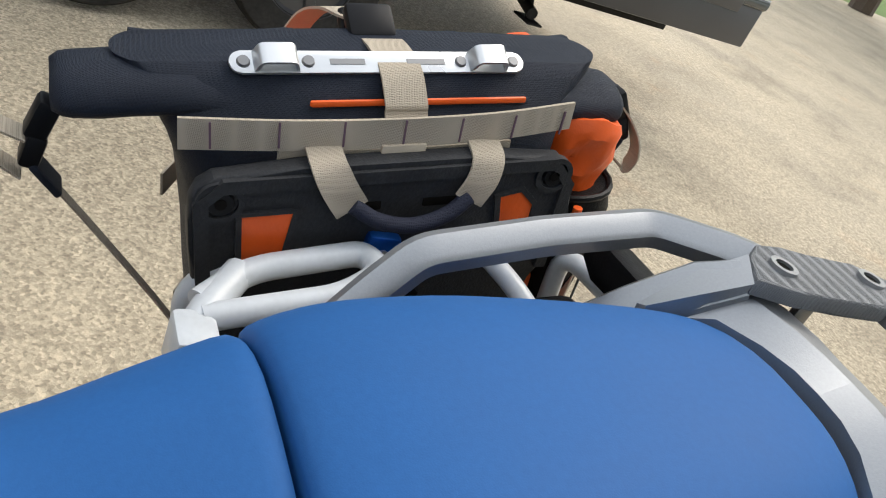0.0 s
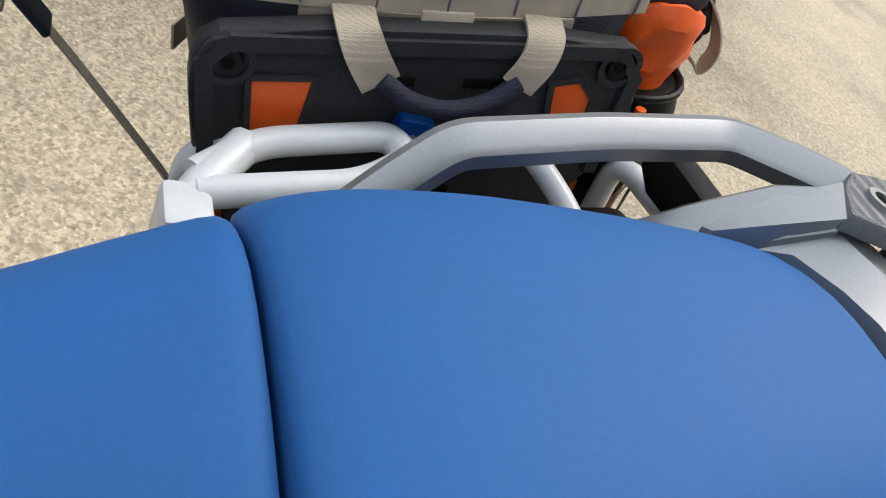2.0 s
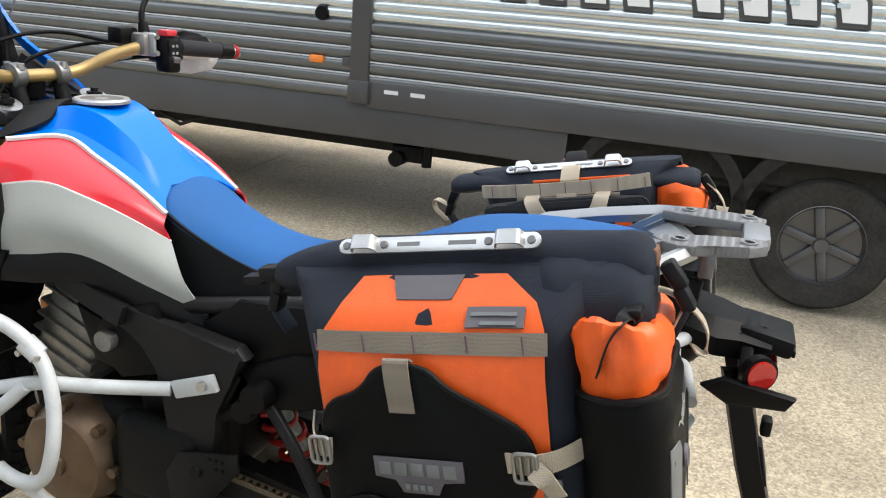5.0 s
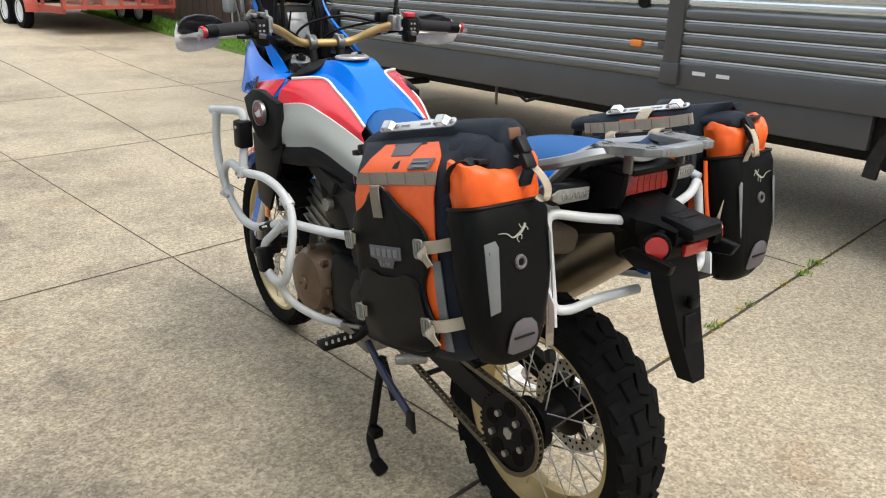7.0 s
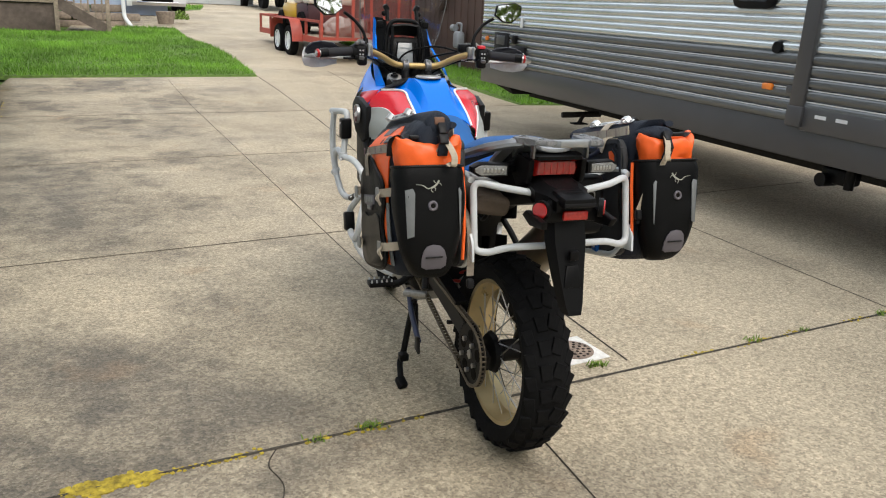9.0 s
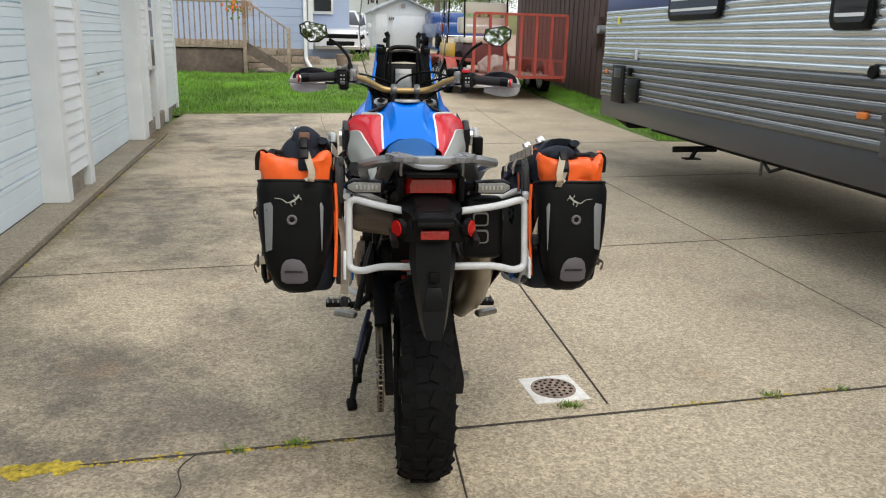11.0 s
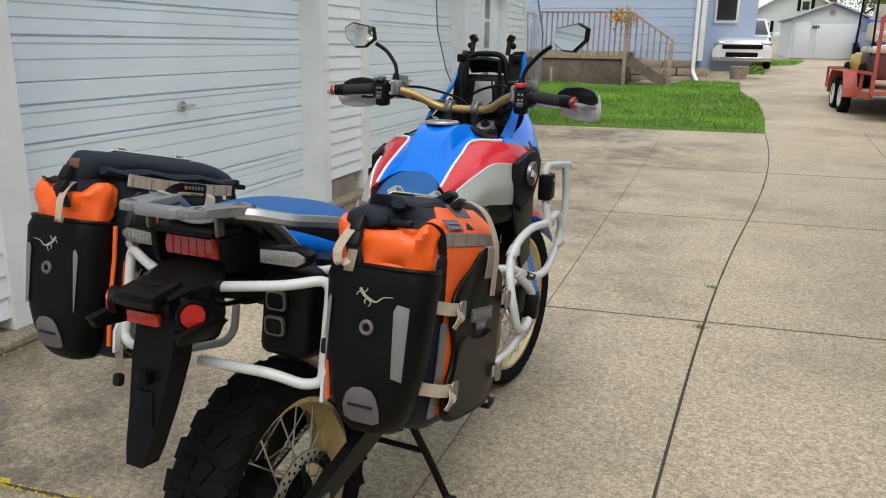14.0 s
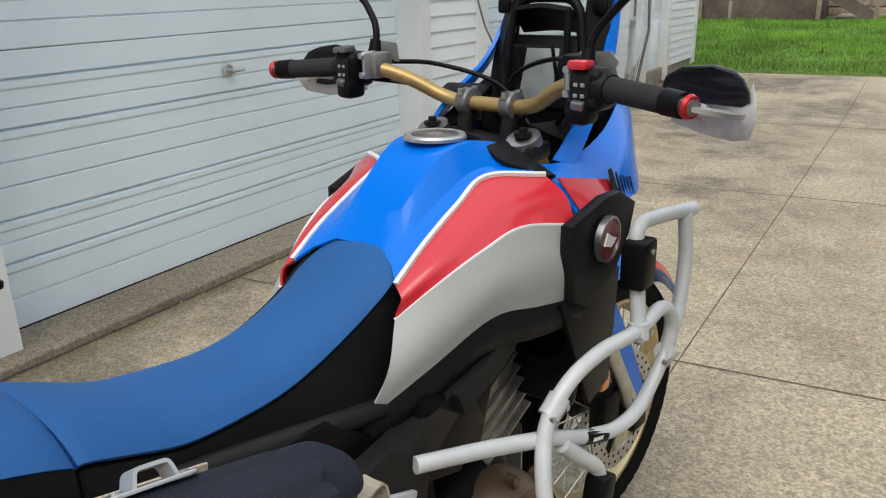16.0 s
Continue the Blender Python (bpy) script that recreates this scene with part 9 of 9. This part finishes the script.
    if sx > 0:
        bp("top_buckle", bbox(bbox(bm_new(), xr + 0.046, -0.035, 0.212, 0.035, 0.045, 0.016, 0.005, 2, Matrix.Rotation(-0.6, 3, "Y")), xr + 0.072, -0.033, 0.200, 0.03, 0.038, 0.014, 0.005, 2, Matrix.Rotation(-0.8, 3, "Y")), M_BUCKLE, None, "black side-release buckle")
        bp("strap_tail", add_strap(bm_new(), [B(xi + 0.150, -0.028, 0.208), B(xi + 0.175, -0.01, 0.205), B(xi + 0.200, 0.004, 0.185), B(xi + 0.218, 0.02, 0.14), B(xi + 0.222, 0.03, 0.10), B(xi + 0.222, 0.03, 0.02)], 0.024, 0.0025, FWD), M_WEB)
    # roll end buckles and compression straps
    for fe, dirn in (((-0.285, -1), (0.208, 1)) if sx < 0 else ((-0.285, -1), (0.222, 1))):
        bk = bp("end_buckle", bbox(bbox(bm_new(), xr, fe + dirn * 0.016, 0.150 if sx > 0 else 0.178, 0.022, 0.018, 0.035, 0.004, 2, Matrix.Rotation(dirn * 0.5, 3, "X")), xr, fe + dirn * 0.026, 0.124 if sx > 0 else 0.150, 0.026, 0.016, 0.030, 0.004, 2, Matrix.Rotation(dirn * 0.4, 3, "X")), M_BUCKLE, None, "black end buckle")
        bp("buckle_tab", bbox(bm_new(), xr, fe + dirn * 0.020, 0.098 if sx > 0 else 0.122, 0.030, 0.007, 0.036, 0.003, 2, Matrix.Rotation(-dirn * 0.5, 3, "X")), M_BAGBLACK)
        loop = [B(xr, fe + dirn * 0.030, 0.135), B(xr, fe + dirn * 0.058, 0.150), B(xr + 0.004, fe + dirn * 0.064, 0.128), B(xr + 0.004, fe + dirn * 0.038, 0.098)]
        if dirn > 0 and sx > 0:
            bp("strap_loop", add_strap(bm_new(), loop, 0.024, 0.002, OUT), M_WEB, None, "loose tan strap loop")
        if dirn > 0:
            tail = [B(xr, fe + 0.03, 0.115), B(xr, fe - 0.01, 0.04), B(xr - 0.01, fe - 0.055, -0.04), B(xr - 0.02, fe - 0.075, -0.075)]
        else:
            tail = [B(xr + 0.004, fe - 0.03, 0.115), B(xr - 0.018, fe - 0.010, 0.054), B(xi + 0.030, fe + 0.010, -0.008), B(xi + 0.012, fe + 0.03, -0.07)] if sx > 0 else [B(xr, fe - 0.022, 0.135), B(xr + 0.01, fe - 0.010, 0.115), B(xr + 0.02, fe + 0.012, 0.085)]
        if sx < 0 and dirn > 0:
            bp("tip_buckle", bbox(bbox(bm_new(), xr, 0.236, 0.190, 0.026, 0.030, 0.022, 0.005), xr, 0.262, 0.182, 0.024, 0.034, 0.014, 0.004), M_BUCKLE, None, "black buckle at the tip of the roll")
            continue
        bp("compression_strap", add_strap(bm_new(), tail, 0.013 if dirn > 0 else 0.018, 0.002, OUT), M_WEB, None, "tan compression strap")
        bp("strap_slider", bbox(bbox(bm_new(), tail[-1].x * sx, fe - dirn * 0.078 if dirn > 0 else fe + 0.032, -0.085 if sx > 0 or dirn > 0 else 0.07, 0.020, 0.022, 0.030, 0.005), tail[-1].x * sx + 0.004, fe - dirn * 0.088 if dirn > 0 else fe + 0.045, -0.105 if sx > 0 or dirn > 0 else 0.06, 0.014, 0.020, 0.020, 0.005), M_BUCKLE, None, "black strap hook")
    # inner webbing and back plate
    bp("inner_webbing", add_strap(bm_new(), [B(xi + 0.014, -0.200, 0.176), B(xi + 0.008, -0.12, 0.171), B(xi + 0.006, -0.03, 0.169), B(xi + 0.008, 0.06, 0.169), B(xi + 0.014, 0.145, 0.171)], 0.027, 0.003, UPV), M_WEB, None, "tan attachment webbing with purple stitching")
    for k in range(7):
        f = -0.19 + 0.052 * k
        bp("webbing_stitch", bbox(bm_new(), xi + 0.0045 + 0.25 * (f + 0.03) ** 2, f, 0.170, 0.0015, 0.0016, 0.023), M_STITCH)
    bp("lower_webbing", add_strap(bm_new(), [B(xi + 0.010, -0.14, 0.142), B(xi + 0.008, -0.03, 0.140), B(xi + 0.010, 0.07, 0.142)], 0.026, 0.003, UPV), M_WEB)
    bp("webbing_tab", bbox(bm_new(), xi + 0.004, -0.035, 0.142, 0.004, 0.040, 0.034, 0.001), M_WEB)
    bp("seam_sliver", bbox(bm_new(), xi + 0.034, -0.060, 0.182, 0.004, 0.20, 0.006, 0.002), M_ORANGE, None, "orange cloth showing under the roll")
    bp("inner_trim", bbox(bm_new(), xi + 0.012, -0.035, 0.122, 0.006, 0.20, 0.012, 0.002), M_ORANGE)
    plate = bm_new()
    outline = [(-0.200, 0.156 - 0.03), (-0.180, 0.154), (0.118, 0.150), (0.140, 0.135), (0.143, 0.10), (0.140, 0.02), (0.112, 0.0), (0.112, -0.10), (0.140, -0.13), (0.130, -0.20), (0.09, -0.222), (-0.16, -0.222), (-0.20, -0.20), (-0.205, -0.12), (-0.175, -0.09), (-0.175, 0.0), (-0.208, 0.03), (-0.212, 0.10)]
    bp("back_plate", add_plate(plate, soften(outline, 1), 0.018, 0.005, lambda a, b, c: B(xi - 0.004 + c, a, b)), M_BACKPLATE, None, "moulded black back plate with cut-outs", angle=30)
    bp("plate_rim", add_sweep(bm_new(), [B(xi - 0.013, a, b) for a, b in [(-0.195, 0.02), (-0.198, 0.12), (-0.178, 0.143), (0.116, 0.139), (0.133, 0.124), (0.132, 0.03)]], rect_ring(0.012, 0.008), up=OUT), M_BACKPLATE)
    for f0 in (0.070, -0.140):
        win_o = [(0.068, 0.056), (0.104, 0.056), (0.104, 0.112), (0.058, 0.112)] if f0 > 0 else [(-0.168, 0.058), (-0.136, 0.058), (-0.126, 0.112), (-0.150, 0.118), (-0.168, 0.10)]
        bp("plate_window", add_plate(bm_new(), win_o, 0.004, 0.001, lambda a, b, c: B(xi - 0.0135 + c, a, b)), M_ORANGE, None, "orange cloth behind the cut-out")
        bp("window_rim", add_sweep(bm_new(), [B(xi - 0.014, a, b) for a, b in win_o + win_o[:1]], rect_ring(0.006, 0.005), up=OUT), M_BACKPLATE)
        fb = (0.113 if f0 > 0 else -0.185) if sx < 0 else (0.118 if f0 > 0 else -0.180)
        p = B(xi - 0.012, fb, 0.134 if sx < 0 else (0.124 if f0 > 0 else 0.130))
        bp("plate_bolt", add_lathe(bm_new(), [(0.004, -0.004), (0.010, -0.004), (0.012, 0.0), (0.012, 0.008), (0.004, 0.008)], p, "x", 20), M_BUCKLE)
        bp("bolt_ring", add_lathe(bm_new(), [(0.014, -0.004), (0.019, -0.004), (0.019, 0.004), (0.014, 0.004)], p, "x", 20), M_BACKPLATE)
        bp("bolt_hole", add_cyl(bm_new(), p - Vector((0.005, 0, 0)), p + Vector((0.005, 0, 0)), 0.005, n=8), M_HOLE)
        bp("plate_slot", bbox(bm_new(), xi - 0.0125, f0 * 0.36 - 0.022, 0.110, 0.004, 0.038, 0.009, 0.002), M_HOLE)
        bp("orange_edge", bbox(bm_new(), xi + 0.004, 0.128 if f0 > 0 else -0.192, -0.045, 0.012, 0.020, 0.085, 0.004), M_ORANGE)
    for k in range(7):
        a = 2 * math.pi * k / 7
        p = B(xi - 0.0125, -0.03 + 0.032 * math.cos(a), 0.0 + 0.026 * math.sin(a) - 0.01)
        bp("plate_boss_hole", add_cyl(bm_new(), p - Vector((0.003, 0, 0)), p + Vector((0.003, 0, 0)), 0.008, n=6), M_HOLE)
    for fa, fb_ in ((-0.110, -0.092), (0.034, 0.014)):
        bp("handle_end", add_strap(bm_new(), [B(xi + 0.006, fa, 0.158), B(xi - 0.014, fa * 0.98, 0.152), B(xi - 0.022, (fa * 0.6 + fb_ * 0.4), 0.136), B(xi - 0.024, fb_, 0.116)], 0.030, 0.003, FWD), M_WEB, None, "tan handle webbing")
    hpath = smooth_path([B(xi - 0.024, -0.092, 0.120), B(xi - 0.029, -0.070, 0.106), B(xi - 0.032, -0.039, 0.100), B(xi - 0.029, -0.008, 0.106), B(xi - 0.024, 0.014, 0.120)], 6)
    bp("carry_handle", add_sweep(bm_new(), hpath, circle_ring(0.0072, 10)), woven("navy_handle_cloth", (0.03, 0.033, 0.05), 900, 0.7, 0.5, 0.3), None, "navy padded carry handle")
    if sx < 0:
        tag = bp("grab_strap", add_strap(bm_new(), [B(xi + 0.004, -0.105, 0.140), B(xi - 0.016, -0.090, 0.166), B(xi - 0.020, -0.04, 0.172), B(xi - 0.016, 0.012, 0.167), B(xi + 0.004, 0.028, 0.140)], 0.020, 0.004, UPV), M_BUCKLE, None, "black grab strap with a woven tag")
        bp("strap_tag", bbox(bm_new(), xi - 0.024, -0.040, 0.171, 0.004, 0.090, 0.021, 0.002), M_VINYLBLACK, tag, "black woven tag with plain marks")
        for k in range(6):
            bp("tag_mark", bbox(bm_new(), xi - 0.0265, -0.010 - 0.011 * k, 0.171, 0.001, 0.007, 0.008), M_ORANGE if k > 4 else M_REFLECT, tag)
    # outer beavertail flap
    fl = [(-0.150, -0.218), (0.090, -0.218), (0.112, -0.18), (0.112, 0.03), (0.095, 0.062), (0.050, 0.078), (0.022, 0.112), (-0.035, 0.112), (-0.060, 0.085), (-0.105, 0.062), (-0.152, 0.035), (-0.158, -0.02), (-0.128, -0.065), (-0.128, -0.11), (-0.155, -0.15)]
    fl = soften(fl)
    bp("outer_flap", add_plate(bm_new(), fl, 0.012, 0.004, lambda a, b, c: B(xi + 0.2125 + c - 0.35 * max(0, a - 0.06) ** 1.6, a, b)), M_NEOPRENE, None, "black neoprene outer flap", angle=50)
    bp("flap_edge", add_sweep(bm_new(), [B(xi + 0.2135 - 0.35 * max(0, a - 0.06) ** 1.6, a, b) for a, b in fl], circle_ring(0.0042, 8), closed=True), M_VINYLBLACK)
    bp("flap_lower", add_plate(bm_new(), soften([(-0.145, -0.21), (0.085, -0.21), (0.104, -0.17), (0.104, -0.065), (0.05, -0.05), (0.02, -0.065), (-0.055, -0.062), (-0.075, -0.05), (-0.124, -0.062), (-0.122, -0.11), (-0.148, -0.15)]), 0.006, 0.002, lambda a, b, c: B(xi + 0.219 + c - 0.35 * max(0, a - 0.06) ** 1.6, a, b)), M_VINYLBLACK, None, "black reinforced lower flap")
    bp("flap_loop", add_strap(bm_new(), [B(xi + 0.221, -0.005, 0.058), B(xi + 0.223, -0.005, 0.10), B(xi + 0.220, -0.005, 0.122), B(xi + 0.208, -0.005, 0.116)], 0.032, 0.0025, FWD), M_WEBGREY, None, "grey-brown webbing loop")
    bp("logo_patch", add_plate(bm_new(), [(-0.072, 0.0), (0.042, 0.0), (0.042, -0.026), (0.015, -0.028), (0.008, -0.045), (-0.038, -0.045), (-0.045, -0.028), (-0.072, -0.026)], 0.003, 0.001, lambda a, b, c: B(xi + 0.2205 + c, a, b)), M_HYPALON, None, "rubber patch with plain grey shapes")
    for k in range(5):
        bp("logo_bar", bbox(bm_new(), xi + 0.2228, 0.027 - 0.0205 * k, -0.0135, 0.002, 0.016, 0.017, 0.001), M_REFLECT)
    for k in range(4):
        bp("logo_bar", bbox(bm_new(), xi + 0.2228, 0.0 - 0.0095 * k, -0.036, 0.002, 0.007, 0.008, 0.0005), M_REFLECT)
    # flap straps with metal buckles
    def flap_strap(f0, f1, u, rear):
        s_ = bp("flap_strap", add_strap(bm_new(), [B(xi + 0.222, f0, u), B(xi + 0.226, (f0 + f1) / 2, u + 0.002), B(xi + 0.212, f1, u + 0.004), B(xi + 0.17, f1 + (-0.035 if rear else 0.022), u + 0.01)], 0.024, 0.0025, UPV), M_WEB, None, "tan strap with metal buckle")
        fm = f0 * 0.6 + f1 * 0.4
        o = [(a, b) for a, b in roundrect(0.026, 0.034, 0.005, 3)]
        bp("buckle_frame", add_sweep(bm_new(), [B(xi + 0.231, fm + a, u + b) for a, b in o], circle_ring(0.0026, 8), closed=True), M_BUCKLEGREY, s_, "grey metal slide buckle")
        for e in (-0.004, 0.005):
            bp("buckle_bar", add_cyl(bm_new(), B(xi + 0.231, fm + e, u - 0.015), B(xi + 0.231, fm + e, u + 0.015), 0.0025, n=8), M_BUCKLEGREY, s_)
        if rear:
            bp("strap_tail", add_strap(bm_new(), [B(xi + 0.232, fm - 0.01, u), B(xi + 0.238, fm - 0.026, u - 0.012), B(xi + 0.232, fm - 0.034, u - 0.03)], 0.022, 0.0022, FWD), M_WEB, s_)
    flap_strap(-0.125, -0.185, 0.005, True)
    flap_strap(0.095, 0.125, 0.008, False)
    flap_strap(-0.120, -0.185, -0.148, True)
    flap_strap(0.085, 0.118, -0.15, False)
    bp("side_tape", wrap(lambda u: -0.182, lambda u: -0.160, [-0.20, -0.16, -0.12, -0.08, -0.04, -0.02], 0.009), M_REFLECT, None, "grey reflective strip")
    # rear pocket
    pl_ = [(-0.232, 0.078, 0.138, -0.232, -0.192), (-0.226, 0.062, 0.156, -0.258, -0.188), (-0.205, 0.048, 0.174, -0.276, -0.19), (-0.16, 0.034, 0.192, -0.290, -0.19), (-0.09, 0.020, 0.206, -0.298, -0.195), (-0.03, 0.012, 0.214, -0.301, -0.20), (0.03, 0.010, 0.217, -0.300, -0.20), (0.078, 0.014, 0.214, -0.295, -0.20)]
    bp("rear_pocket", crumple(add_loft(bm_new(), [ringxf(xi + a, xi + b, f0, f1, u, 0.045, 5, 0.03) for u, a, b, f0, f1 in pl_]), 0.0055, 10, seed + 9, 1, 0.45), M_NEOPRENE, None, "black neoprene rear pocket", angle=60)
    bp("pocket_rim", add_sweep(bm_new(), ringxf(xi + 0.013, xi + 0.215, -0.296, -0.20, 0.079, 0.045, 5, 0.03), circle_ring(0.004, 8), closed=True), M_VINYLBLACK)
    bp("pocket_piping", add_sweep(bm_new(), [B(xi + a, f, u) for a, f, u in ((0.006, -0.225, -0.19), (0.002, -0.235, -0.1), (0.0, -0.235, 0.0), (0.004, -0.235, 0.075))], circle_ring(0.005, 8)), M_ORANGE)
    # orange dry bag in the pocket
    rings_d = []
    for u, kx, kf, tip in ((0.050, 0.92, 0.92, 0.0), (0.085, 0.97, 1.0, 0.0), (0.112, 1.02, 1.12, 0.2), (0.134, 1.06, 1.16, 0.7), (0.146, 1.02, 1.02, 1.0), (0.147, 0.92, 0.84, 1.0), (0.138, 0.84, 0.66, 0.8), (0.116, 0.80, 0.56, 0.3), (0.094, 0.72, 0.46, 0.0)):
        ring = []
        for k in range(26):
            a = 2 * math.pi * k / 26
            cx, cf = math.copysign(abs(math.cos(a)) ** 0.75, math.cos(a)), math.copysign(abs(math.sin(a)) ** 0.85, math.sin(a))
            w_ = 1 + 0.10 * noise.noise(Vector((cx * 1.7 + seed, cf * 1.7, u * 9)))
            ring.append(B(xi + 0.114 + 0.091 * kx * cx * w_, -0.246 + 0.042 * kf * cf * w_, u + tip * (0.016 * cx * cx - 0.010 * max(0, -cf)) + 0.006 * noise.noise(Vector((cx * 2.4, cf * 2.4, seed * 3.3)))))
        rings_d.append(ring)
    bp("dry_bag", crumple(add_loft(bm_new(), rings_d), 0.0105, 17, seed + 2, 1, 0.8), M_ORANGE, None, "crumpled orange dry bag with its rolled collar open", angle=38)
    bp("dry_bag_buckle", bbox(bbox(bm_new(), xi + 0.095, -0.262, 0.160, 0.055, 0.030, 0.016, 0.005), xi + 0.145, -0.262, 0.158, 0.045, 0.024, 0.012, 0.004), M_BUCKLE, None, "black dry bag buckle")
    bp("buckle_strap", add_strap(bm_new(), [B(xi + 0.16, -0.262, 0.158), B(xi + 0.195, -0.258, 0.160), B(xi + 0.212, -0.246, 0.146), B(xi + 0.214, -0.232, 0.110)], 0.020, 0.002, OUT), M_BUCKLE)
    bp("pocket_strap", add_strap(bm_new(), [B(xi + 0.085, -0.258, 0.164), B(xi + 0.080, -0.294, 0.156), B(xi + 0.070, -0.322, 0.128), B(xi + 0.062, -0.332, 0.100), B(xi + 0.066, -0.328, 0.078), B(xi + 0.076, -0.316, 0.086)], 0.018, 0.002, OUT), M_WEB, None, "tan pocket strap with a loose end")
    # marks on the pocket's back
    for x0, x1 in ((0.033, 0.043), (0.168, 0.194)):
        ua, ub = -0.115, 0.020
        bp("reflective_tape", add_plate(bm_new(), [(x0 + 0.004, ua + 0.006), (x1 - 0.004, ua), (x1, ub - 0.004), (x0 + 0.006, ub), (x0, ub - 0.012)], 0.002, 0.0005, lambda a, b, c: B(xi + a, -0.3065 + c + 0.10 * max(0, -0.05 - b) + 0.40 * max(0, a - 0.172) + 0.40 * max(0, 0.046 - a), b)), M_REFLECT, None, "grey reflective tape")
    g = B(xi + 0.118, -0.305, -0.028)
    ring = [g + OUT * (0.0105 * math.cos(a)) + UPV * (0.0105 * math.sin(a)) for a in [2 * math.pi * k / 20 for k in range(20)]]
    bp("grommet", add_sweep(bm_new(), ring, circle_ring(0.004, 8), closed=True), M_HYPALON, None, "rubber grommet")
    bp("grommet_hole", add_cyl(bm_new(), g, g - FWD * 0.002, 0.006, n=12), M_HOLE)
    def mark(pts, r0, r1):
        path = smooth_path([B(xi + 0.118 - 0.75 * a, -0.3045, 0.016 + 0.75 * b) for a, b in pts], 4)
        n_p = len(path)
        return add_sweep(bm_new(), path, rect_ring(2.0, 1.0), up=FWD, scale=[0.62 * (r0 + (r1 - r0) * k / (n_p - 1)) for k in range(n_p)])
    body = mark([(-0.004, 0.006), (0.008, 0.012), (0.018, 0.020), (0.026, 0.032)], 0.0040, 0.0036)
    liz = bp("lizard_mark", body, M_MARK, None, "plain pale animal mark", smooth=False)
    for pts, r0, r1 in (([(-0.002, 0.007), (-0.018, 0.004), (-0.036, 0.016), (-0.062, 0.020)], 0.0026, 0.0009), ([(0.0, 0.008), (-0.004, -0.002), (0.002, -0.010)], 0.0017, 0.0012), ([(0.004, 0.010), (0.012, 0.004), (0.010, -0.004)], 0.0017, 0.0012), ([(0.018, 0.021), (0.010, 0.026), (0.006, 0.034)], 0.0017, 0.0012), ([(0.021, 0.023), (0.030, 0.022), (0.034, 0.014)], 0.0017, 0.0012)):
        bp("mark_limb", mark(pts, r0, r1), M_MARK, liz, smooth=False)
    bp("pocket_patch", add_plate(bm_new(), [(0.078, -0.196), (0.092, -0.204), (0.136, -0.204), (0.150, -0.196), (0.151, -0.172), (0.146, -0.150), (0.136, -0.138), (0.118, -0.134), (0.098, -0.138), (0.086, -0.150), (0.078, -0.172)], 0.004, 0.0015, lambda a, b, c: B(xi + a, -0.3045 + c + 0.14 * max(0, -0.10 - b) + 0.25 * max(0, -0.16 - b), b)), M_HYPALON, None, "grey rubber patch")
    bp("patch_slot", bbox(bm_new(), xi + 0.115, -0.2945, -0.170, 0.05, 0.004, 0.004, 0.001), M_BUCKLE)
    if sx < 0:
        bp("dangling_strap", add_strap(bm_new(), [B(xi - 0.005, -0.17, -0.02), B(xi - 0.02, -0.215, -0.08), B(xi - 0.022, -0.225, -0.15), B(xi - 0.02, -0.215, -0.24)], 0.022, 0.002, OUT), M_WEBGREY, None, "dangling grey-brown strap")
        bp("dangling_hook", bbox(bm_new(), xi - 0.02, -0.215, -0.262, 0.022, 0.022, 0.03, 0.008), M_BUCKLE)
    bp("under_strap", add_strap(bm_new(), [B(xi + 0.05, -0.21, -0.222), B(xi + 0.09, -0.225, -0.231), B(xi + 0.13, -0.215, -0.234), B(xi + 0.16, -0.20, -0.224)] , 0.014, 0.002, FWD), M_BUCKLE)
    return bag


pannier(-1, 0.262, 1)
pannier(1, 0.292, 2)
